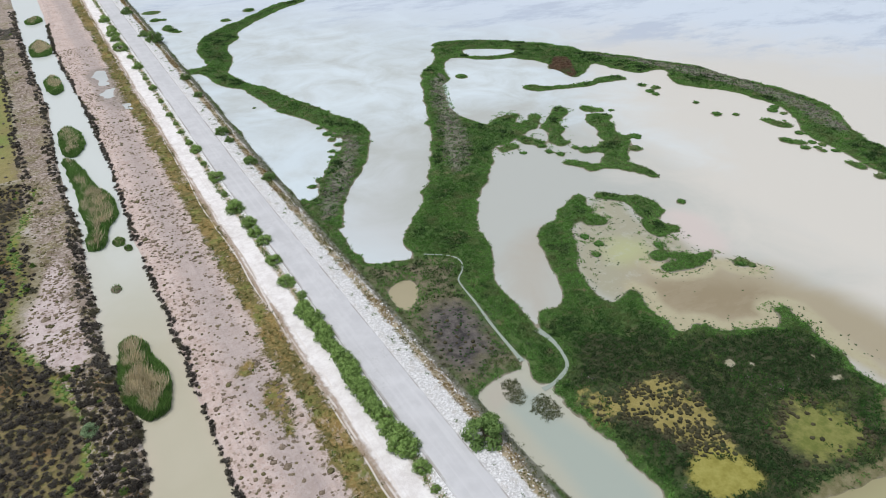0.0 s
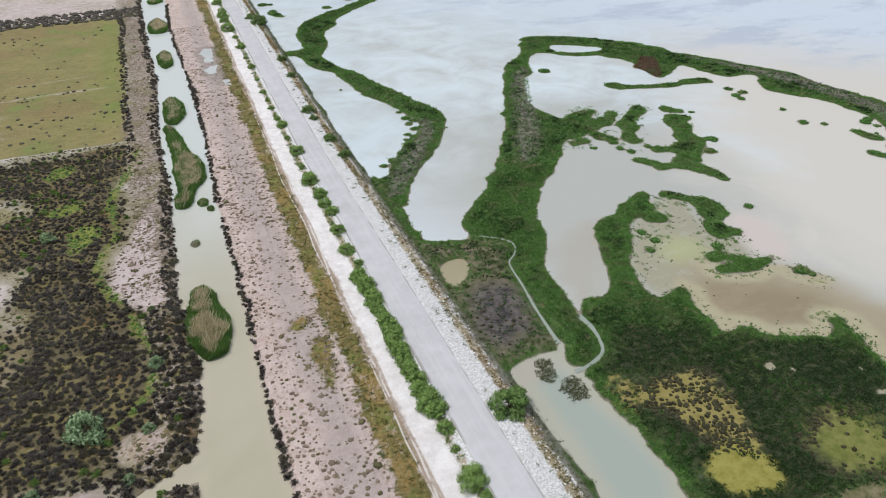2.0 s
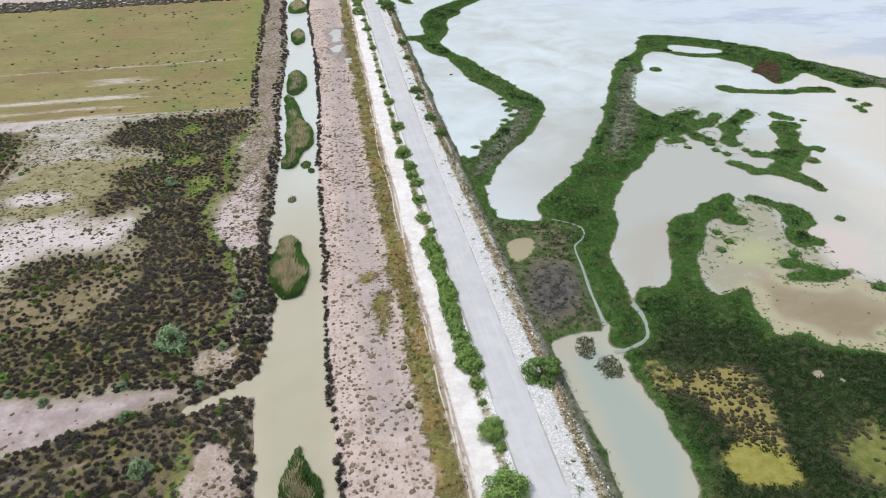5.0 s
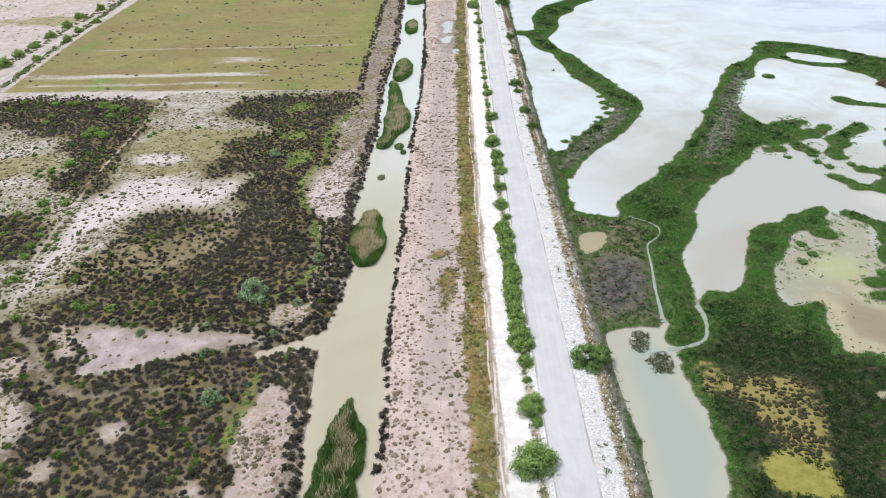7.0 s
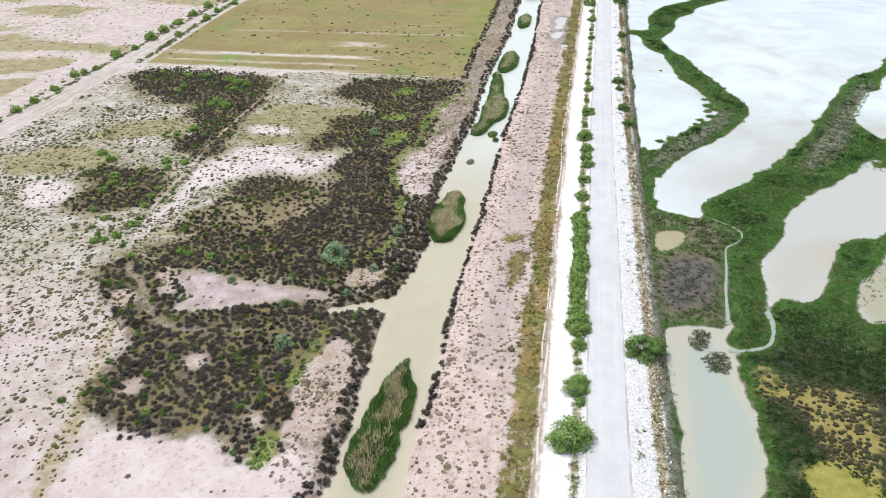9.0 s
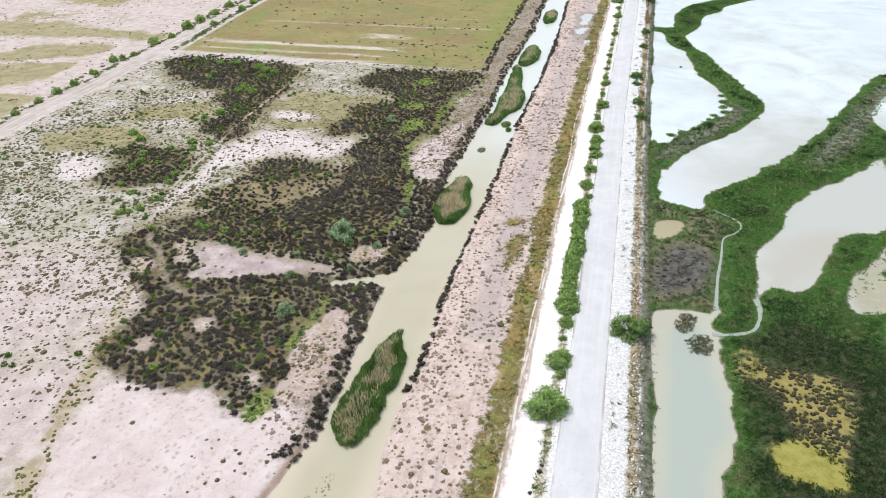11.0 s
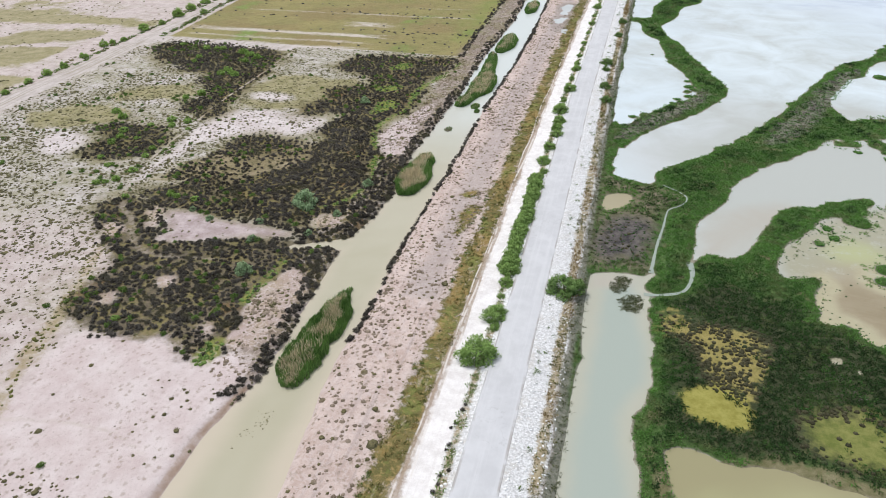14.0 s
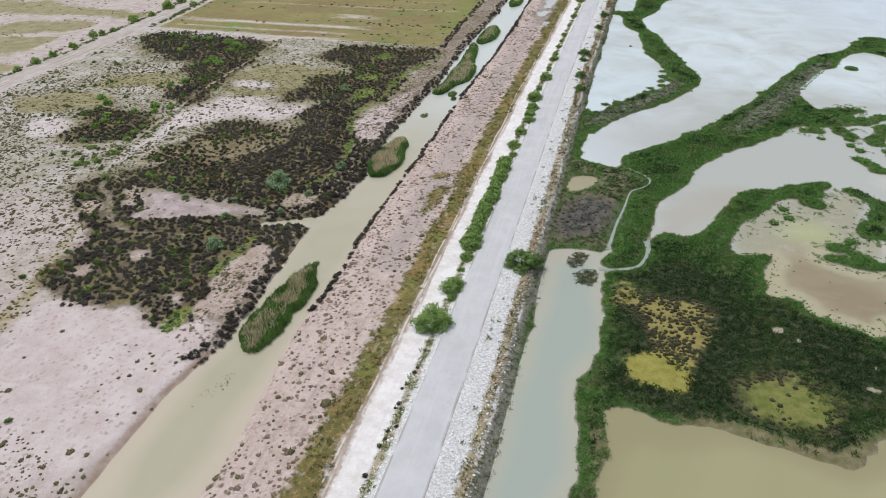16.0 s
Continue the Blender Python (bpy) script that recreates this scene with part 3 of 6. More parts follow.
SAND = [(70.5, 59.5), (72.5, 62.5), (77, 63), (85.5, 61.5), (91, 61), (93, 55.5), (92, 47.5), (91, 40), (88, 30), (84, 32.5), (86, 39.5), (88.5, 45),
    (87, 46.5), (84.5, 43.5), (77.5, 44.5), (74, 48), (71, 51.5), (69.5, 56)]
INNER_FLAT = [(82, 84.5), (88.5, 88), (91, 85), (89, 78.5), (87.5, 73.5), (90.5, 71), (89.5, 65), (83, 63), (72.5, 62.5), (67, 61), (66, 66), (68.5,
    71.5), (74.5, 79.5)]
BURNT = [(40.5, 76), (45, 75.5), (48.5, 71), (47, 64.5), (45, 60.5), (39.5, 58), (36, 58), (36, 64), (36.5, 69.5)]
GREYRIDGE = [(102, 171), (92, 149.5), (83.5, 132.5), (80, 123), (70, 112), (70, 115.5), (78.5, 131.5), (88, 152), (96.5, 168.5)]
RED = [(138.5, 165), (142, 163), (138, 156), (134.5, 149.5), (131, 146.5), (131.5, 151), (130, 157), (134, 160.5)]
GREYBROWN = [(148, 162.5), (168, 133), (168.5, 110), (168.5, 96.5), (162, 83), (157.5, 80), (157.5, 87), (165, 104), (161.5, 125), (156, 148.5)]
REED_A = [(-1.5, 260), (0, 272), (2, 277.5), (4.5, 275.5), (6, 266), (5.5, 258.5), (2, 256.5)]
REED_B = [(-0.5, 183.5), (1, 186.5), (3.5, 185), (4.5, 179), (4.5, 174.5), (3, 169), (1, 166.5), (-1, 169.5), (-1, 177.5)]
REED_C = [(-1.5, 167.5), (1, 164), (2.5, 154.5), (3, 148), (5, 144), (5.5, 137), (5, 133), (3, 129.5), (2, 128), (2, 125), (1, 121.5), (-1.5, 121),
    (-2, 124.5), (-0.5, 129), (-1, 136), (-0.5, 146), (-1, 156)]
REED_D = [(-1.5, 91.5), (0, 93), (1.5, 91), (2.5, 85), (3.5, 80.5), (2.5, 75.5), (-0.5, 73), (-2.5, 75.5), (-3.5, 80), (-3, 85)]
REED_E = [(-1, 21.5), (-2, 23), (-2.5, 26), (-1.5, 30), (-1, 35.5), (-0.3, 39.5), (0.5, 41.5), (2, 41), (2.3, 39), (3.7, 36.5), (4.2, 34), (4, 31),
    (3.3, 30), (3.6, 26.5), (3.3, 23.5), (3, 21.5), (2, 20), (0.5, 20)]
TRACK2 = [(-61.5, 156), (-61, 129), (-61, 108.5), (-59, 89.5), (-58, 76.5), (-54.5, 63.5)]
DARK_A = [(-44, 149.5), (-31, 153), (-10.5, 158), (-10, 146), (-12.5, 141), (-14, 134), (-14, 125.5), (-13, 120), (-12.5, 114.5), (-14.5, 110.5),
    (-16.5, 106.5), (-15.5, 100.5), (-11.5, 90.5), (-9, 80.5), (-9, 73.5), (-9.5, 66), (-13.5, 64), (-19.5, 62.5), (-25.5, 61), (-30.5, 59.5),
    (-34, 60), (-40.5, 59), (-46.5, 61.5), (-49.5, 63.5), (-46, 66), (-43.5, 68.5), (-40, 70.5), (-34, 69), (-31, 72.5), (-28, 76.5),
    (-24, 78.5), (-23, 85.5), (-24.5, 92.5), (-23, 95.5), (-27.5, 99.5), (-24, 105), (-25, 112), (-29, 111), (-32.5, 112), (-34.5, 106.5),
    (-37.5, 109.5), (-35.5, 115.5), (-31, 118), (-34.5, 123.5), (-34.5, 127), (-26.5, 129.5), (-25, 134), (-30, 138.5), (-35.5, 141)]
DARK_B = [(-106, 152), (-101, 157.5), (-88.5, 157), (-64, 154), (-61.5, 141), (-62, 131.5), (-60.5, 118.5), (-59, 107), (-58, 101.5),
    (-61.5, 104.5), (-65, 113.5), (-69.5, 123), (-73.5, 124.5), (-73, 129), (-78.5, 133), (-89.5, 136), (-96.5, 139.5)]
DARK_C = [(-53.5, 56.5), (-49.5, 60.5), (-40.5, 49), (-35, 47), (-25, 50), (-15.5, 52), (-5.5, 51.5), (-5, 41), (-6, 34.5), (-11, 30.5), (-11.5, 24),
    (-15, 23.5), (-19.5, 25), (-30, 25), (-38, 26), (-37.5, 31.5), (-38, 41), (-49, 49)]
DARK_D = [(-80.5, 90), (-76, 92.5), (-66, 91.5), (-62, 87.5), (-62, 83), (-63.5, 77), (-71, 75.5), (-75, 79), (-75, 85)]
OLIVE = [(-53, 71), (-49, 77.5), (-40.5, 79), (-43.5, 90), (-28, 87.5), (-24, 97), (-23, 88.5), (-29, 79), (-40, 70.5), (-49, 67)]
PINK = [(-42, 57.5), (-40, 58.5), (-35.5, 58.5), (-32.5, 57.5), (-28.5, 56.5), (-21, 56.5), (-14.5, 56), (-14, 54), (-19, 52.5), (-24.5, 51),
    (-29, 49), (-37, 47), (-37.5, 49), (-36.5, 51), (-39, 54)]
SALT_N = [(-57, 103.5), (-54, 106.5), (-43, 108.5), (-30.5, 107), (-28, 101), (-31, 95), (-41, 93), (-47.5, 91.5), (-52.5, 88), (-53, 79),
    (-55, 76), (-54.5, 67), (-55.5, 67), (-55.5, 81.5), (-57.5, 96.5)]
SALT_S = [(-34.5, 23), (-18, 25.5), (-7.5, 25.5), (-4, 18.5), (-4.5, 17), (-4.5, 10.5), (-6, -3.5), (-18.5, -10.5), (-32.5, 3.5), (-33.5, 19.5)]
SALT_W = [(-91, 82.5), (-87.5, 87), (-79, 84), (-76, 78.5), (-80.5, 73.5), (-85.5, 75)]
GREENLINE = [(-8, 152.5), (-9.5, 144), (-11, 137), (-13.5, 131), (-13.5, 123), (-12, 115.5), (-15, 109.5), (-16, 103.5), (-15, 98.5), (-11, 90),
    (-8.5, 81), (-8, 73.5), (-9.5, 68), (-13.5, 64.5), (-20, 62.5)]
ARM_FAR = [(103.5, 282), (96, 278), (80.5, 267), (70.5, 257), (63.5, 250), (62.5, 242), (56.5, 236.5), (54, 229), (53.5, 219.5), (49, 211.5), (47.5,
    207), (49.5, 196), (53.5, 188.5), (49.5, 176.5), (49, 189), (44.5, 194), (43, 199.5), (43, 207.5), (40.5, 212), (36.5, 213.5), (38.5, 217.5),
    (45.5, 215.5), (46, 223), (46, 232.5), (49.5, 244.5), (54.5, 252.5), (62, 260), (71.5, 266), (84.5, 278), (95, 284.5)]
ARM_NEAR = [(49.5, 196), (53.5, 188.5), (56, 175.5), (60.5, 165.5), (61.5, 157.5), (64.5, 153), (64, 145.5), (61.5, 138), (57.5, 130.5), (54, 125.5),
    (48.5, 119.5), (45, 114.5), (41.5, 108), (39.5, 104), (35, 104.5), (37, 118), (39.5, 117.5), (43, 122), (46.5, 127.5), (49, 132), (53, 136), (56,
    139), (58.5, 143.5), (56.5, 150), (55, 157.5), (52.5, 163.5), (50.5, 170), (49, 178), (48, 190.5)]
BROKEN_HULL = [(91.5, 130), (99, 135.5), (108.5, 132), (113.5, 130.5), (106.5, 122), (103, 116), (100.5, 111.5), (97, 110), (92, 117), (86, 116),
    (85, 119), (87.5, 125.5)]
BROKEN_A = [(86, 126), (89, 130.5), (95.5, 134), (100, 134), (103.5, 133), (100, 132), (97, 130), (96, 127), (98, 127.5), (96, 125), (93, 124.5),
    (92.5, 122), (89, 120), (85.5, 119.5), (81, 117), (77, 115), (81, 123.5)]
BROKEN_B = [(92.5, 123.5), (94.5, 122), (99.5, 123), (101, 124.5), (100.5, 126.5), (97.5, 126), (95, 125)]
BROKEN_C = [(99.5, 127.5), (104, 131.5), (105.5, 129), (103.5, 126.5), (100.5, 124), (99, 125)]
BROKEN_D = [(100.5, 122.5), (104.5, 125.5), (108.5, 128.5), (112, 130.5), (113.5, 130), (110, 125.5), (106.5, 124.5), (104.5, 119.5), (101.5, 117.5),
    (100, 118.5), (100.5, 120.5)]
BROKEN_E = [(99.5, 119), (101.5, 117), (100, 114), (101, 112.5), (99, 111.5), (97.5, 111.5), (97.3, 115), (98, 116.5)]
BROKEN_F = [(92.5, 122), (94.5, 120), (96, 116.5), (95.5, 114.7), (93.5, 115), (91.5, 118)]
BROKEN_G = [(84, 119), (88.5, 119), (90, 117), (88, 115.7), (84, 116)]
SPIT_A = [(117, 128.5), (119.5, 128), (121, 124), (121, 122), (118, 123), (116.5, 125.5)]
SPIT_B = [(114.5, 123), (117.5, 123), (120.5, 118.5), (117, 117.5), (116, 114), (113.5, 112), (113, 108), (115, 107), (112, 105), (110.5, 102.5),
    (107, 101.5), (105.5, 98.5), (103.5, 98), (105.3, 94.5), (105.3, 90.5), (104.5, 88), (103.2, 91), (101.7, 95), (99.5, 96.7), (97, 97.7),
    (95, 97.2), (95, 100.5), (93.2, 103.5), (94, 104.7), (95.7, 102.7), (96.7, 100.3), (99.5, 99.4), (103, 102), (103, 104.5), (99, 105.7),
    (99.5, 107.8), (103.5, 106.5), (107.5, 108), (109, 111), (109.5, 113), (111.5, 114), (111.5, 117.5)]
HOOK_A = [(79.5, 83.5), (82, 83.3), (83.3, 81), (81.5, 79.7), (79.2, 81.3)]
HOOK_D = [(81.2, 67.7), (83.5, 68.3), (84.8, 67), (83, 65.7), (81.2, 65.8)]
ISLE_A = [(148.7, 97), (151, 96.5), (151.3, 93.5), (151.8, 91), (150, 90), (148.7, 93)]
ISLE_B = [(142.3, 86.8), (144.5, 86), (146.3, 83), (144.5, 81.7), (142.7, 84)]
ISLE_C = [(143.7, 72.5), (145.3, 69.5), (144.7, 67), (143.3, 67.8), (143.2, 70.5)]
FAR_A = [(40.5, 300), (48, 300), (46.5, 293.5), (41, 295)]
FAR_B = [(42.5, 271), (46, 269.5), (47.5, 262), (46, 261), (43, 266.5)]
ARM_GREY = [(59, 147), (59.5, 141), (57, 134), (51.5, 126), (46.5, 119.5), (41, 110.5), (39, 108), (38.5, 112), (43, 119), (48, 127), (53, 133.5),
    (56.5, 140)]
REED_A2 = [(0, 308.5), (2.5, 313), (6, 315.5), (7, 308), (5.5, 306.5), (2.5, 303)]
REED_B2 = [(0, 228), (2.5, 233), (4.5, 230), (4.7, 222.5), (4, 217), (1.5, 214), (0.3, 221)]
DARK_A2 = [(-45, 89.5), (-38, 92.5), (-32, 91), (-32, 88), (-37, 84.5), (-41.5, 85)]
DARK_B2 = [(-68, 107), (-64.5, 109.5), (-60.5, 106), (-65, 104)]
LUSH_A = [(-28.5, 147.5), (-20.5, 151), (-21.5, 144), (-26.5, 143)]
LUSH_B = [(-25, 130), (-18, 132), (-18.5, 127.5), (-23.5, 126.5)]
LUSH_C = [(-22.5, 120), (-18, 122), (-15, 119.5), (-17, 111), (-21.5, 110), (-21.5, 115.5)]
OLIVE_E = [(-57.5, 132.5), (-49, 136.5), (-37, 131.5), (-28, 138), (-26, 131.5), (-34.5, 125.5), (-32, 114), (-37.5, 109.5), (-49, 109), (-57, 109),
    (-58.5, 114.5), (-42.5, 114), (-43.5, 119.5), (-55, 120.5), (-59, 125)]
OLIVE_W = [(-106.5, 93.5), (-100.5, 97.5), (-91, 104), (-82, 100.5), (-78, 95.5), (-87, 88.5), (-98, 85)]
OLIVE_W2 = [(-94.5, 109.5), (-89.5, 117), (-80, 121), (-67.5, 117), (-70.5, 110.5), (-89, 106.5)]
OLIVE_N = [(-166, 137), (-150, 144), (-133.5, 145.5), (-135, 127), (-149, 118)]
OLIVE_N2 = [(-166, 160), (-142.5, 165), (-130.5, 160.5), (-143.5, 147), (-168, 140.5)]
SALT_X = [(-57.5, 118), (-51.5, 120), (-43.5, 119), (-43.5, 115), (-53, 114)]
PINK_E = [(-14.5, 100.5), (-13.5, 104.5), (-11, 109.5), (-9.5, 115), (-7.5, 121), (-6, 117), (-7, 107), (-5, 98), (-5, 89.5), (-8.5, 88.5),
    (-12, 93.5)]
WEED_ROW = [(-50, 56), (-46.5, 47), (-39, 28), (-37.5, 20), (-35, 13), (-32, 4)]
MUDFLAT = [(37.5, 55.5), (39.5, 56.5), (44, 56), (44.5, 54), (42, 52), (38.5, 51), (36.5, 51.5)]
TUFT_A = [(42, 55.5), (43.5, 55), (43, 53), (41.5, 51), (40.5, 52)]
TUFT_B = [(43.5, 50.5), (45.5, 50.5), (45.5, 48.5), (44, 46.5), (42.5, 47.5), (42, 49)]

# ---- plan ----
def bend(y):
    """The road and all that runs beside it drift a little to the east far off."""
    return np.maximum(0, np.asarray(y, float) - 130) * 0.017


def smooth(points, closed=True, rounds=2):
    p = np.array(points, float)
    for _ in range(rounds):
        q = np.roll(p, -1, 0) if closed else p[1:]
        a = p if closed else p[:-1]
        cut = np.stack([0.75 * a + 0.25 * q, 0.25 * a + 0.75 * q], 1).reshape(-1, 2)
        p = cut if closed else np.vstack([p[:1], cut, p[-1:]])
    return p


def side(points, X, Y, reach=14.0):
    """Metres to the outline, more than 0 inside it."""
    p = smooth(points)
    out = np.full(X.shape, -reach)
    near = (X > p[:, 0].min() - reach) & (X < p[:, 0].max() + reach) & (Y > p[:, 1].min() - reach) & (Y < p[:, 1].max() + reach)
    x, y = X[near], Y[near]
    best, inside = np.full(x.shape, 1e9), np.zeros(x.shape, bool)
    for (ax, ay), (bx, by) in zip(p, np.roll(p, -1, 0)):
        dx, dy = bx - ax, by - ay
        u = np.clip(((x - ax) * dx + (y - ay) * dy) / (dx * dx + dy * dy + 1e-9), 0, 1)
        best = np.minimum(best, (x - ax - u * dx) ** 2 + (y - ay - u * dy) ** 2)
        if dy:
            inside ^= ((ay > y) != (by > y)) & (x < dx * (y - ay) / dy + ax)
    d = np.sqrt(best)
    out[near] = np.maximum(np.where(inside, d, -d), -reach)
    return out


def along(points, widths, X, Y, reach=14.0):
    """The same for a band along a line; widths: half the width at its start and end."""
    p = smooth(points, False)
    out = np.full(X.shape, -reach)
    near = (X > p[:, 0].min() - reach) & (X < p[:, 0].max() + reach) & (Y > p[:, 1].min() - reach) & (Y < p[:, 1].max() + reach)
    x, y = X[near], Y[near]
    best = np.full(x.shape, -1e9)
    for i, ((ax, ay), (bx, by)) in enumerate(zip(p, p[1:])):
        dx, dy = bx - ax, by - ay
        u = np.clip(((x - ax) * dx + (y - ay) * dy) / (dx * dx + dy * dy + 1e-9), 0, 1)
        w = np.interp((i + u) / (len(p) - 1), (0, 1), widths)
        best = np.maximum(best, w - np.hypot(x - ax - u * dx, y - ay - u * dy))
    out[near] = np.maximum(best, -reach)
    return out


def lumps(X, Y, size, seed):
    """Smooth random relief from -1 to 1 with bumps of about that size."""
    rng = np.random.default_rng(seed)
    table = rng.uniform(-1, 1, (256, 256))
    u, v = X / size + 1000.0, Y / size + 1000.0
    i, j = np.floor(u).astype(int), np.floor(v).astype(int)
    a, b = u - i, v - j
    a, b = a * a * (3 - 2 * a), b * b * (3 - 2 * b)
    g = lambda m, k: table[(i + m) % 256, (j + k) % 256]
    return (g(0, 0) * (1 - a) + g(1, 0) * a) * (1 - b) + (g(0, 1) * (1 - a) + g(1, 1) * a) * b


CANAL_WEST_Y = [-40, -12, 10, 16, 25, 36, 46, 58, 66, 80, 92, 103, 118, 142, 167, 202, 258, 325]
CANAL_WEST_X = [-5.5, -5.5, -4.8, -4, -3, -3.5, -4, -4.5, -2.5, -2.2, -4, -3.2, -2.5, -2.5, -2.5, -1, -2, -1.5]
CANAL_EAST_Y = [-40, -8, 4, 14, 26, 37, 52, 75, 97, 119, 137, 158, 200, 258, 325]
CANAL_EAST_X = [7, 7.2, 7.5, 6.5, 5.5, 6, 5.5, 5.6, 6, 6, 6.5, 7.5, 7.5, 6, 8]
INLET = [(-2, 55), (-5.5, 54.2), (-8, 53.6), (-10.8, 52.4), (-12.8, 51.6)]
SLOUGH = [(-51.5, 58.5), (-49.4, 55.5), (-46.3, 53.7), (-44.2, 50.8), (-41.8, 47.6), (-38.5, 44.7), (-35.2, 43.6), (-32, 43.7), (-29, 44.4), (-24, 44.8)]
# open ground inside the scrub
GLADES = [[(-11.8, 45), (-7, 45), (-4.6, 38), (-4.3, 30), (-8, 24), (-12.6, 25), (-10.6, 34)], [(-13.5, 60.5), (-9, 63), (-7, 61), (-7.5, 57.5), (-12, 56.5)],
          [(-45.6, 58.4), (-42.4, 58.4), (-39.8, 51.6), (-41.2, 50)], [(-49, 50.5), (-45.8, 51.2), (-44.4, 48.6), (-46.6, 46)],
          [(-30.5, 37.6), (-28, 38), (-25.5, 36.2), (-28, 34.8)], [(-35.5, 31), (-33, 31.5), (-32, 29.5), (-35, 29)], [(-16.2, 31), (-14.8, 30), (-11.8, 26), (-17, 26)]]
# small islets in the lagoon: place and radius
ISLETS = [(104.5, 165.4, 1.5), (115.8, 106.2, 1.5), (110.7, 101.5, 1.2), (88.2, 113.3, 0.8), (93.9, 114, 0.9), (93.5, 110.5, 0.8), (94.9, 108.2, 1),
    (99.8, 109, 0.8), (101.7, 107.4, 0.8), (122.4, 121.6, 0.7), (144.5, 113.7, 0.7), (142.7, 105.4, 1.1), (146.3, 102.6, 0.8),
    (158.4, 100.6, 1.2), (155.9, 99.4, 1.4), (156.7, 96.6, 0.8), (152.7, 93.5, 0.4), (149.1, 86.7, 0.9), (150.4, 85.4, 0.5),
    (143.3, 85.8, 1.2), (143, 80.8, 1.1), (146.9, 81.9, 1), (147.7, 79.9, 1), (145.2, 79.3, 0.9), (144.8, 77.7, 0.8)]
ISLETS_FAR = [(147.2, 76.2, 1), (149.8, 78.6, 0.5), (143.2, 63.5, 0.8), (140.7, 126.4, 1.1), (140.6, 123.8, 0.8), (142.4, 131.3, 0.9),
    (144.3, 127.8, 0.8), (76, 78.3, 0.8), (76.6, 75.2, 0.9), (73.8, 72.6, 0.6), (85.1, 69.1, 0.8), (100.5, 78.2, 0.8), (92.9, 57.7, 1.2),
    (93.6, 56.3, 0.6), (55.3, 147.5, 1.1), (56.3, 145.6, 0.8), (54.8, 144.1, 0.8), (54.8, 140.3, 0.7), (52.3, 137.8, 0.6), (50.7, 135.2, 0.5),
    (44.6, 125.5, 0.7), (41.7, 123.7, 0.6), (55.1, 152.1, 0.6), (45.9, 174.6, 0.5), (43.2, 283.8, 1.9), (45.3, 271.7, 1.2), (46.1, 282.7, 1.1),
    (65.6, 268.2, 1.7), (77.6, 278.6, 2)]
PUDDLES = [(12.5, 229), (15.5, 231.5), (18.5, 228), (17.5, 215.5), (17, 204.5), (18, 196), (19, 190), (16.5, 192.5), (13.5, 199), (12.5, 207),
    (13.5, 218)]
OUTER_LAND = [ARM_FAR, ARM_NEAR, SCRUB, RIDGE, RIDGE_TIP, CREST, CREST_WEST, BAR, MARSH, MARSH_SOUTH, HOOK, HOOK_A, HOOK_B, HOOK_C, HOOK_D,
              BROKEN_A, BROKEN_B, BROKEN_C, BROKEN_D, BROKEN_E, BROKEN_F, BROKEN_G, SPIT_A, SPIT_B, ISLE_A, ISLE_B, ISLE_C, FAR_A, FAR_B,
              [(45.5, 9), (48.5, 8), (50, -8), (60, -18), (100, -21), (122, -18), (122, -32), (60, -34), (47, -22), (45, -6)]]


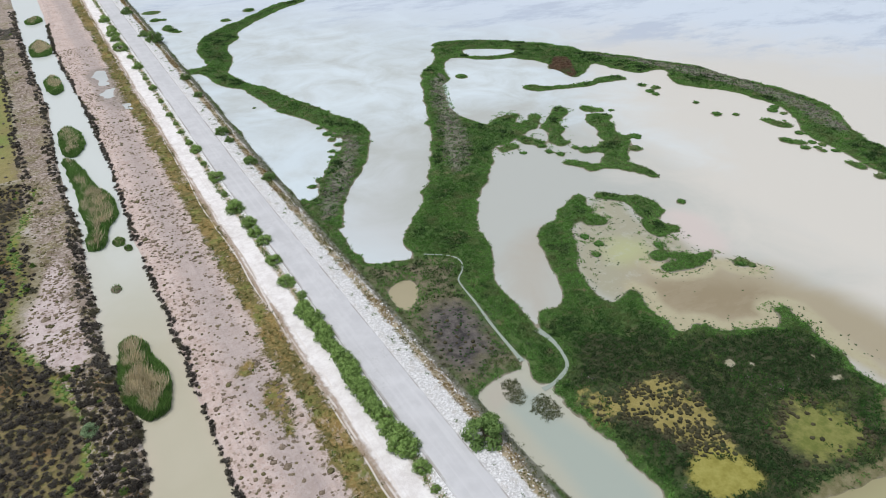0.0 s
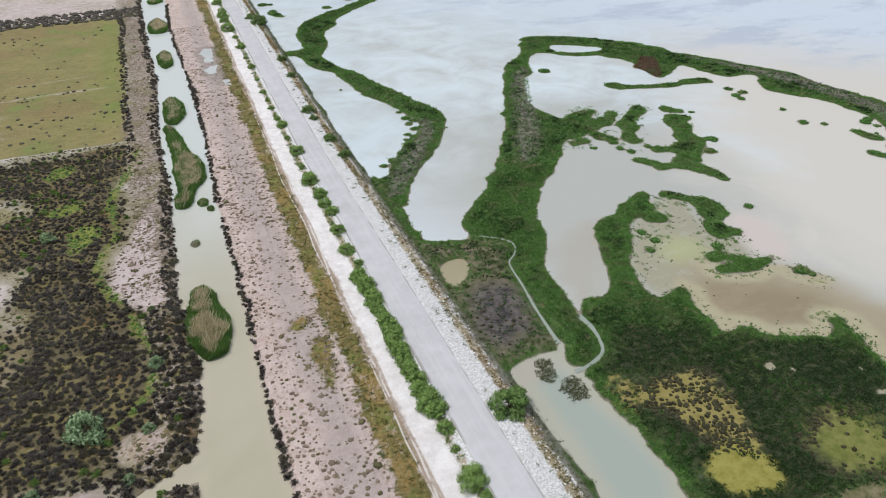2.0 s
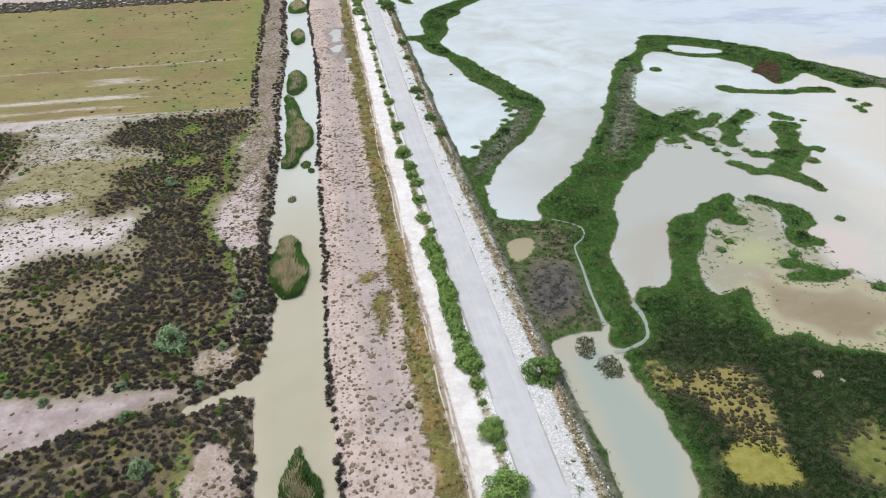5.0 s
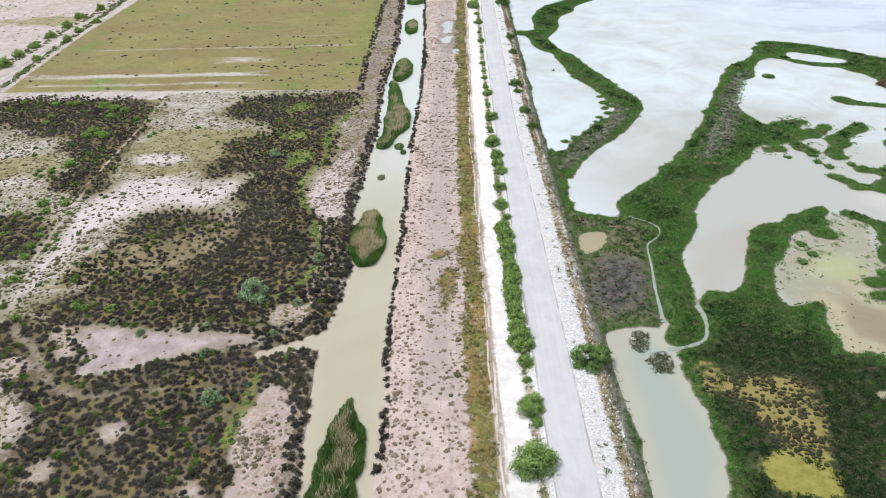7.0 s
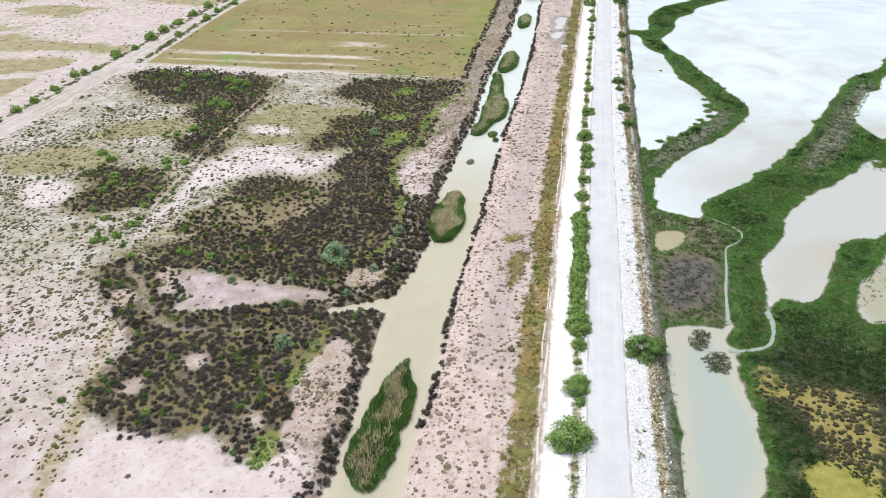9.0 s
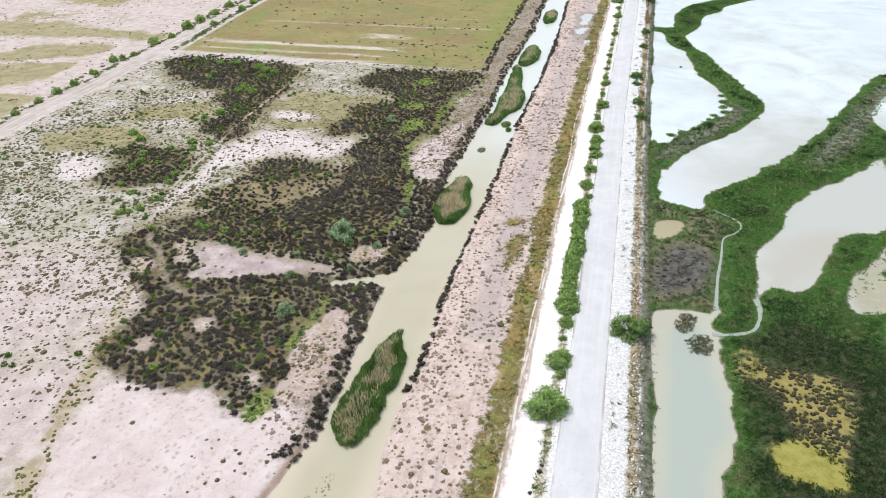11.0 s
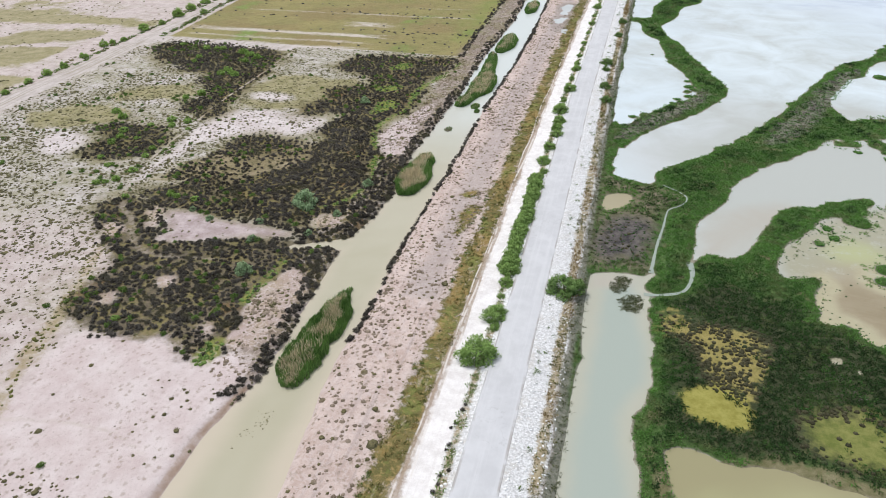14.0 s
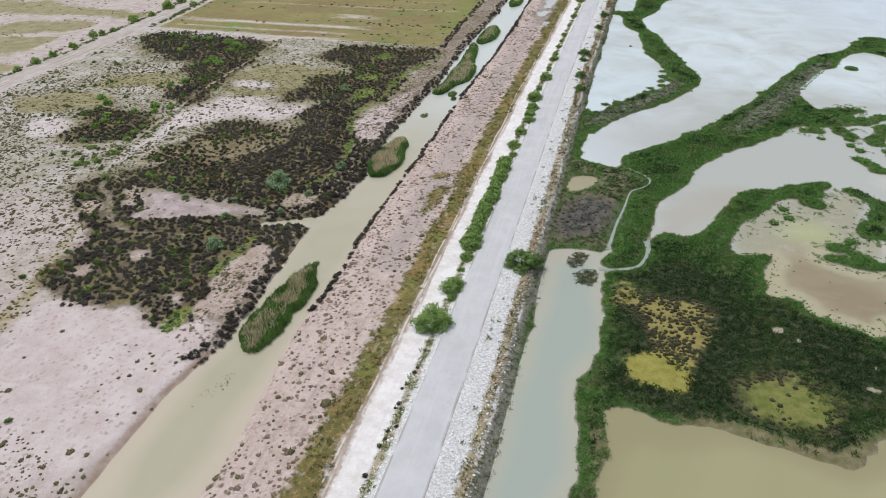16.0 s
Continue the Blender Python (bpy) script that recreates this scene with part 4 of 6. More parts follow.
def plan(X, Y):
    """All the zones, as metres inside (or, below 0, outside) each of them."""
    z = {}
    x = X - bend(Y)
    # lagoon side
    land = np.full(X.shape, -14.0)
    for shape in OUTER_LAND:
        land = np.maximum(land, side(shape, X, Y))
    for ix, iy, ir in ISLETS + ISLETS_FAR:
        land = np.maximum(land, ir - 0.25 - np.hypot(X - ix, (Y - iy)))
    land = np.maximum(land + 0.4, np.minimum(36.9 + 0.5 * lumps(X, Y, 9, 4) - x, 14))
    for cut in (CHANNEL, POOL_FAR, NEAR_POND, POND):
        land = np.minimum(land, -side(cut, X, Y))
    z["strip"] = np.minimum(np.minimum(8 - np.interp(Y, (30, 50, 150), (1, 2, 0)) + X - np.interp(Y, CANAL_WEST_Y, CANAL_WEST_X), np.interp(Y, CANAL_WEST_Y, CANAL_WEST_X) - X), Y - 17)
    z["creek"] = np.maximum(along(CREEK_WEST, (0.16, 0.5), X, Y), along(CREEK_EAST, (0.45, 0.3), X, Y))
    ragged = 0.45 * lumps(X, Y, 2.3, 1) + 0.25 * lumps(X, Y, 0.9, 2) + 0.5 * lumps(X, Y, 7, 3)
    # broken edge: pools and loose clumps in the far, low marsh
    low = np.clip((side(BROKEN_HULL, X, Y) + 5) / 8, 0, 1) + np.clip((side(SPIT_B, X, Y) + 4) / 8, 0, 0.8)
    z["land"] = land + ragged * (1 + 0.45 * low) * np.where(x < 37.5, 0.25, 1) * np.clip(1.2 - (np.hypot(X - 49, Y - 66) < 22) * 0.9, 0.3, 1)
    # canal side
    west = np.interp(Y, CANAL_WEST_Y, CANAL_WEST_X) + 0.35 * lumps(X, Y, 5, 5)
    east = np.interp(Y, CANAL_EAST_Y, CANAL_EAST_X) + 0.25 * lumps(X, Y, 5, 6)
    canal = np.minimum(X - west, east - X)
    canal = np.maximum(canal, along(INLET, (2.0, 0.5), X, Y) + 0.6 * lumps(X, Y, 2.6, 19))
    z["canal"] = np.maximum(canal + 0.12 * lumps(X, Y, 1.3, 7), -14)
    z["slough"] = along(SLOUGH, (0.7, 0.15), X, Y)
    z["puddles"] = side(PUDDLES, X, Y) - 0.9 + 1.9 * lumps(X, Y, 3, 8) + 1.2 * lumps(X, Y, 1.4, 18)
    z["soggy"] = side(PUDDLES, X, Y) + 1.6 + 1.2 * lumps(X, Y, 6, 29)
    z["x"] = x
    z["west"], z["east"] = west - X, X - east
    z["marsh"] = np.minimum(z["land"], x - 36.5)
    wave = 0.35 * lumps(X, Y, 6, 9)
    z["flat"] = np.minimum(X - east, 16.6 + wave - x)
    z["verge"] = np.minimum(x - 16.6 - 0.7 * lumps(X, Y, 11, 10), 20.2 + 1.5 * wave - x)
    z["verge"] = np.maximum(z["verge"], np.maximum(side([(10.5, 75), (12, 77.5), (14.5, 78), (15, 76.5), (12.5, 74.5)], X, Y), side([(12.5, 68), (13.5, 72), (16, 72), (15.5, 67), (15, 61.5), (13.5, 60)], X, Y)))
    z["track"] = np.minimum(x - 20.8 - wave, 24.6 + 0.5 * lumps(X, Y, 8, 11) - x)
    z["rock"] = np.minimum(x - 24.2, 35.6 + wave - x)
    z["weeds"] = np.maximum(np.minimum(x - 34.0, 35.3 - x), np.minimum(x - 24.3, 25.2 - x))
    z["bank"] = np.minimum(x - 35.6 - wave, 37.6 - x)
    far = np.interp(Y, (-500, 0, 160, 400), (-112, -112, -110, -128))
    z["field"] = np.minimum(np.minimum(np.minimum(Y - 160 + 0.02 * X, 288 - Y), x - far), -9.5 - X)
    z["bare"] = np.full(X.shape, -14.0)
    for sx, sy, sr in ((70.2, 41.5, 0.75), (72.3, 39.6, 0.5), (77.2, 37.7, 0.6), (81.5, 36.5, 0.6), (80, 32, 0.9), (65, 34, 0.4)):
        z["bare"] = np.maximum(z["bare"], sr - np.hypot(X - sx, (Y - sy) * 1.3) + 0.6 * lumps(X, Y, 1.0, 15))
    z["saltband"] = np.full(X.shape, -14.0)
    for sy, slope, wide, x0, x1 in ((161.0, -0.01, 1.6, -108, -44), (167.8, 0.0, 0.7, -104, -42), (175.3, 0.0, 1.7, -108, -40), (202, 0.01, 0.45, -98, -14), (189, 0.0, 2.6, -54, -43), (214, 0.02, 0.2, -40, -14)):
        z["saltband"] = np.maximum(z["saltband"], np.minimum(wide - np.abs(Y - sy - slope * (X + 60)), np.minimum(X - x0, x1 - X) * 0.2))
    z["lane"] = np.minimum(X + 119.8, -113 - X)
    z["lane"] = np.maximum(z["lane"], np.minimum(3.2 - np.abs(Y - 157.3 + 0.02 * X), np.minimum(X + 118, -62 - X)))
    z["olive"] = np.minimum(-123 - X, 10 * lumps(X * 0.35, Y, 16, 12) - 4)
    for shape in (OLIVE, OLIVE_E, OLIVE_W, OLIVE_W2, OLIVE_N, OLIVE_N2):
        z["olive"] = np.maximum(z["olive"], side(shape, X, Y))
    z["salt"] = np.maximum(np.maximum(side(SALT_N, X, Y), side(SALT_S, X, Y)), np.maximum(side(SALT_W, X, Y), side(SALT_X, X, Y) - 0.5))
    z["pink"] = side(PINK, X, Y)
    z["pale"] = side(PINK_E, X, Y) + 0.8 * lumps(X, Y, 4, 27)
    dark = np.full(X.shape, -14.0)
    for shape in (DARK_A, DARK_A2, DARK_B, DARK_B2, DARK_C, DARK_D, [(-48, 63), (-20, 66), (-6, 72), (-4, 58), (-9, 55), (-17, 58), (-34, 61.5), (-44, 59)],
                  [(-9.5, 86), (-3.5, 88), (-2.2, 70), (-9, 69)]):
        dark = np.maximum(dark, side(shape, X, Y))
    z["half"] = side([(-53, 68), (-47, 80), (-44, 88), (-32, 92), (-24, 92), (-24, 78), (-31, 71), (-42, 69)], X, Y)
    glade = np.full(X.shape, -14.0)
    for shape in GLADES:
        glade = np.maximum(glade, side(shape, X, Y))
    z["glade"] = glade + 1.2 * lumps(X, Y, 3, 24)
    z["dark"] = np.minimum(dark + 1.3 + 1.5 * lumps(X, Y, 5, 23), np.minimum(np.minimum(-2.5 * z["pink"] - 0.6, -2.0 * z["pale"]), -1.6 * z["glade"]))
    z["lush"] = np.maximum(along(GREENLINE, (0.5, 0.3), X, Y) + 0.8 * lumps(X, Y, 5, 25), np.maximum(np.maximum(side(LUSH_A, X, Y), side(LUSH_B, X, Y)), side(LUSH_C, X, Y)) - 0.6 + 1.5 * lumps(X, Y, 4, 26))
    z["weedrow"] = along(WEED_ROW, (0.4, 0.9), X, Y) + 0.7 * lumps(X, Y, 2.5, 28)
    z["lush"] = np.maximum(z["lush"], along([(-12.2, 46.5), (-12.4, 41), (-12.9, 37.8), (-12.8, 35)], (0.5, 0.8), X, Y))
    z["lush"] = np.maximum(z["lush"], -0.3 + side([(-14, 26), (-11, 27), (-10.5, 21), (-13.5, 20)], X, Y))
    z["meadow"] = np.minimum(side([(-17, 178), (-10, 172), (-9, 290), (-17, 292)], X, Y, 30), z["field"])
    z["rutted"] = np.minimum(np.minimum(x - 10.2 - wave, 15.4 + wave - x), Y - 42)
    z["wet"] = np.minimum(0.4 - np.abs(z["canal"] + 0.4), np.minimum(-X, 19 - Y))
    z["grassy"] = np.minimum(np.minimum(Y - 52, np.where(X > -12, 400, 165) - Y), np.minimum(X + 112, -2 - X))
    z["scrub"] = side(SCRUB, X, Y) - 1.2
    z["gloomy"] = np.minimum(z["marsh"] - 1.5, np.minimum(53 - Y + 6 * lumps(X, Y, 8, 59) + 2 * lumps(X, Y, 2.5, 60), X - 49))
    z["path"] = np.maximum(along(TRACK2, (0.3, 0.22), X, Y), along([(-32, 6), (-24, 7.5), (-17, 8), (-11, 6), (-8, 4)], (0.2, 0.2), X, Y))
    for key, shape in (("burnt", BURNT), ("patchy", YELLOW_PATCHY), ("yellow", YELLOW), ("lime", LIME), ("sand", SAND), ("inner", INNER_FLAT), ("red", RED), ("mudflat", MUDFLAT)):
        z[key] = side(shape, X, Y)
    z["burnt"] = z["burnt"] - 1.0
    z["greyed"] = np.maximum(np.maximum(side(GREYRIDGE, X, Y), side(GREYBROWN, X, Y)), side(ARM_GREY, X, Y))
    z["pond"], z["nearpond"] = side(POND, X, Y), side(NEAR_POND, X, Y)
    z["ponded"] = np.minimum(z["nearpond"] + 2.2, X - 47.5)
    z["mud"] = np.minimum(0.22 - np.abs(z["land"] + 0.1), x - 38)
    z["tufts"] = np.maximum(side(TUFT_A, X, Y), side(TUFT_B, X, Y)) + 0.5 * lumps(X, Y, 1.1, 14)
    return z


def height(X, Y, z):
    x = z["x"]
    h = 0.55 + 0.10 * lumps(X, Y, 9, 20) + 0.07 * lumps(X, Y, 2.2, 21)
    dam = np.interp(x, [-500, 6, 14, 17, 21, 24, 25.6, 26.2, 31.8, 32.2, 35.2, 36.3, 37.2, 40], [0, 0, 0.05, 0.1, 0.25, 0.35, 0.5, 0.7, 0.7, 0.62, 0.2, -0.2, -0.5, -0.5])
    h = h * np.where((x > 25.3) & (x < 32.5), 0.0, 1.0) + np.where((x > 25.3) & (x < 32.5), 0.55, 0) + dam
    wet = z["canal"]
    h = np.where(wet > -1.2, np.minimum(h, np.where(wet > 0, -np.minimum(0.8, 0.4 * wet), 0.02 + 0.45 * -wet)), h)
    h = np.where(z["slough"] > -0.6, np.minimum(h, 0.30 - 0.15 * z["slough"]), h)
    h = np.where(z["puddles"] > -0.8, np.minimum(h, 0.42 - 0.16 * z["puddles"]), h)
    sea = z["land"]
    soft = 0.30 * (1 - np.exp(-np.maximum(sea, 0) / 0.9)) + np.clip(sea, 0, 1) * (0.07 * lumps(X, Y, 1.4, 22) + 0.06 * lumps(X, Y, 6, 23))
    marsh = np.where(sea > 0, 0.02 + soft, 0.02 + np.maximum(0.22 * sea, -0.7))
    mixed = np.clip((x - 36.2) / 1.2, 0, 1)
    marsh = np.where(z["creek"] > -1.1, np.minimum(marsh, 0.05), marsh)
    return np.where(x > 36.2, h * (1 - mixed) + marsh * mixed, h)


def knots(*runs):
    """Grid lines: (start, end, spacing) one after another."""
    out = []
    for a, b, gap in runs:
        n = max(1, round((b - a) / gap))
        out += [a + (b - a) * i / n for i in range(n)]
    return np.array(out + [runs[-1][1]])


def sheet(name, xs, ys, zs, attrs, material):
    """A grid of quads with a value for each zone at each corner."""
    nx, ny = len(xs), len(ys)
    X, Y = np.meshgrid(xs, ys, indexing="ij")
    me = bpy.data.meshes.new(name)
    me.vertices.add(nx * ny)
    me.vertices.foreach_set("co", np.stack([X, Y, zs], -1).reshape(-1).astype(np.float32))
    i, j = np.meshgrid(np.arange(nx - 1), np.arange(ny - 1), indexing="ij")
    a = (i * ny + j).reshape(-1)
    quads = np.stack([a, a + ny, a + ny + 1, a + 1], -1)
    me.loops.add(quads.size)
    me.loops.foreach_set("vertex_index", quads.reshape(-1).astype(np.int32))
    me.polygons.add(len(quads))
    me.polygons.foreach_set("loop_start", np.arange(0, quads.size, 4, dtype=np.int32))
    me.update(calc_edges=True)
    me.polygons.foreach_set("use_smooth", np.ones(len(quads), bool))
    for key, values in attrs.items():
        me.attributes.new(key, "FLOAT", "POINT").data.foreach_set("value", values.reshape(-1).astype(np.float32))
    me.materials.append(material)
    return new(name, me)


GX = knots((-2500, -400, 150), (-400, -130, 6), (-130, -64, 1.0), (-64, -12, 1.0), (-12, 92, 0.62), (92, 176, 0.8), (176, 300, 6), (300, 2500, 150))
GY = knots((-2500, -60, 150), (-60, -14, 3), (-14, 130, 0.7), (130, 205, 0.8), (205, 345, 1.5), (345, 600, 12), (600, 3000, 150))
PX, PY = np.meshgrid(GX, GY, indexing="ij")
ZONES = plan(PX, PY)
GROUND_Z = height(PX, PY, ZONES)
GROUND_ZONES = ("field", "olive", "salt", "pink", "dark", "lush", "flat", "verge", "track", "rock", "weeds", "bank", "lane", "marsh", "burnt", "greyed", "patchy",
        "yellow", "lime", "mud", "red", "path", "bare", "grassy", "scrub", "meadow", "rutted", "wet", "gloomy", "strip", "ponded", "slough", "glade", "pale", "weedrow", "saltband", "half", "soggy")
ground = sheet("ground", GX, GY, GROUND_Z, {k: ZONES[k] for k in GROUND_ZONES}, GROUND)
tagged(ground, "flat salt marsh with pale pinkish soil, scrub fields and green banks", "ground", kind="structure")


def ground_at(x, y):
    i = np.clip(np.searchsorted(GX, x) - 1, 0, len(GX) - 2)
    j = np.clip(np.searchsorted(GY, y) - 1, 0, len(GY) - 2)
    u, v = (x - GX[i]) / (GX[i + 1] - GX[i]), (y - GY[j]) / (GY[j + 1] - GY[j])
    return (GROUND_Z[i, j] * (1 - u) + GROUND_Z[i + 1, j] * u) * (1 - v) + (GROUND_Z[i, j + 1] * (1 - u) + GROUND_Z[i + 1, j + 1] * u) * v


# ---- water ----
WX = knots((36, 100, 1.0), (100, 180, 2.0), (180, 300, 10), (300, 2500, 200))
WY = knots((-2500, -60, 200), (-60, 0, 5), (0, 130, 1.0), (130, 350, 2.5), (350, 3000, 200))
AX, AY = np.meshgrid(WX, WY, indexing="ij")
W = plan(AX, AY)
SHOAL = [(76, 65.5), (84, 63.5), (91, 58), (96, 50.5), (97, 39.5), (96, 28), (88, 24), (88.5, 43), (82, 42.5), (74, 46), (70.5, 51), (70.5, 59.5)]
CORE = [(75.5, 62), (84.5, 58), (91, 50), (88, 46), (81.5, 46.5), (75, 51.5), (72.5, 57.5)]
yard = {
    "sand": side(CORE, AX, AY), "shoal": side(SHOAL, AX, AY), "blush": side([(95, 78.5), (100, 74), (95.5, 61.5), (91, 62), (90, 69)], AX, AY), "inner": W["inner"],
    "rim": np.minimum(W["land"] + 3.0, side(SHOAL, AX, AY) + 2.0),
    "algae": side([(74, 74), (80, 76), (84, 72), (83, 67), (78, 65), (73, 68)], AX, AY),
    "inlet": side([(38, 104), (44, 88), (50, 90), (60, 105), (72, 128), (66, 142), (60, 130), (46, 114)], AX, AY),
    "brook": side(CHANNEL, AX, AY),
    "silt": np.minimum(AX - 50, 118 - AX) * np.clip((150 - AY) / 60, 0, 1),
    "mudflat": W["mudflat"],
    "warm": side([(52, 58), (53, 66), (54, 71.3), (59.2, 79.7), (66, 84.7), (78, 87), (74, 79), (63.6, 71.4), (60.9, 66.1), (57.3, 63.9)], AX, AY),
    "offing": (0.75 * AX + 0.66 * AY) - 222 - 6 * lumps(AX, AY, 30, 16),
    "east": (AX - 88) - np.maximum(AY - 70, 0) * 0.55,
}
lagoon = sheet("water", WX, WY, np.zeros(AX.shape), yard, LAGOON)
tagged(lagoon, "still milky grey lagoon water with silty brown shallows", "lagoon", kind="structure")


def pool(name, x0, x1, y0, y1, z, gap, material, label):
    xs, ys = knots((x0, x1, gap)), knots((y0, y1, gap))
    ob = sheet(name, xs, ys, np.full((len(xs), len(ys)), z), {"north": np.repeat(ys[None], len(xs), 0)}, material)
    return tagged(ob, label, "water", kind="structure")


xs, ys = knots((-18, 14, 0.8)), knots((-400, -30, 40), (-30, 340, 1.6), (340, 420, 20))
CX, CY = np.meshgrid(xs, ys, indexing="ij")
shelf = np.interp(CY, (-20, 8, 22, 60), (5.0, 3.6, 1.8, 1.1))
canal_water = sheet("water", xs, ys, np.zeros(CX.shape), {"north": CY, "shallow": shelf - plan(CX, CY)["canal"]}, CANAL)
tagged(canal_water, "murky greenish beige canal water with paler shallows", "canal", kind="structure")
pool("water", 37, 44, 75.2, 85, 0.03, 1, MUDDY, "round muddy brown pond among scrub")
xs, ys = knots((47.6, 90, 1.0), (90, 120, 5)), knots((-22, 0, 3), (0, 24, 1.0))
CX, CY = np.meshgrid(xs, ys, indexing="ij")
pond_water = sheet("water", xs, ys, np.full(CX.shape, 0.02), {"shallow": 3.0 - side(NEAR_POND, CX, CY)}, POND_WATER)
tagged(pond_water, "shallow olive beige pond beside the green marsh", "pond", kind="structure")
pool("water", 11, 20, 186, 234, 0.36, 4, PUDDLE, "rain puddles on the bare flat")



def ribbon(points, widths, z, label):
    """Water in a narrow channel: a strip along a line, wider or narrower on its way."""
    p = smooth(points, False, 3)
    d = np.gradient(p, axis=0)
    n = np.stack([-d[:, 1], d[:, 0]], -1) / (np.linalg.norm(d, axis=1)[:, None] + 1e-9)
    w = np.interp(np.linspace(0, 1, len(p)), np.linspace(0, 1, len(widths)), widths) * (1 + 0.25 * lumps(p[:, 0], p[:, 1], 1.7, 17))
    b = bmesh.new()
    rows = [[b.verts.new((*(q + m * k * v), z)) for k in (-1, 0, 1)] for q, m, v in zip(p, n, w)]
    for r, t in zip(rows, rows[1:]):
        for k in (0, 1):
            b.faces.new((r[k + 1], r[k], t[k], t[k + 1]))
    me = bpy.data.meshes.new("water")
    b.normal_update()
    b.to_mesh(me)
    b.free()
    me.materials.append(CREEK)
    return tagged(new("water", me), label, "creek", kind="structure")


ribbon(CREEK_WEST, (0.14, 0.15, 0.16, 0.18, 0.2, 0.4), 0.08, "narrow winding creek between green banks")
ribbon(CREEK_EAST[1:], (0.55, 0.3, 0.27, 0.28, 0.36), 0.07, "short creek that drains the lagoon inlet")

# ---- road ----
bm = bmesh.new()
stations = [-900, -300, -100] + list(range(-60, 420, 8)) + [600, 1200, 2500]
profile = [(25.8, 0.9), (26.05, 1.30), (27.3, 1.335), (28.55, 1.35), (29.8, 1.335), (31.05, 1.30), (31.3, 0.9)]
rings = [[bm.verts.new((px + float(bend(sy)) + 0.04 * math.sin(sy * 0.7 + px), sy, pz)) for px, pz in profile] for sy in stations]
for r, s in zip(rings, rings[1:]):
    for a in range(len(profile) - 1):
        bm.faces.new((r[a], r[a + 1], s[a + 1], s[a]))
road_mesh = bpy.data.meshes.new("road")
bm.to_mesh(road_mesh)
bm.free()
road_mesh.materials.append(ROAD)
road = tagged(new("road", road_mesh), "narrow straight pale grey asphalt road on a low dam", "road", kind="structure")

# ---- plants ----
def part(name, mesh, parent, label=""):
    ob = new(name, mesh)
    ob.parent = parent
    return tagged(ob, label)


def mesh_of(name, verts, faces, material, tone=None, soft=False):
    me = bpy.data.meshes.new(name)
    n, k = len(faces), faces.shape[1]
    me.vertices.add(len(verts))
    me.vertices.foreach_set("co", np.asarray(verts, np.float32).reshape(-1))
    me.loops.add(n * k)
    me.loops.foreach_set("vertex_index", np.asarray(faces, np.int32).reshape(-1))
    me.polygons.add(n)
    me.polygons.foreach_set("loop_start", np.arange(0, n * k, k, dtype=np.int32))
    me.update(calc_edges=True)
    if soft:
        me.polygons.foreach_set("use_smooth", np.ones(n, bool))
    if tone is not None:
        me.attributes.new("tone", "FLOAT", "POINT").data.foreach_set("value", np.asarray(tone, np.float32))
    me.materials.append(material)
    return me


def sprays(rng, count, radius, tall, leaf, around=8, rings=3):
    """A rough leafy dome with sprays of leaves that stand out from it: quads only."""
    lift = np.linspace(0, np.pi / 2 * 0.93, rings + 1)
    turn_ = np.linspace(0, 2 * np.pi, around, endpoint=False)
    A, L = np.meshgrid(turn_, lift, indexing="ij")
    A = A + rng.normal(0, 0.6 / around, A.shape)
    swell = rng.uniform(0.72, 1.08, A.shape)
    dome = np.stack([np.cos(A) * np.cos(L) * swell * radius * 0.93, np.sin(A) * np.cos(L) * swell * radius * 0.93, np.sin(L) * swell * tall * 0.93], -1).reshape(-1, 3)
    k = np.arange(around)[:, None] * (rings + 1) + np.arange(rings)[None]
    n = ((np.arange(around) + 1) % around)[:, None] * (rings + 1) + np.arange(rings)[None]
    shell = np.stack([k, n, n + 1, k + 1], -1).reshape(-1, 4)
    # shading painted into the dome: dark at the rim, light on top
    shell_shade = np.clip(0.04 + 0.72 * np.sin(L) + rng.normal(0, 0.15, L.shape), 0, 1).reshape(-1)
    a, u = rng.uniform(0, 2 * np.pi, count), rng.uniform(0.05, 1.0, count)
    rise = np.arcsin(u)
    out = np.stack([np.cos(a) * np.cos(rise), np.sin(a) * np.cos(rise), np.sin(rise)], -1)
    c = out * rng.uniform(0.8, 1.08, count)[:, None] * np.array([radius, radius, tall])
    across = np.cross(out, rng.normal(size=(count, 3)))
    across /= np.linalg.norm(across, axis=1)[:, None] + 1e-9
    along_ = np.cross(across, out) * 0.55 + out * rng.uniform(0.3, 1.0, (count, 1))
    s = (leaf * rng.uniform(0.6, 1.3, count))[:, None]
    v = np.stack([c - across * s * 0.36 - along_ * s * 0.5, c + across * s * 0.36 - along_ * s * 0.5, c + across * s * 0.12 + along_ * s, c - across * s * 0.16 + along_ * s * 0.9], 1).reshape(-1, 3)
    # sprays follow the same painted shading, lighter the higher they sit
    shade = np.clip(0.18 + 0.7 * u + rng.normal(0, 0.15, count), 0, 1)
    return np.vstack([dome, v]), np.vstack([shell, np.arange(count * 4).reshape(-1, 4) + len(dome)]), np.concatenate([shell_shade, np.repeat(shade, 4)])


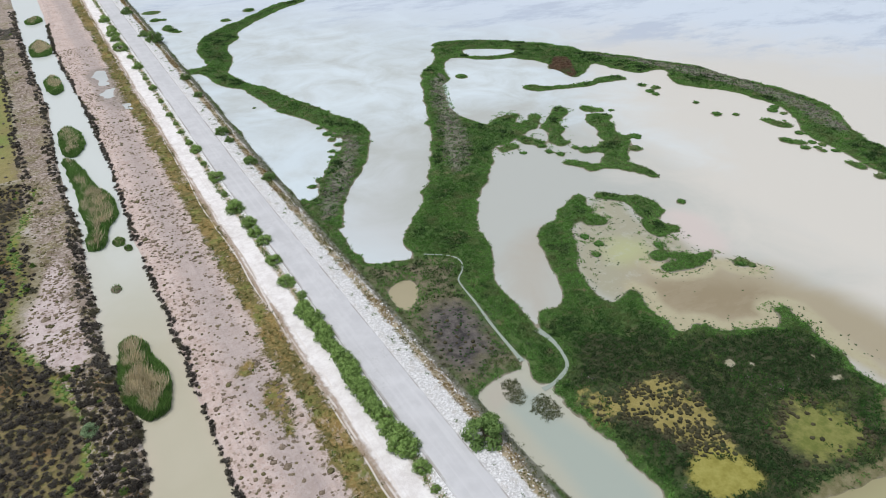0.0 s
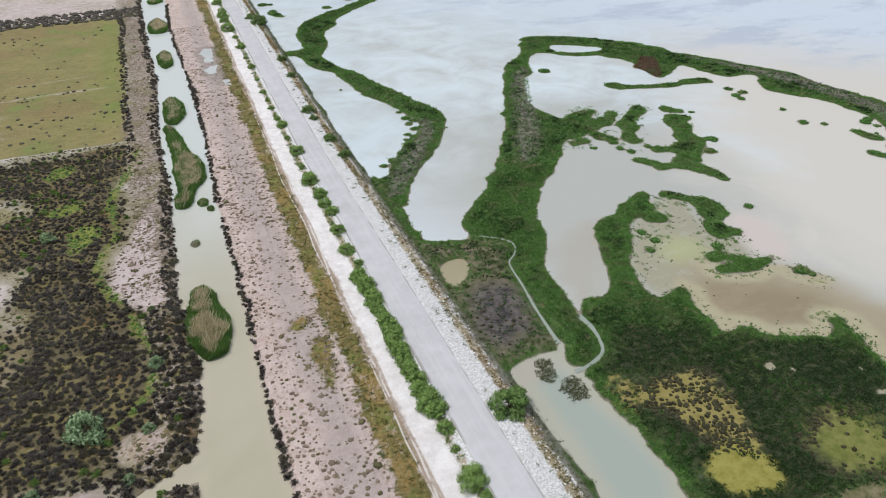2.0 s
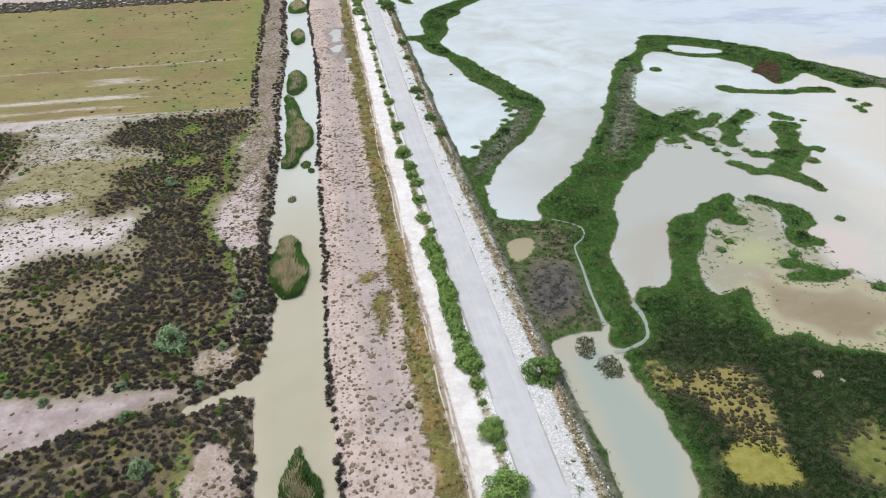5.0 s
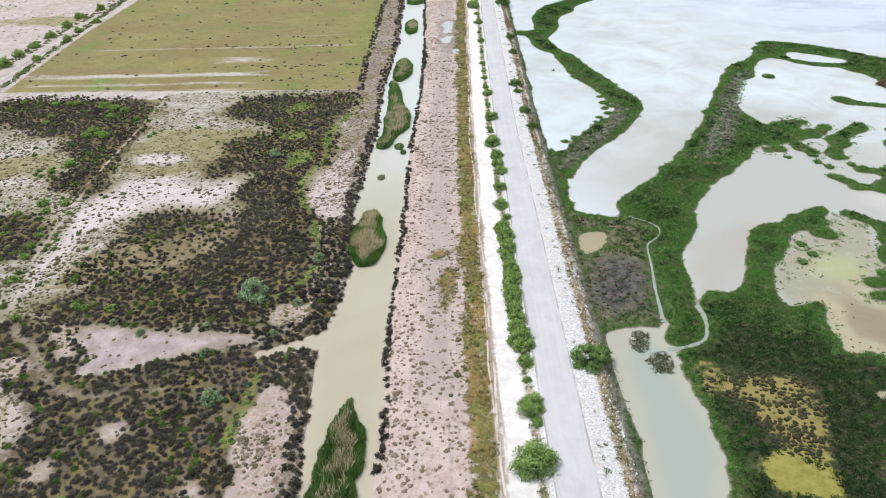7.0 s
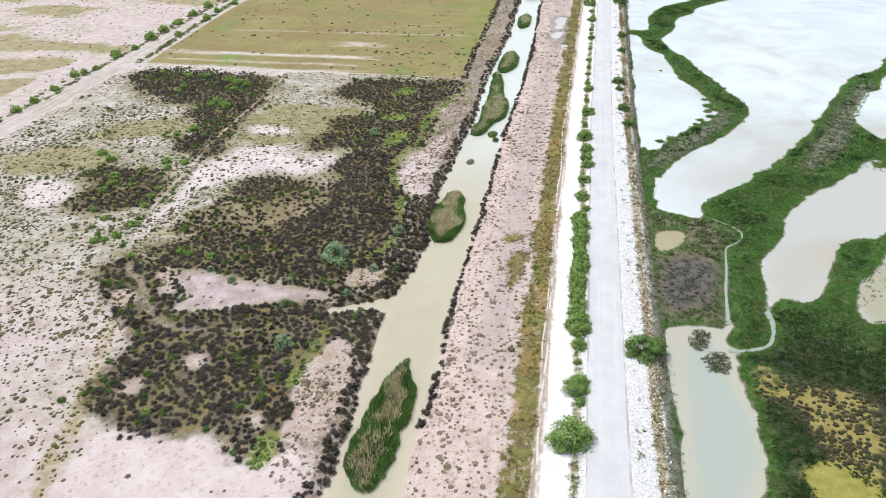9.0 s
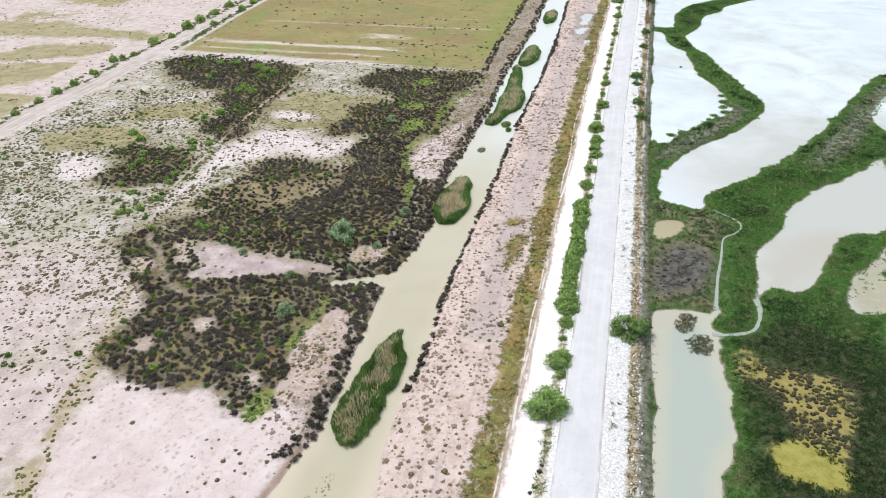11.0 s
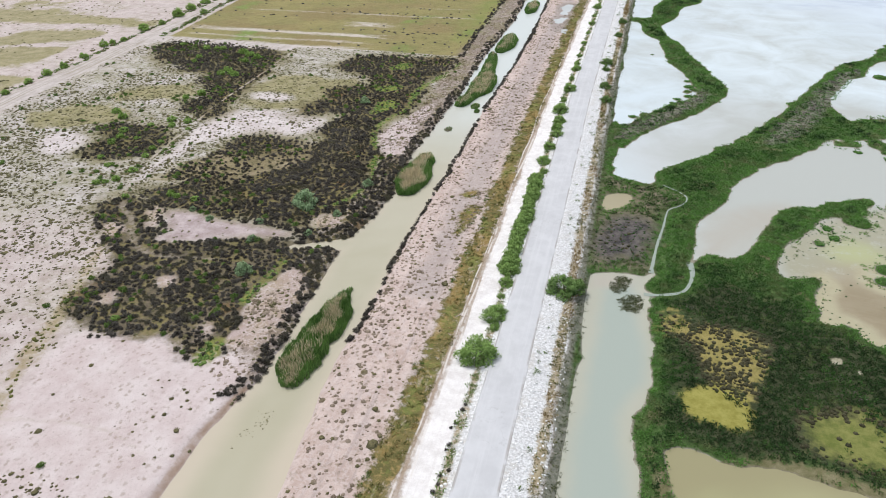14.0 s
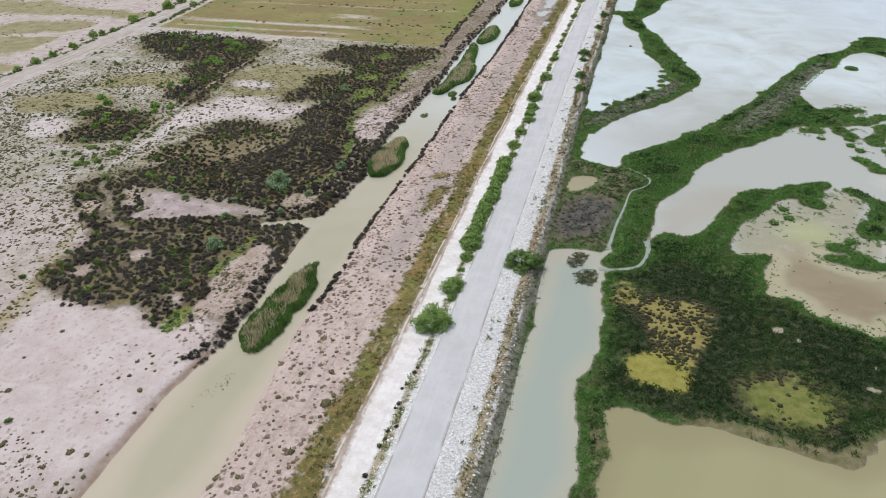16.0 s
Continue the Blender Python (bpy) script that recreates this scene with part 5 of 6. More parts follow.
def strew(name, templates, x, y, size, rng, material, label, category, lift=0.0, tall=None, tone=None):
    """Many small plants or stones in one mesh."""
    pick = rng.integers(0, len(templates), len(x))
    z = np.maximum(ground_at(x, y), -0.06) + lift
    turned = rng.uniform(0, 2 * np.pi, len(x))
    tall = np.ones(len(x)) if tall is None else tall
    tone = rng.uniform(-0.3, 0.3, len(x)) if tone is None else tone
    V, F, T, base = [], [], [], 0
    for k, (tv, tf, tt) in enumerate(templates):
        m = pick == k
        n = int(m.sum())
        if not n:
            continue
        c, s = np.cos(turned[m])[:, None], np.sin(turned[m])[:, None]
        w = size[m][:, None]
        v = np.stack([(tv[:, 0] * c - tv[:, 1] * s) * w + x[m][:, None], (tv[:, 0] * s + tv[:, 1] * c) * w + y[m][:, None],
                      tv[:, 2] * w * tall[m][:, None] + z[m][:, None]], -1).reshape(-1, 3)
        f = (tf[None] + (np.arange(n) * len(tv))[:, None, None]).reshape(-1, tf.shape[1]) + base
        V.append(v), F.append(f), T.append(np.clip(tt[None] + tone[m][:, None], 0, 1).reshape(-1))
        base += n * len(tv)
    ob = new(name, mesh_of(name, np.vstack(V), np.vstack(F), material, np.concatenate(T)))
    return tagged(ob, label, category, kind="stuff")


def candidates(rng, x0, x1, y0, y1, gap, loose=0.5):
    gx, gy = np.meshgrid(np.arange(x0, x1, gap), np.arange(y0, y1, gap), indexing="ij")
    gx = gx + (np.arange(gx.shape[1]) % 2)[None] * gap * 0.5
    gx = gx.reshape(-1) + rng.uniform(-loose, loose, gx.size) * gap
    gy = gy.reshape(-1) + rng.uniform(-loose, loose, gy.size) * gap
    return gx, gy


def on(v, soft=0.5):
    return np.clip(v / soft * 0.5 + 0.5, 0, 1)


rng = np.random.default_rng(11)


def urchin(rng, count, wide, core=0.62):
    """A round bush of thin twigs that stand out on all sides of a small heart; shade is painted in, dark at the heart
    and low down, paler towards the tips and top.
    """
    v0, f0, t0 = sprays(rng, 1, core, core * 0.8, 0.05, 6, 1)
    a, u = rng.uniform(0, 2 * np.pi, count), rng.uniform(0.0, 1.0, count) ** 0.8
    rise = np.arcsin(u)
    out = np.stack([np.cos(a) * np.cos(rise), np.sin(a) * np.cos(rise), np.sin(rise) * 0.9], -1)
    ac = np.cross(out, rng.normal(size=(count, 3)))
    ac /= np.linalg.norm(ac, axis=1)[:, None] + 1e-9
    reach = rng.uniform(0.84, 1.08, count)[:, None]
    w = (wide * rng.uniform(0.6, 1.4, count))[:, None]
    v = np.stack([out * 0.4, out * reach * 0.78 + ac * w, out * reach, out * reach * 0.72 - ac * w], 1).reshape(-1, 3)
    # higher twigs painted lighter, as if lit from above
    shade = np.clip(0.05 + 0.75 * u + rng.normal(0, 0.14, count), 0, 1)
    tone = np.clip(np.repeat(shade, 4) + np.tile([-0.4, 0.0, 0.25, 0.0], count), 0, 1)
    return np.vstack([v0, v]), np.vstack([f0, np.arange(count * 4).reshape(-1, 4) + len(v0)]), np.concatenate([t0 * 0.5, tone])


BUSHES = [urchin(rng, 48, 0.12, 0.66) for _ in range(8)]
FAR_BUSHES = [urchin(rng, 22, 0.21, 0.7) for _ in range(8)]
DOTS = [sprays(rng, 4, 1.0, 0.42, 0.4, 6, 1) for _ in range(7)]
TUFTS = [sprays(rng, 9, 1.0, 0.6, 0.3, 7, 2) for _ in range(7)]
SPECKS = [sprays(rng, 4, 1.0, 0.5, 0.4, 6, 2) for _ in range(7)]
MOUNDS = [sprays(rng, 5, 1.0, 0.26, 0.35, 7, 2) for _ in range(7)]


def blades(rng, count, wide, long):
    """A loose patch of narrow upright leaves, leaning all ways."""
    a, d = rng.uniform(0, 2 * np.pi, count), np.sqrt(rng.uniform(0, 1, count))
    base = np.stack([np.cos(a) * d, np.sin(a) * d, np.zeros(count)], -1)
    lean = rng.normal(0, 0.55, (count, 3)) * np.array([1, 1, 0]) + base * 0.35
    top = base + (lean + np.array([0, 0, 0.8])) * (long * rng.uniform(0.5, 1.2, count))[:, None]
    b = rng.uniform(0, 2 * np.pi, count)
    w = np.stack([np.cos(b), np.sin(b), np.zeros(count)], -1) * (wide * rng.uniform(0.6, 1.3, count))[:, None]
    mid = base * 0.45 + top * 0.55
    v = np.stack([base, mid + w, top, mid - w], 1).reshape(-1, 3)
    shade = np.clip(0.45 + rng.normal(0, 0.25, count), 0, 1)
    # shade between the leaves is painted in: dark foot, lighter tip
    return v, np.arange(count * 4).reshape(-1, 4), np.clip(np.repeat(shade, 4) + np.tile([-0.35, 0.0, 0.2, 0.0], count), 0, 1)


LEAVES = [blades(rng, 24, 0.17, 0.6) for _ in range(6)]
FAR_LEAVES = [blades(rng, 13, 0.24, 0.55) for _ in range(6)]

# ---- saltbush west of the canal ----
bx, by = candidates(rng, -112, -1.5, -10, 160, 0.86, 0.42)
nx_, ny_ = candidates(rng, -12, 0.5, 160, 330, 1.1)
bx, by = np.concatenate([bx, nx_]), np.concatenate([by, ny_])
q = plan(bx, by)
clump = lumps(bx, by, 6, 30) * 0.5 + lumps(bx, by, 17, 31) * 0.5
p = np.maximum(0.05 + 0.17 * clump + (0.2 + 0.45 * clump) * ((bx < -46) & (by > 55) & (by < 150)), on(q["dark"] + 3.0 * clump + 1.0, np.where(by > 62, 3.0, 1.6)) * (0.95 + 0.25 * clump))
p = np.where((q["half"] > 0) & (q["dark"] < 0), np.maximum(p, 0.6 + 0.6 * clump), p)
p = np.where((q["olive"] > 0) & (q["half"] < 0) & (q["dark"] < 0), np.minimum(p, 0.22), p)
p = np.where(q["pale"] > 0, 0.03, p)
p = np.where((q["salt"] > 0) & (q["dark"] < 0) & (q["half"] < 0), np.minimum(p, 0.13), p)
p = np.where((q["lush"] > -0.3), p * 0.25, p)
p = np.where(q["pink"] > 0, 0.01, p)
bankside = (q["west"] < np.where(by > 92, 1.7, 2.1) + lumps(bx, by, 8, 37)) & (q["west"] > -0.3) & (by > 16)
p = np.where(bankside, 0.95, p)
p = np.where(q["glade"] > 0, 0.10, p)
p = np.where(bankside & (q["west"] < 1.9), 0.95, p)
p = np.where((q["canal"] > -1.5) & (bx < -4.2) & (by > 47) & (by < 58) & (q["pink"] < 0), 0.9, p)
p = np.where((q["slough"] > -1.7) & (q["pink"] < 0.3), 0.7, p)
p = np.where(np.abs(q["pink"] + 0.7) < 0.6, 0.85, p)
p = np.where((q["path"] > -1.3) & (q["path"] < -0.2) & (by > 55), 0.7, p)
p = np.where((np.abs(by - 159.3 + 0.02 * bx) < 0.9) & (bx > -62) & (bx < -11), 0.95, p)
p = np.where((q["canal"] > 0.1) | (q["slough"] > -0.2) | (q["path"] > 0), 0, p)
thick = (bx > -30) & (by > 60) & (by < 108) & (q["dark"] > 0)
p = np.where(thick & (q["lush"] < -0.3), np.maximum(p, 0.93), p)
keep = rng.uniform(0, 1, len(bx)) < p
green = keep & ~(thick & (rng.uniform(0, 1, len(bx)) < 0.85)) & (rng.uniform(0, 1, len(bx)) < 0.045 + 0.55 * np.clip(lumps(bx, by, 8, 32) - 0.35, 0, 1)) & (q["west"] > 2.5)
lone = keep & ~green & ~bankside & (q["dark"] + 3 * clump < -1.0) & (q["half"] < 0) & (q["slough"] < -2) & (np.abs(q["pink"] + 0.7) > 0.7)
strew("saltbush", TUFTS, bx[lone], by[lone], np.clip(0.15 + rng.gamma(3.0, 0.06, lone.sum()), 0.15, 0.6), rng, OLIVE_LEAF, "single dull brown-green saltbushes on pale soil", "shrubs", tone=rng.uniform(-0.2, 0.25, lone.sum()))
m = keep & ~green & ~lone
size = np.clip(0.27 + rng.gamma(3.0, 0.065, len(bx)), 0.28, 0.72) * np.where(bankside, 1.25, 1) * np.where((by < 58) & ~bankside, 1.14, 1) * np.where(thick, 1.12, 1)
shade_of = rng.uniform(-0.2, 0.2, len(bx)) + 0.25 * lumps(bx, by, 7, 38)
a = m & (by < 84)
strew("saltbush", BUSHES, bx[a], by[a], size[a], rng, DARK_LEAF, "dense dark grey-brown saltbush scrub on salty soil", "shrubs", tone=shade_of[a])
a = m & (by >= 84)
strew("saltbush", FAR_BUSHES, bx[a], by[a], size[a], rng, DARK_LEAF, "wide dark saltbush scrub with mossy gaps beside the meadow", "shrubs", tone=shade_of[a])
m = green
strew("saltbush", BUSHES, bx[m], by[m], rng.uniform(0.4, 0.8, m.sum()), rng, BRIGHT_LEAF, "fresh green bushes scattered among dark saltbush", "shrubs")
# small tufts over the open ground
tx, ty = candidates(rng, -118, -1.5, -12, 160, 0.68)
q = plan(tx, ty)
clump = lumps(tx, ty, 5, 33) * 0.5 + lumps(tx, ty, 14, 34) * 0.5
p = 0.26 + 0.40 * clump + 0.22 * ((tx < -42) & (ty > 38) & (ty < 145))
p = np.where(q["salt"] > 0, 0.30 + 0.3 * clump, p)
p = np.where((q["salt"] > 0) & (ty < 26), 0.03 + 0.12 * clump, p)
p = np.where(q["olive"] > 0, 0.35 + 0.5 * clump, p)
p = np.where(q["pink"] > 0, 0.07 + 0.25 * (lumps(tx, ty, 3, 39) > 0.5), p)
p = np.where((q["canal"] > -0.3) | (q["slough"] > -0.2) | (q["path"] > 0) | (q["lane"] > 0) | (q["dark"] > 40), 0, p)
p = np.where(q["dark"] > 0.5, 0.36, p)
p = np.where(side([(-30, 0), (-21, 1.5), (-13, 0), (-9, -5), (-10, -14), (-30, -14)], tx, ty) + 2 * clump > 0, 0.62, p)
p = np.where(tx < -95, p * 0.6, p)
m = rng.uniform(0, 1, len(tx)) < p
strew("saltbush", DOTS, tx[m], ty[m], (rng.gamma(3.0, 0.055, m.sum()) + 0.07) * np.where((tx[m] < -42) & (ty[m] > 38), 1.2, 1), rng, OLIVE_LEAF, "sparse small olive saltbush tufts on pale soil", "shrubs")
# a green strip and lush spots
tx, ty = candidates(rng, -30, -6, 15, 160, 0.6)
q = plan(tx, ty)
m = (q["lush"] > -0.1) & (rng.uniform(0, 1, len(tx)) < 0.6)
strew("grass", SPECKS, tx[m], ty[m], rng.uniform(0.25, 0.5, m.sum()), rng, BRIGHT_LEAF, "low fresh green weeds in a shallow ditch", "weeds")
# dark tussocks in the hay field
tx, ty = candidates(rng, -112, -11, 161, 330, 2.2)
p = 0.035 + 0.10 * np.clip(lumps(tx, ty, 22, 35), 0, 1) + 0.45 * (np.abs(ty - 181 + 0.02 * tx) < 1.6) * (tx > -60) + 0.4 * (np.abs(ty - 203 + 0.02 * tx) < 1.3) * (tx > -70) + 0.12 * (tx > -45) * (ty < 215)
p = np.where(plan(tx, ty)["field"] > 0.5, p, 0)
m = rng.uniform(0, 1, len(tx)) < p
strew("tussock", TUFTS, tx[m], ty[m], rng.uniform(0.3, 0.7, m.sum()), rng, DARK_LEAF, "small dark tussocks in a yellow-green meadow", "tussocks")
tx, ty = candidates(rng, -12, -7.5, 160, 290, 0.9)
m = (np.abs(tx + 9.6 - 0.5 * lumps(tx, ty, 9, 67)) < 0.9) & (rng.uniform(0, 1, len(tx)) < 0.75)
strew("saltbush", FAR_BUSHES, tx[m], ty[m], rng.uniform(0.35, 0.75, m.sum()), rng, DARK_LEAF, "dark bushes along the meadow's edge", "shrubs")
# dark hedge at the far end of the meadow
tx, ty = candidates(rng, -120, -4, 284, 300, 1.5)
m = rng.uniform(0, 1, len(tx)) < 0.8
strew("hedge", TUFTS, tx[m], ty[m], rng.uniform(0.7, 1.3, m.sum()), rng, DARK_LEAF, "dark scrub hedge at the end of the meadow", "hedge")
# far side of the dirt lane, and its hedges
tx, ty = candidates(rng, -330, -110, 70, 340, 1.9)
p = np.where(tx < -121, 0.16 + 0.3 * lumps(tx, ty, 14, 36), 0)
p = np.where((np.abs(tx + 113 + np.interp(ty, (170, 400), (0, 14))) < 1.4) & (ty > 168), 0.9, p)
p = np.where((np.abs(tx + 123) < 2.2) & (ty > 160), 0.35 + 0.4 * (ty > 215), p)
m = rng.uniform(0, 1, len(tx)) < p
strew("saltbush", SPECKS, tx[m], ty[m], np.where(tx[m] < -125, 0.55, 1.0) * rng.uniform(0.4, 1.0, m.sum()), rng, OLIVE_LEAF, "dull green bushes along a dirt lane", "shrubs")

tx, ty = candidates(rng, -126, -112, 80, 330, 0.9)
p = np.where(np.abs(tx + 121.3 - 0.8 * lumps(tx, ty, 12, 68)) < 0.8, 0.45 + 0.4 * lumps(tx, ty, 9, 69), 0)
p = np.where((np.abs(tx + 112.6 + np.interp(ty, (170, 400), (0, 14))) < 1.0) & (ty > 162), 0.7, p)
m = rng.uniform(0, 1, len(tx)) < p
strew("weeds", LEAVES, tx[m], ty[m], rng.uniform(0.35, 0.9, m.sum()), rng, BRIGHT_LEAF, "green weeds along a sandy lane", "weeds")

# ---- between canal and road ----
tx, ty = candidates(rng, 4.5, 9, -8, 300, 0.62)
q = plan(tx, ty)
m = (q["east"] > -0.25) & (q["east"] < 0.65 + 0.5 * lumps(tx, ty, 9, 40)) & (rng.uniform(0, 1, len(tx)) < 0.85 + 0.8 * lumps(tx, ty, 7, 41) - (ty < 30) * 0.55)
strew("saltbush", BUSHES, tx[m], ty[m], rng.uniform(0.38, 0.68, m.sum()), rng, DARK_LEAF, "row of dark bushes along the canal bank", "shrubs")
tx, ty = candidates(rng, 5, 17.4, -10, 260, 0.62)
q = plan(tx, ty)
clump = lumps(tx, ty, 4, 42) * 0.5 + lumps(tx, ty, 15, 43) * 0.5
p = np.where(q["flat"] > 0.3, 0.40 + 0.5 * clump - 0.22 * np.exp(-((q["x"] - 12.5) / 1.8) ** 2) * (ty > 40), 0)
p = np.where(q["puddles"] > -0.5, 0, p)
m = rng.uniform(0, 1, len(tx)) < p
pick_ = rng.uniform(0, 1, len(tx))
a = m & (pick_ < 0.62)
strew("tussock", DOTS, tx[a], ty[a], rng.gamma(4.0, 0.05, a.sum()) + 0.08, rng, FLAT_LEAF, "flat dry grey-brown tufts on the bare salt flat", "tussocks")
a = m & (pick_ >= 0.62) & (pick_ < 0.85)
strew("tussock", SPECKS, tx[a], ty[a], rng.gamma(3.0, 0.035, a.sum()) + 0.05, rng, FLAT_LEAF, "tiny dry grey-brown tufts on the bare salt flat", "tussocks")
a = m & (pick_ >= 0.85)
strew("tussock", SPECKS, tx[a], ty[a], rng.gamma(3.0, 0.06, a.sum()) + 0.08, rng, OLIVE_LEAF, "olive tufts scattered over the bare salt flat", "tussocks")
# the same flat tufts on the open soil between canal and scrub
tx, ty = candidates(rng, -16, -1.5, 20, 300, 0.66)
q = plan(tx, ty)
p = np.where((np.maximum(q["strip"], np.maximum(q["pale"], q["glade"])) > 0) & (q["canal"] < -0.4) & (q["dark"] < 1), 0.5 + 0.5 * lumps(tx, ty, 4, 29), 0)
m = rng.uniform(0, 1, len(tx)) < p
strew("tussock", DOTS, tx[m], ty[m], rng.gamma(4.0, 0.05, m.sum()) + 0.09, rng, FLAT_LEAF, "flat brown tufts on pinkish soil by the canal", "tussocks")
# ochre weeds along an old ditch
tx, ty = candidates(rng, -54, -28, 0, 60, 0.6)
m = (plan(tx, ty)["weedrow"] > -0.4) & (rng.uniform(0, 1, len(tx)) < 0.4)
strew("weeds", SPECKS, tx[m], ty[m], rng.uniform(0.12, 0.38, m.sum()), rng, VERGE_LEAF, "yellow-green weeds along an old ditch line", "weeds")
tx, ty = candidates(rng, 10, 27, -8, 330, 0.55)
q = plan(tx, ty)
m = (q["verge"] > 0.0) & (rng.uniform(0, 1, len(tx)) < 0.42 + 0.4 * lumps(tx, ty, 3, 44))
half = rng.uniform(0, 1, len(tx)) < 0.3
edge = (np.abs(q["verge"] - 0.2) < 0.45) & (q["x"] < 18) & (rng.uniform(0, 1, len(tx)) < 0.12 + 0.5 * lumps(tx, ty, 3, 45))
strew("weeds", LEAVES, tx[edge], ty[edge], rng.uniform(0.15, 0.42, edge.sum()), rng, BRIGHT_LEAF, "fresh green weeds along the outer edge of the verge", "weeds")
a = m & half
strew("weeds", FAR_LEAVES, tx[a], ty[a], rng.uniform(0.14, 0.34, a.sum()), rng, RUST_LEAF, "ochre dry weeds on the road verge", "weeds")
a = m & ~half
strew("weeds", LEAVES, tx[a], ty[a], rng.uniform(0.14, 0.36, a.sum()), rng, VERGE_LEAF, "olive green weeds on the road verge", "weeds")

# ---- road shoulders ----
def stone_shape(rng):
    b = bmesh.new()
    bmesh.ops.create_icosphere(b, subdivisions=1, radius=1.0)
    b.verts.ensure_lookup_table()
    v = np.array([w.co[:] for w in b.verts]) * rng.uniform(0.7, 1.25, (len(b.verts), 1)) * np.array([1.1, 0.85, 0.6])
    f = np.array([[w.index for w in face.verts] for face in b.faces])
    b.free()
    return v, f, np.zeros(len(v))


STONES = [stone_shape(rng) for _ in range(6)]
tx, ty = candidates(rng, 23.5, 40, -8, 300, 0.42)
q = plan(tx, ty)
m = (((q["x"] > 31.4) & (q["x"] < 35.9)) | ((q["x"] > 24.3) & (q["x"] < 25.7))) & (rng.uniform(0, 1, len(tx)) < np.where(ty < 120, 0.62, 0.2))
strew("stones", STONES, tx[m], ty[m], np.minimum(rng.gamma(2.2, 0.028, m.sum()) + 0.04, 0.22), rng, STONE, "white limestone rubble on the road's shoulders", "stones", 0.02)
tx, ty = candidates(rng, 31.4, 40, -8, 330, 0.45)
q = plan(tx, ty)
line = np.abs(q["x"] - 34.7 - 0.3 * lumps(tx, ty, 6, 46))
m = (line < 0.8) & (rng.uniform(0, 1, len(tx)) < 0.66 + 0.5 * lumps(tx, ty, 4, 47))
a = m & (lumps(tx, ty, 5, 48) > 0.2)
strew("weeds", FAR_LEAVES, tx[a], ty[a], rng.uniform(0.2, 0.46, a.sum()), rng, RUST_LEAF, "rusty ochre weeds between white stones", "weeds")
a = m & ~(lumps(tx, ty, 5, 48) > 0.2)
strew("weeds", FAR_LEAVES, tx[a], ty[a], rng.uniform(0.2, 0.46, a.sum()), rng, VERGE_LEAF, "olive weeds between white stones", "weeds")
m = ((q["x"] > 31.9) & (q["x"] < 34)) & (rng.uniform(0, 1, len(tx)) < 0.035)
strew("weeds", LEAVES, tx[m], ty[m], rng.uniform(0.2, 0.45, m.sum()), rng, BRIGHT_LEAF, "green weeds at the edge of the asphalt", "weeds")
m = ((q["x"] > 35.7) & (q["x"] < 37.3)) & (rng.uniform(0, 1, len(tx)) < 0.5)
strew("weeds", FAR_LEAVES, tx[m], ty[m], rng.uniform(0.2, 0.42, m.sum()), rng, SEDGE_LEAF, "dark grey-green plants at the foot of the road bank", "weeds")
tx, ty = candidates(rng, 23.6, 29, -8, 330, 0.6)
q = plan(tx, ty)
m = (np.abs(q["x"] - 24.7 - 0.2 * lumps(tx, ty, 6, 49)) < 0.5) & (rng.uniform(0, 1, len(tx)) < 0.62 + 0.3 * lumps(tx, ty, 4, 59))
strew("weeds", LEAVES, tx[m], ty[m], rng.uniform(0.22, 0.56, m.sum()), rng, BRIGHT_LEAF, "green weeds along the asphalt's edge", "weeds", tone=rng.uniform(0.0, 0.5, m.sum()))

# ---- green marsh of the lagoon ----
nx_, ny_ = candidates(rng, 36.5, 90, 2, 110, 0.5)
fx, fy = candidates(rng, 36.5, 172, 50, 290, 0.62)
past = (fx > 90) | (fy > 110)
tx, ty = np.concatenate([nx_, fx[past]]), np.concatenate([ny_, fy[past]])
size = np.where((ty < 110) & (tx < 90), 0.36, 0.62) * rng.uniform(0.7, 1.25, len(tx))
q = plan(tx, ty)
brown = lumps(tx, ty, 7, 50) * 0.6 + lumps(tx, ty, 2.5, 51) * 0.4
p = np.where((q["land"] > 0.12) & (q["x"] > 37.2), 0.8, 0)
p = np.where(q["yellow"] > -0.8, np.clip(0.5 - 0.5 * q["yellow"], 0.012, 0.7), p)
knot = lumps(tx, ty, 1.5, 52) + 0.5 * lumps(tx, ty, 5, 53)
p = np.where(q["patchy"] + 1.5 * brown > -0.8, np.where(knot > -0.25, 0.97, 0.3), np.where(q["yellow"] > -0.8, p, p))
p = np.where((q["ponded"] > 0.2) & (tx > 49.5) & (q["land"] > 0.1), 0.12, p)
p = np.where((q["bare"] > -0.1) | (q["creek"] > -0.12), 0, p)
p = np.where(q["lime"] + 2.5 * brown > -1.5, np.clip(0.45 - 0.22 * (q["lime"] + 2.5 * brown), 0.03, 0.75), p)
p = np.where(q["burnt"] + 2 * brown > 0, 0.05, p)
p = np.where((tx < 49) & (ty > 56) & (ty < 92) & (q["burnt"] <= 0), np.minimum(p, 0.5), p)
p = np.where(q["greyed"] > 0.3, 0.62, p)
p = np.where((q["land"] <= 0.05) & (q["land"] > -2.2) & (np.maximum(np.maximum(q["sand"], q["inner"]), side(BROKEN_HULL, tx, ty)) > -3), 0.07 + 0.3 * brown, p)
keep = (rng.uniform(0, 1, len(tx)) < p) & (q["x"] > 37)
south = np.clip((62 - ty + 7 * lumps(tx, ty, 8, 59)) / 12, 0, 1)
inland = np.clip((q["land"] - 1.5) / 3, 0, 1) * (tx > 47) * south
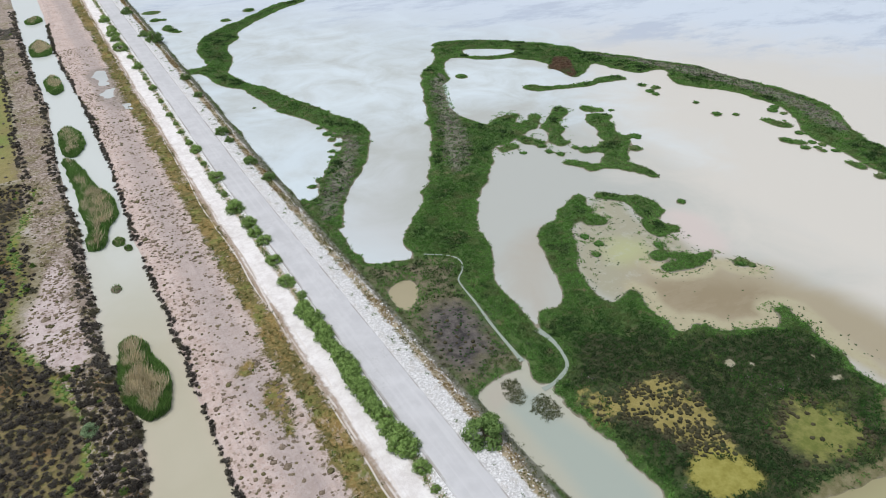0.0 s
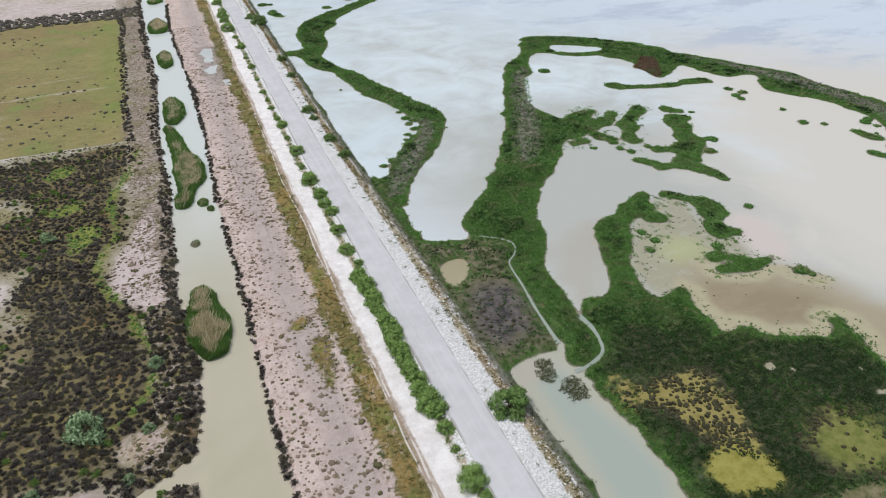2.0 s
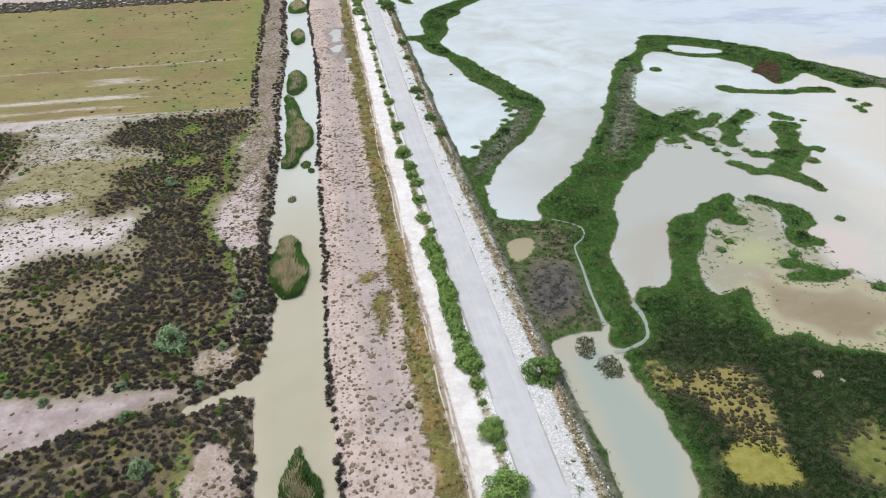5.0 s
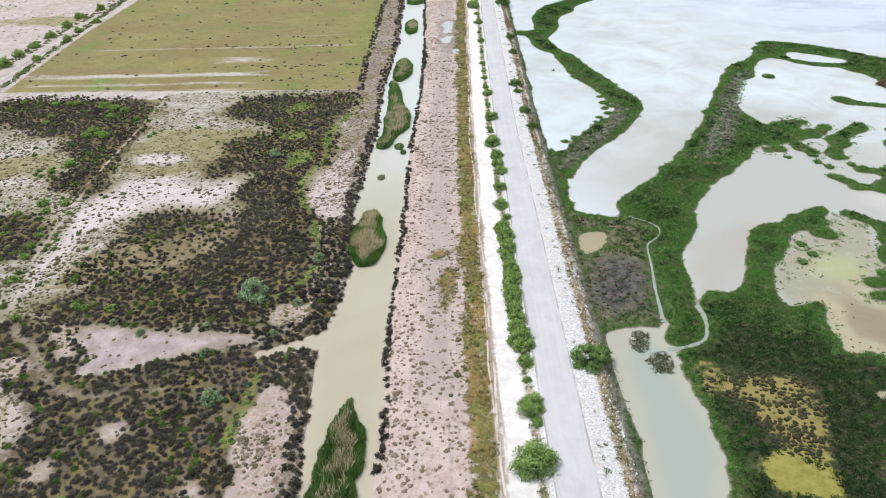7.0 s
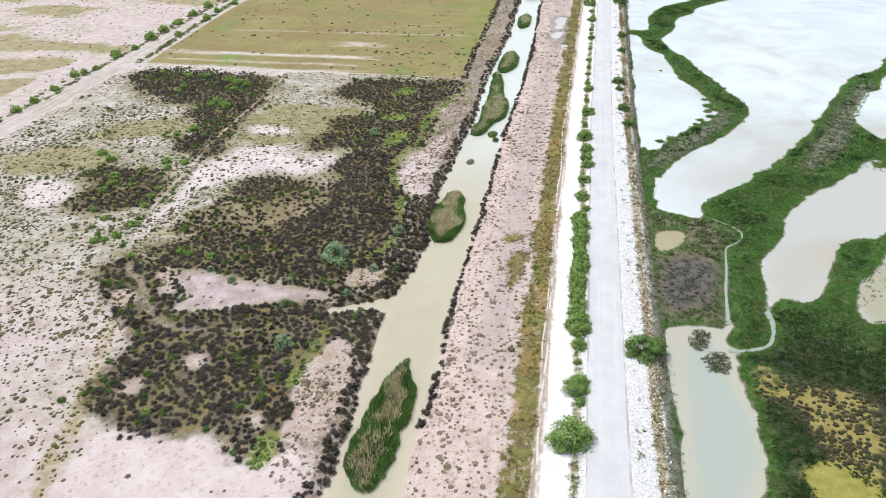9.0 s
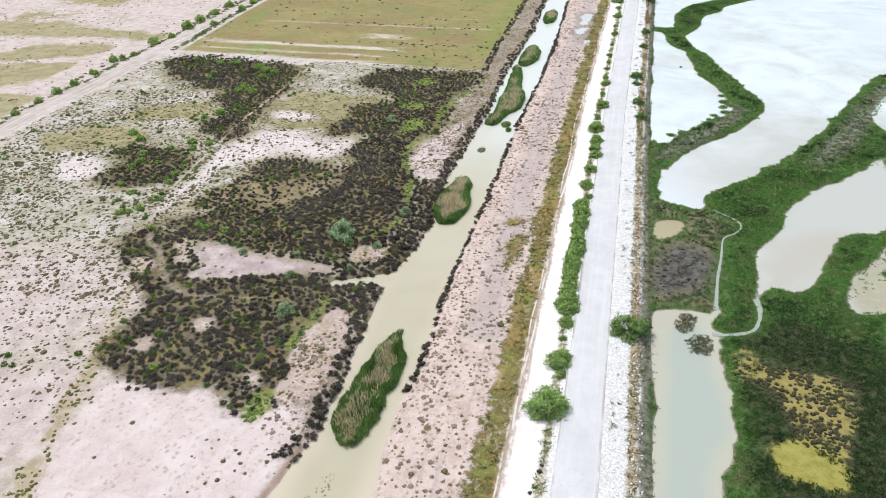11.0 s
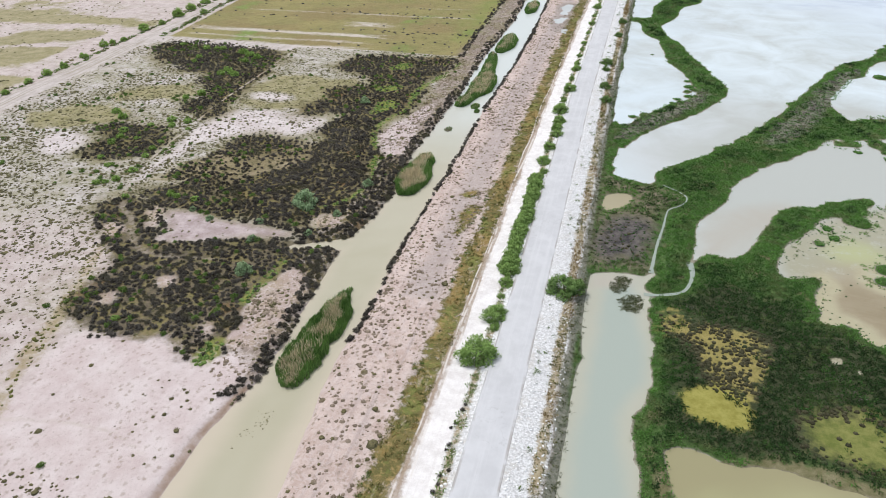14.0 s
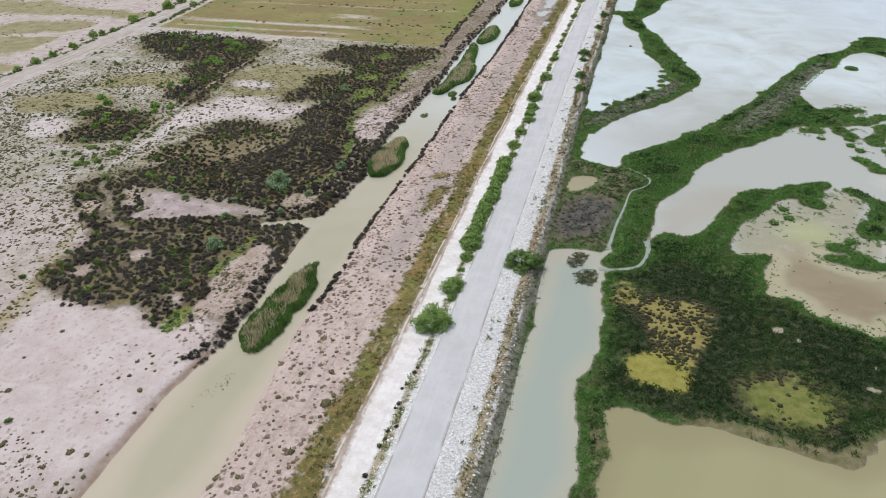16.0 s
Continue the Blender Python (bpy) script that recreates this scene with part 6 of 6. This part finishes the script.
shady = keep & ((q["land"] > 1.2) | (q["patchy"] > -0.5) | (q["burnt"] > 0)) & ((brown + 0.35 * inland + 0.45 * rng.uniform(-1, 1, len(tx)) > 0.58 - 0.56 * south) | (q["patchy"] > -0.5) | (q["burnt"] > 0) | (q["land"] < 0.05) | ((q["land"] < 0.5) & (rng.uniform(0, 1, len(tx)) < 0.08)))
rusty = keep & (q["red"] > 0)
worn_ = (q["land"] > 1.8) & (ty < 60) & (lumps(tx, ty, 5, 71) + 0.5 * lumps(tx, ty, 1.6, 72) > 0.5)
shady = shady & ~(worn_ & (rng.uniform(0, 1, len(tx)) < 0.5))
dry = keep & ~shady & (rng.uniform(0, 1, len(tx)) < np.where(worn_, 0.7, 1.0)) & (worn_ | (q["land"] > 0.1)) & (worn_ | (q["greyed"] + 1.6 * brown > -0.9)) & (rng.uniform(0, 1, len(tx)) < 0.42)
far = (tx > 90) | (ty > 110)
fresh = 0.30 * np.clip(1.9 - q["land"], -1, 1) + 0.22 * lumps(tx, ty, 9, 55) + 0.34 * lumps(tx, ty, 2.2, 56) + 0.22 * lumps(tx, ty, 1.0, 57) + np.where(tx > 47, 0.24 - south * np.where(q["land"] > 1.5, 0.66, 0.19), 0.24)
m = keep & ~shady & ~rusty & ~dry & ~far
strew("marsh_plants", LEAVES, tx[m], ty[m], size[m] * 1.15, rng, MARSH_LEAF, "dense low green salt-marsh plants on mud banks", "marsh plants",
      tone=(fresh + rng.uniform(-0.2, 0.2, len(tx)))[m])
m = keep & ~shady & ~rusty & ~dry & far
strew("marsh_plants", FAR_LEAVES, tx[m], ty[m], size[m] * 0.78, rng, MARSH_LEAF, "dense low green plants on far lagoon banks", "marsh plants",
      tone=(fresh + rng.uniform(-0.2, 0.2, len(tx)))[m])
tufted = (q["patchy"] > -1.0) | (q["burnt"] > 0) | (q["land"] < 0.05) | (q["lime"] > -1.5)
m = shady & ~rusty & tufted
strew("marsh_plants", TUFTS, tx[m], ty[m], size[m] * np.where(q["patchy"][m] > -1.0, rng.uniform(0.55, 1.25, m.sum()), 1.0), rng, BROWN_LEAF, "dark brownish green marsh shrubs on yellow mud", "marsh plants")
m = shady & ~rusty & ~tufted
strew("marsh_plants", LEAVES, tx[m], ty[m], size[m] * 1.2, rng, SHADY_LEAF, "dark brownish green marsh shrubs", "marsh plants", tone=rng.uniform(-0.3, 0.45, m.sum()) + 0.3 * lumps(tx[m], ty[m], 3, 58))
m = rusty
strew("marsh_plants", TUFTS, tx[m], ty[m], size[m] * 0.9, rng, RED_LEAF, "dark reddish brown marsh plants on a low rise", "marsh plants")
m = dry
strew("marsh_plants", FAR_LEAVES, tx[m], ty[m], size[m] * 0.85, rng, GREY_LEAF, "dry grey plants along the crest of the bank", "marsh plants")

# clumps on the islets
spots = np.array([(ix + ir * 0.75 * math.sqrt(u) * math.cos(w), iy + ir * 0.75 * math.sqrt(u) * math.sin(w), 0.30 + 0.22 * ir)
                  for ix, iy, ir in ISLETS + ISLETS_FAR for u, w in rng.uniform(0, 1, (int(4 + 8 * ir), 2)) * np.array([1, 6.28])])
strew("marsh_plants", TUFTS, spots[:, 0], spots[:, 1], spots[:, 2], rng, MARSH_LEAF, "rounded dark green clumps on small lagoon islets", "marsh plants", tone=np.full(len(spots), -0.2))

# specks of plants on the drying sand
tx, ty = candidates(rng, 37, 100, 28, 95, 0.42)
q = plan(tx, ty)
shore = np.maximum(q["sand"], q["inner"])
p = np.where((q["land"] < 0) & (shore > -2.5), 0.28 * np.exp(-np.maximum(-q["land"] - 0.2, 0) / 1.3) + 0.07 * (lumps(tx, ty, 5, 54) > 0.35) * (q["sand"] < 3), 0)
p = np.where((q["burnt"] > 0) & (q["land"] > 0), 0.2, p)
p = np.where((q["land"] > 0) & (q["burnt"] < 0), 0, p)
m = rng.uniform(0, 1, len(tx)) < p
strew("marsh_plants", SPECKS, tx[m], ty[m], rng.uniform(0.09, 0.26, m.sum()), rng, SHADY_LEAF, "tiny dark plants dotted over drying sand and mud", "marsh plants", 0.02)

# two beds of low plants where the creeks meet
tx, ty = candidates(rng, 38, 48, 44, 58, 0.26)
q = plan(tx, ty)
m = (q["land"] < 0.1) & (rng.uniform(0, 1, len(tx)) < np.clip(0.6 + 1.0 * q["tufts"], 0, 0.95))
strew("marsh_plants", LEAVES, tx[m], ty[m], rng.uniform(0.18, 0.32, m.sum()), rng, SEDGE_LEAF, "low olive plants in shallow water where creeks meet", "marsh plants", 0.06, tone=rng.uniform(-0.2, 0.2, m.sum()))

# ---- reed beds in the canal ----
def reed_bed(name, outline, label, rng, tall=2.3, density=120, lush=0.8):
    """lush: the share of green blades in the heart of the bed; the fringe is always green."""
    ring = smooth(outline)
    mid = ring.mean(0)
    bed = tagged(new(name), label, "reed bed", "reed beds in the canal")
    bed.location = (mid[0], mid[1], 0)
    # low mud base
    n = len(ring)
    ang = (ring - mid) * 0.96
    v = np.vstack([np.c_[ang, np.full(n, -0.5)], np.c_[ang * 0.93, np.full(n, 0.10)], [[0, 0, 0.2]]])
    f = np.array([[i, (i + 1) % n, n + (i + 1) % n] for i in range(n)] + [[i, n + (i + 1) % n, n + i] for i in range(n)] + [[n + i, n + (i + 1) % n, 2 * n] for i in range(n)])
    part("mud_base", mesh_of("mud_base", v, f, MUD, None, True), bed)
    lo, hi = ring.min(0), ring.max(0)
    count = int((hi - lo).prod() * density)
    x, y = rng.uniform(lo[0], hi[0], count), rng.uniform(lo[1], hi[1], count)
    d = side(outline, x, y, 4.0) + 0.25 * lumps(x, y, 1.7, 64) + 0.2 * lumps(x, y, 0.7, 65)
    ok = d > -0.15
    x, y, d = x[ok], y[ok], d[ok]
    green = rng.uniform(0, 1, len(x)) < np.maximum(np.clip(1.9 - 1.15 * d + 0.9 * lumps(x, y, 1.6, 60) + 0.7 * lumps(x, y, 4, 61), 0, 1), np.clip(lush + 0.5 * lumps(x, y, 1.1, 66), 0.03, 1))
    for key, m, mat, h in (("green_reeds", green, REED_GREEN, 0.82), ("dry_reeds", ~green, REED_DRY, 1.0)):
        k = int(m.sum())
        if not k:
            continue
        hgt = 0.72 * tall * h * rng.uniform(0.55, 1.1, k) * np.clip(0.55 + d[m] / 1.2, 0.5, 1)
        a = rng.uniform(0, 2 * np.pi, k)
        lean = rng.normal(0.0, 0.17, (k, 2)) * hgt[:, None] + np.array([0.07, -0.10]) * hgt[:, None] * (1 + 2 * lumps(x[m], y[m], 2.0, 62))[:, None] * 0.8
        w = rng.uniform(0.02, 0.045, k)
        bx_, by_ = x[m] - mid[0], y[m] - mid[1]
        side_ = np.stack([np.cos(a), np.sin(a)], -1) * w[:, None]
        p0 = np.c_[bx_ - side_[:, 0], by_ - side_[:, 1], np.zeros(k)]
        p1 = np.c_[bx_ + side_[:, 0], by_ + side_[:, 1], np.zeros(k)]
        p2 = np.c_[bx_ + side_[:, 0] * 1.2 + lean[:, 0] * 0.5, by_ + side_[:, 1] * 1.2 + lean[:, 1] * 0.5, hgt * 0.65]
        p3 = np.c_[bx_ + lean[:, 0] - side_[:, 0] * 0.3, by_ + lean[:, 1] - side_[:, 1] * 0.3, hgt]
        v = np.stack([p0, p1, p2, p3], 1).reshape(-1, 3)
        # random tone per blade, plus painted shade at the foot and a lit tip
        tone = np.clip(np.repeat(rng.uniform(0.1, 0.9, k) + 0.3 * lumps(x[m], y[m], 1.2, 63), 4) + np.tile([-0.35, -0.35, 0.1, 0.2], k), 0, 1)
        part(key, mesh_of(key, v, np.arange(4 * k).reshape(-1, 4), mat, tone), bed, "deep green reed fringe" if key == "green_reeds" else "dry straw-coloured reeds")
    return bed


for outline, label, tall, lush in ((REED_E, "long reed bed with straw-coloured heart and green fringe", 2.2, 0.5), (REED_D, "oval reed bed with dry heart and green fringe", 2.4, 0.08),
                                   (REED_C, "winding reed bed leaning over the canal", 2.4, 0.55), (REED_B, "rounded green reed bed in the canal", 2.4, 0.75),
                                   (REED_B2, "oval reed bed with pale heart far up the canal", 2.3, 0.3), (REED_A, "broad straw-coloured reed bed far up the canal", 2.3, 0.1),
                                   (REED_A2, "low green reed bed at the canal's far bend", 2.0, 0.65)):
    reed_bed("reed_bed", outline, label, rng, tall, lush=lush)
for cx, cy, cr, thick in ((0.5, 107, 1.0, 26), (3.5, 122.5, 1.3, 110), (4.6, 119.3, 0.8, 110), (1.2, 42.0, 0.6, 90)):
    reed_bed("reed_bed", [(cx + cr * math.cos(k) * (1 + 0.2 * math.sin(3 * k)), cy + 1.5 * cr * math.sin(k)) for k in (0, 1, 2, 3, 4, 5)], "little tuft of green reeds standing in canal water", rng, 1.3, thick)

# ---- trees and large bushes ----
def tube(points, radii, sides=7):
    v, f = [], []
    pts = [Vector(p) for p in points]
    for i, p in enumerate(pts):
        d = (pts[min(i + 1, len(pts) - 1)] - pts[max(i - 1, 0)]).normalized()
        a = d.orthogonal().normalized()
        b = d.cross(a)
        for k in range(sides):
            w = 2 * math.pi * k / sides
            v.append(p + (a * math.cos(w) + b * math.sin(w)) * radii[i])
    for i in range(len(pts) - 1):
        for k in range(sides):
            f.append([i * sides + k, i * sides + (k + 1) % sides, (i + 1) * sides + (k + 1) % sides, (i + 1) * sides + k])
    return np.array([q[:] for q in v]), np.array(f)


def tree(name, label, category, group, seed, leaf_mat, tall=0.85, leaves=1500, leaf=0.065, low=0.12):
    """A bushy crown of radius 1 in many clumps on a short trunk with limbs; place and size come with the copies."""
    r = np.random.default_rng(seed)
    t = tagged(new(name), label, category, group)
    v, f = tube([(0, 0, -0.1), (0.02, 0.01, 0.15), (0.0, 0.03, 0.38 * tall)], [0.075, 0.06, 0.045])
    part("trunk", mesh_of("trunk", v, f, BARK, None, True), t)
    blobs = []
    for k in range(24):
        a = 2 * math.pi * (k * 0.618 + r.uniform(-0.1, 0.1))
        h = r.uniform(low, 1.0)
        out = math.sqrt(max(0.05, 1 - (h * 0.95) ** 2)) * r.uniform(0.4, 0.9)
        blobs.append((math.cos(a) * out, math.sin(a) * out, h * tall * 1.05, r.uniform(0.16, 0.36)))
    for k in range(9):
        a = 2 * math.pi * (k / 9 + r.uniform(-0.04, 0.04))
        out = r.uniform(0.5, 0.8)
        blobs.append((math.cos(a) * out, math.sin(a) * out, r.uniform(0.1, 0.2) * tall, r.uniform(0.2, 0.32)))
    for k in range(5):
        b = blobs[k * 3]
        v, f = tube([(0, 0.02, 0.18 * tall), (b[0] * 0.5, b[1] * 0.5, b[2] * 0.5 + 0.1), (b[0] * 0.95, b[1] * 0.95, b[2])], [0.04, 0.028, 0.01], 6)
        part("limb", mesh_of("limb", v, f, BARK, None, True), t)
    V, T = [], []
    share = np.array([b[3] ** 2 for b in blobs])
    share = share / share.sum()
    for b, s in zip(blobs, share):
        k = int(leaves * s)
        n = r.normal(size=(k, 3))
        n /= np.linalg.norm(n, axis=1)[:, None]
        n[:, 2] = np.where(n[:, 2] < -0.3, -n[:, 2], n[:, 2])
        depth = r.uniform(0.35, 1.3, k) ** 0.7
        c = n * depth[:, None] * b[3] * np.array([1, 1, 0.85]) + np.array(b[:3])
        ac = np.cross(n, r.normal(size=(k, 3)))
        ac /= np.linalg.norm(ac, axis=1)[:, None] + 1e-9
        up = np.cross(ac, n) * 0.8 + n * r.uniform(-0.8, 0.8, (k, 1)) + np.array([0, 0, 0.3])
        z = (leaf * r.uniform(0.6, 1.35, k))[:, None]
        V.append(np.stack([c - ac * z * 0.6 - up * z * 0.6, c + ac * z * 0.6 - up * z * 0.5, c + ac * z * 0.35 + up * z, c - ac * z * 0.45 + up * z * 0.8], 1).reshape(-1, 3))
        # painted light: leaves facing up, outward or high in the crown get lighter tones
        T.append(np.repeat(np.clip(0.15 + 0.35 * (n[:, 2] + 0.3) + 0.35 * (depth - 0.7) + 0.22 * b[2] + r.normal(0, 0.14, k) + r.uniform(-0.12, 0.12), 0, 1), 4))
    V = np.vstack(V)
    V[:, 2] = np.maximum(V[:, 2], 0.01)
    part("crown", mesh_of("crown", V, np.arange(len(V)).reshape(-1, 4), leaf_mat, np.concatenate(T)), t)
    return t


def stand(x, y, r, rng, tall=1.0):
    z = float(ground_at(np.array([x]), np.array([y]))[0]) - 0.05
    r *= 1.12
    return Matrix.LocRotScale((x, y, z), Euler((0, 0, rng.uniform(0, 6.28))), (r, r * rng.uniform(0.9, 1.1), r * tall))


def plant(kinds, spots, rng, tall=1.0, grow=1.0):
    """Copies for all spots but the first few, which the trees themselves take."""
    poses = [stand(x, y, r * grow, rng, tall * rng.uniform(0.9, 1.1)) for x, y, r in spots]
    for k, m in enumerate(poses[len(kinds):]):
        copy_thing(kinds[k % len(kinds)], m)
    for kind, m in zip(kinds, poses):
        kind.matrix_basis = m


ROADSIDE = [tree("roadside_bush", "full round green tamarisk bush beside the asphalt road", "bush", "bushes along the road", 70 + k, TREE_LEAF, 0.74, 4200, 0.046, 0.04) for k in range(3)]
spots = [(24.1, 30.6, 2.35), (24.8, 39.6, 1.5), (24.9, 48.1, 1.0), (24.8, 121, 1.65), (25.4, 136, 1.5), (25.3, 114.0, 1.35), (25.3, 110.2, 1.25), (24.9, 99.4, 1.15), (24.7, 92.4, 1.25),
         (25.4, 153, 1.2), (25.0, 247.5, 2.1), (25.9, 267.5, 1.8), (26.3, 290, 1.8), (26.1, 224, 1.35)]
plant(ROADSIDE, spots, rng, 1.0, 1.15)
SMALL = [tree("roadside_bush", "low green bush in the hedge beside the asphalt", "bush", "bushes along the road", 75 + k, TREE_LEAF, 0.8, 1500, 0.075, 0.04) for k in range(4)]
spots = [(25.2, 37.0, 0.62), (24.7, 44.7, 0.5), (25.6, 106.3, 1.1), (24.8, 128.4, 0.55), (25.1, 158, 0.75), (25.0, 166, 0.65), (25.2, 179, 0.75), (25.9, 202, 1.0), (26.2, 274, 1.3), (25.3, 260, 1.3),
         (25.4, 87.5, 0.7), (25.2, 172, 0.55), (25.5, 190, 0.6), (25.8, 212, 0.7), (26.0, 236, 0.8), (25.0, 145, 0.6)]
y = 51.2
while y < 85:
    spots.append((24.5 + rng.uniform(-0.35, 0.35), y, rng.uniform(0.75, 1.25)))
    y += rng.uniform(0.7, 1.2)
plant(SMALL, spots, rng, 1.0, 1.2)
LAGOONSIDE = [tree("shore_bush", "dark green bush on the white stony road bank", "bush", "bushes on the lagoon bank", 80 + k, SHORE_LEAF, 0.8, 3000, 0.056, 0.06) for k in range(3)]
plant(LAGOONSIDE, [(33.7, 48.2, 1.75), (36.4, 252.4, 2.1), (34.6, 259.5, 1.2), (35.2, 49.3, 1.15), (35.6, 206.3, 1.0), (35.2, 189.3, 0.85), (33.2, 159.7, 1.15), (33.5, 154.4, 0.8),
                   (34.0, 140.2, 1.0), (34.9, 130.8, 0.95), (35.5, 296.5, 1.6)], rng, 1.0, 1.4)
PALE = [tree("pale_shrub", "pale grey-green shrub rising above dark saltbush", "shrub", "pale shrubs in the scrub", 90 + k, PALE_LEAF, 0.7, 1700, 0.07, 0.05) for k in range(2)]
plant(PALE, [(-16.4, 65.2, 1.85), (-17.0, 42.3, 1.1), (-20.4, 51.5, 0.65), (-22, 57.4, 0.62), (-31.5, 56.2, 0.55), (-9.2, 62.8, 0.6), (-7.6, 75, 0.85), (-11.7, 55.5, 0.6), (-24, 118, 1.0), (-36.5, 58.7, 0.5)], rng, 1.2, 1.3)
LANE = [tree("lane_tree", "light green bushy tree beside a sandy lane", "tree", "trees along the dirt lane", 95 + k, LANE_LEAF, 0.9, 1500, 0.075, 0.08) for k in range(3)]
plant(LANE, [(-122, 187, 1.9), (-123, 197, 1.71), (-123, 207, 1.66), (-123, 219, 1.66), (-115, 214, 1.41), (-123, 168, 1.6), (-121.5, 176, 1.13), (-124.5, 148.5, 1.31), (-123, 137, 1.24), (-121.8, 127, 1.13),
             (-121.8, 120, 1.18), (-122, 155, 1.01), (-123.5, 151.5, 0.95), (-115.3, 193, 1.13), (-116.5, 226, 1.31), (-115, 238, 1.31), (-123.5, 232, 1.66), (-125, 246, 1.77), (-122, 258, 1.54),
             (-122, 113, 1.01), (-121.5, 104, 0.95)], rng, 1.0, 1.15)
GREEN_SPOTS = [(-69.2, 93.2, 0.5), (-63.9, 93.9, 0.55), (-61.4, 96.8, 0.6), (-59, 93, 0.38), (-44, 62.8, 0.5), (-42.5, 62.7, 0.42), (-38.4, 62.5, 0.5), (-52.3, 60.3, 0.42), (-29.5, 26.7, 0.4)]
BUSHY = [tree("green_bush", "fresh green bush among dark saltbush", "bush", "green bushes in the scrub", 98 + k, LANE_LEAF, 0.8, 800, 0.1, 0.05) for k in range(3)]
plant(BUSHY, [(-73.6, 89, 0.65), (-72.1, 85.6, 0.55), (-72, 82.3, 0.6), (-67.8, 85.7, 0.45), (-60.4, 80.9, 0.5), (-59.7, 77.5, 0.5), (-58, 70.6, 0.6), (-60.6, 84.7, 0.4), (-68.8, 74.6, 0.45), (-64.9, 71.8, 0.5), (-61.7, 63.9, 0.52), (-58.9, 66.4, 0.58), (-60.3, 64.8, 0.42),
             (-79, 96, 0.7), (-83, 99, 0.7), (-66, 97, 0.7), (-99, 153.9, 0.6), (-89.8, 152.7, 0.75), (-86.5, 153.2, 0.55), (-83.8, 152.4, 0.75), (-75.7, 150.2, 0.85), (-73.4, 149, 0.6), (-72, 148, 0.8), (-69, 146.4, 0.75), (-71.5, 143.2, 0.65), (-86.5, 142.9, 0.6), (-85.8, 139.1, 0.6), (-71.9, 133.8, 0.8), (-69.5, 131.6, 0.65), (-67.6, 130.6, 0.75), (-72.4, 130.9, 0.7), (-68.6, 114.7, 0.7), (-71.2, 111.2, 0.55)] + GREEN_SPOTS, rng, 1.0, 1.65)


# water weeds that break the canal's surface
tx, ty = np.concatenate([rng.normal(0.9, 0.6, 60), rng.normal(-0.4, 0.5, 25)]), np.concatenate([rng.normal(14.2, 0.9, 60), rng.normal(11.2, 0.6, 25)])
strew("water_weeds", MOUNDS, tx, ty, rng.uniform(0.06, 0.2, 85), rng, OLIVE_LEAF, "dark water weeds breaking the canal surface", "weeds", 0.03)

# dead dark shrubs at the edge of the white track
bare = [(24.0, 14.3), (24.2, 15.0), (23.8, 17.6), (24.1, 18.4), (24.6, 21.6), (24.5, 20.7), (24.3, 10.6), (24.4, 9.4), (24.1, 8.3), (25.1, 11.5), (24.0, 4.0)]
tx, ty = np.array(bare).T
strew("dead_shrub", BUSHES, tx, ty, rng.uniform(0.25, 0.45, len(tx)), rng, DARK_LEAF, "small dead dark shrubs beside the white track", "shrubs")
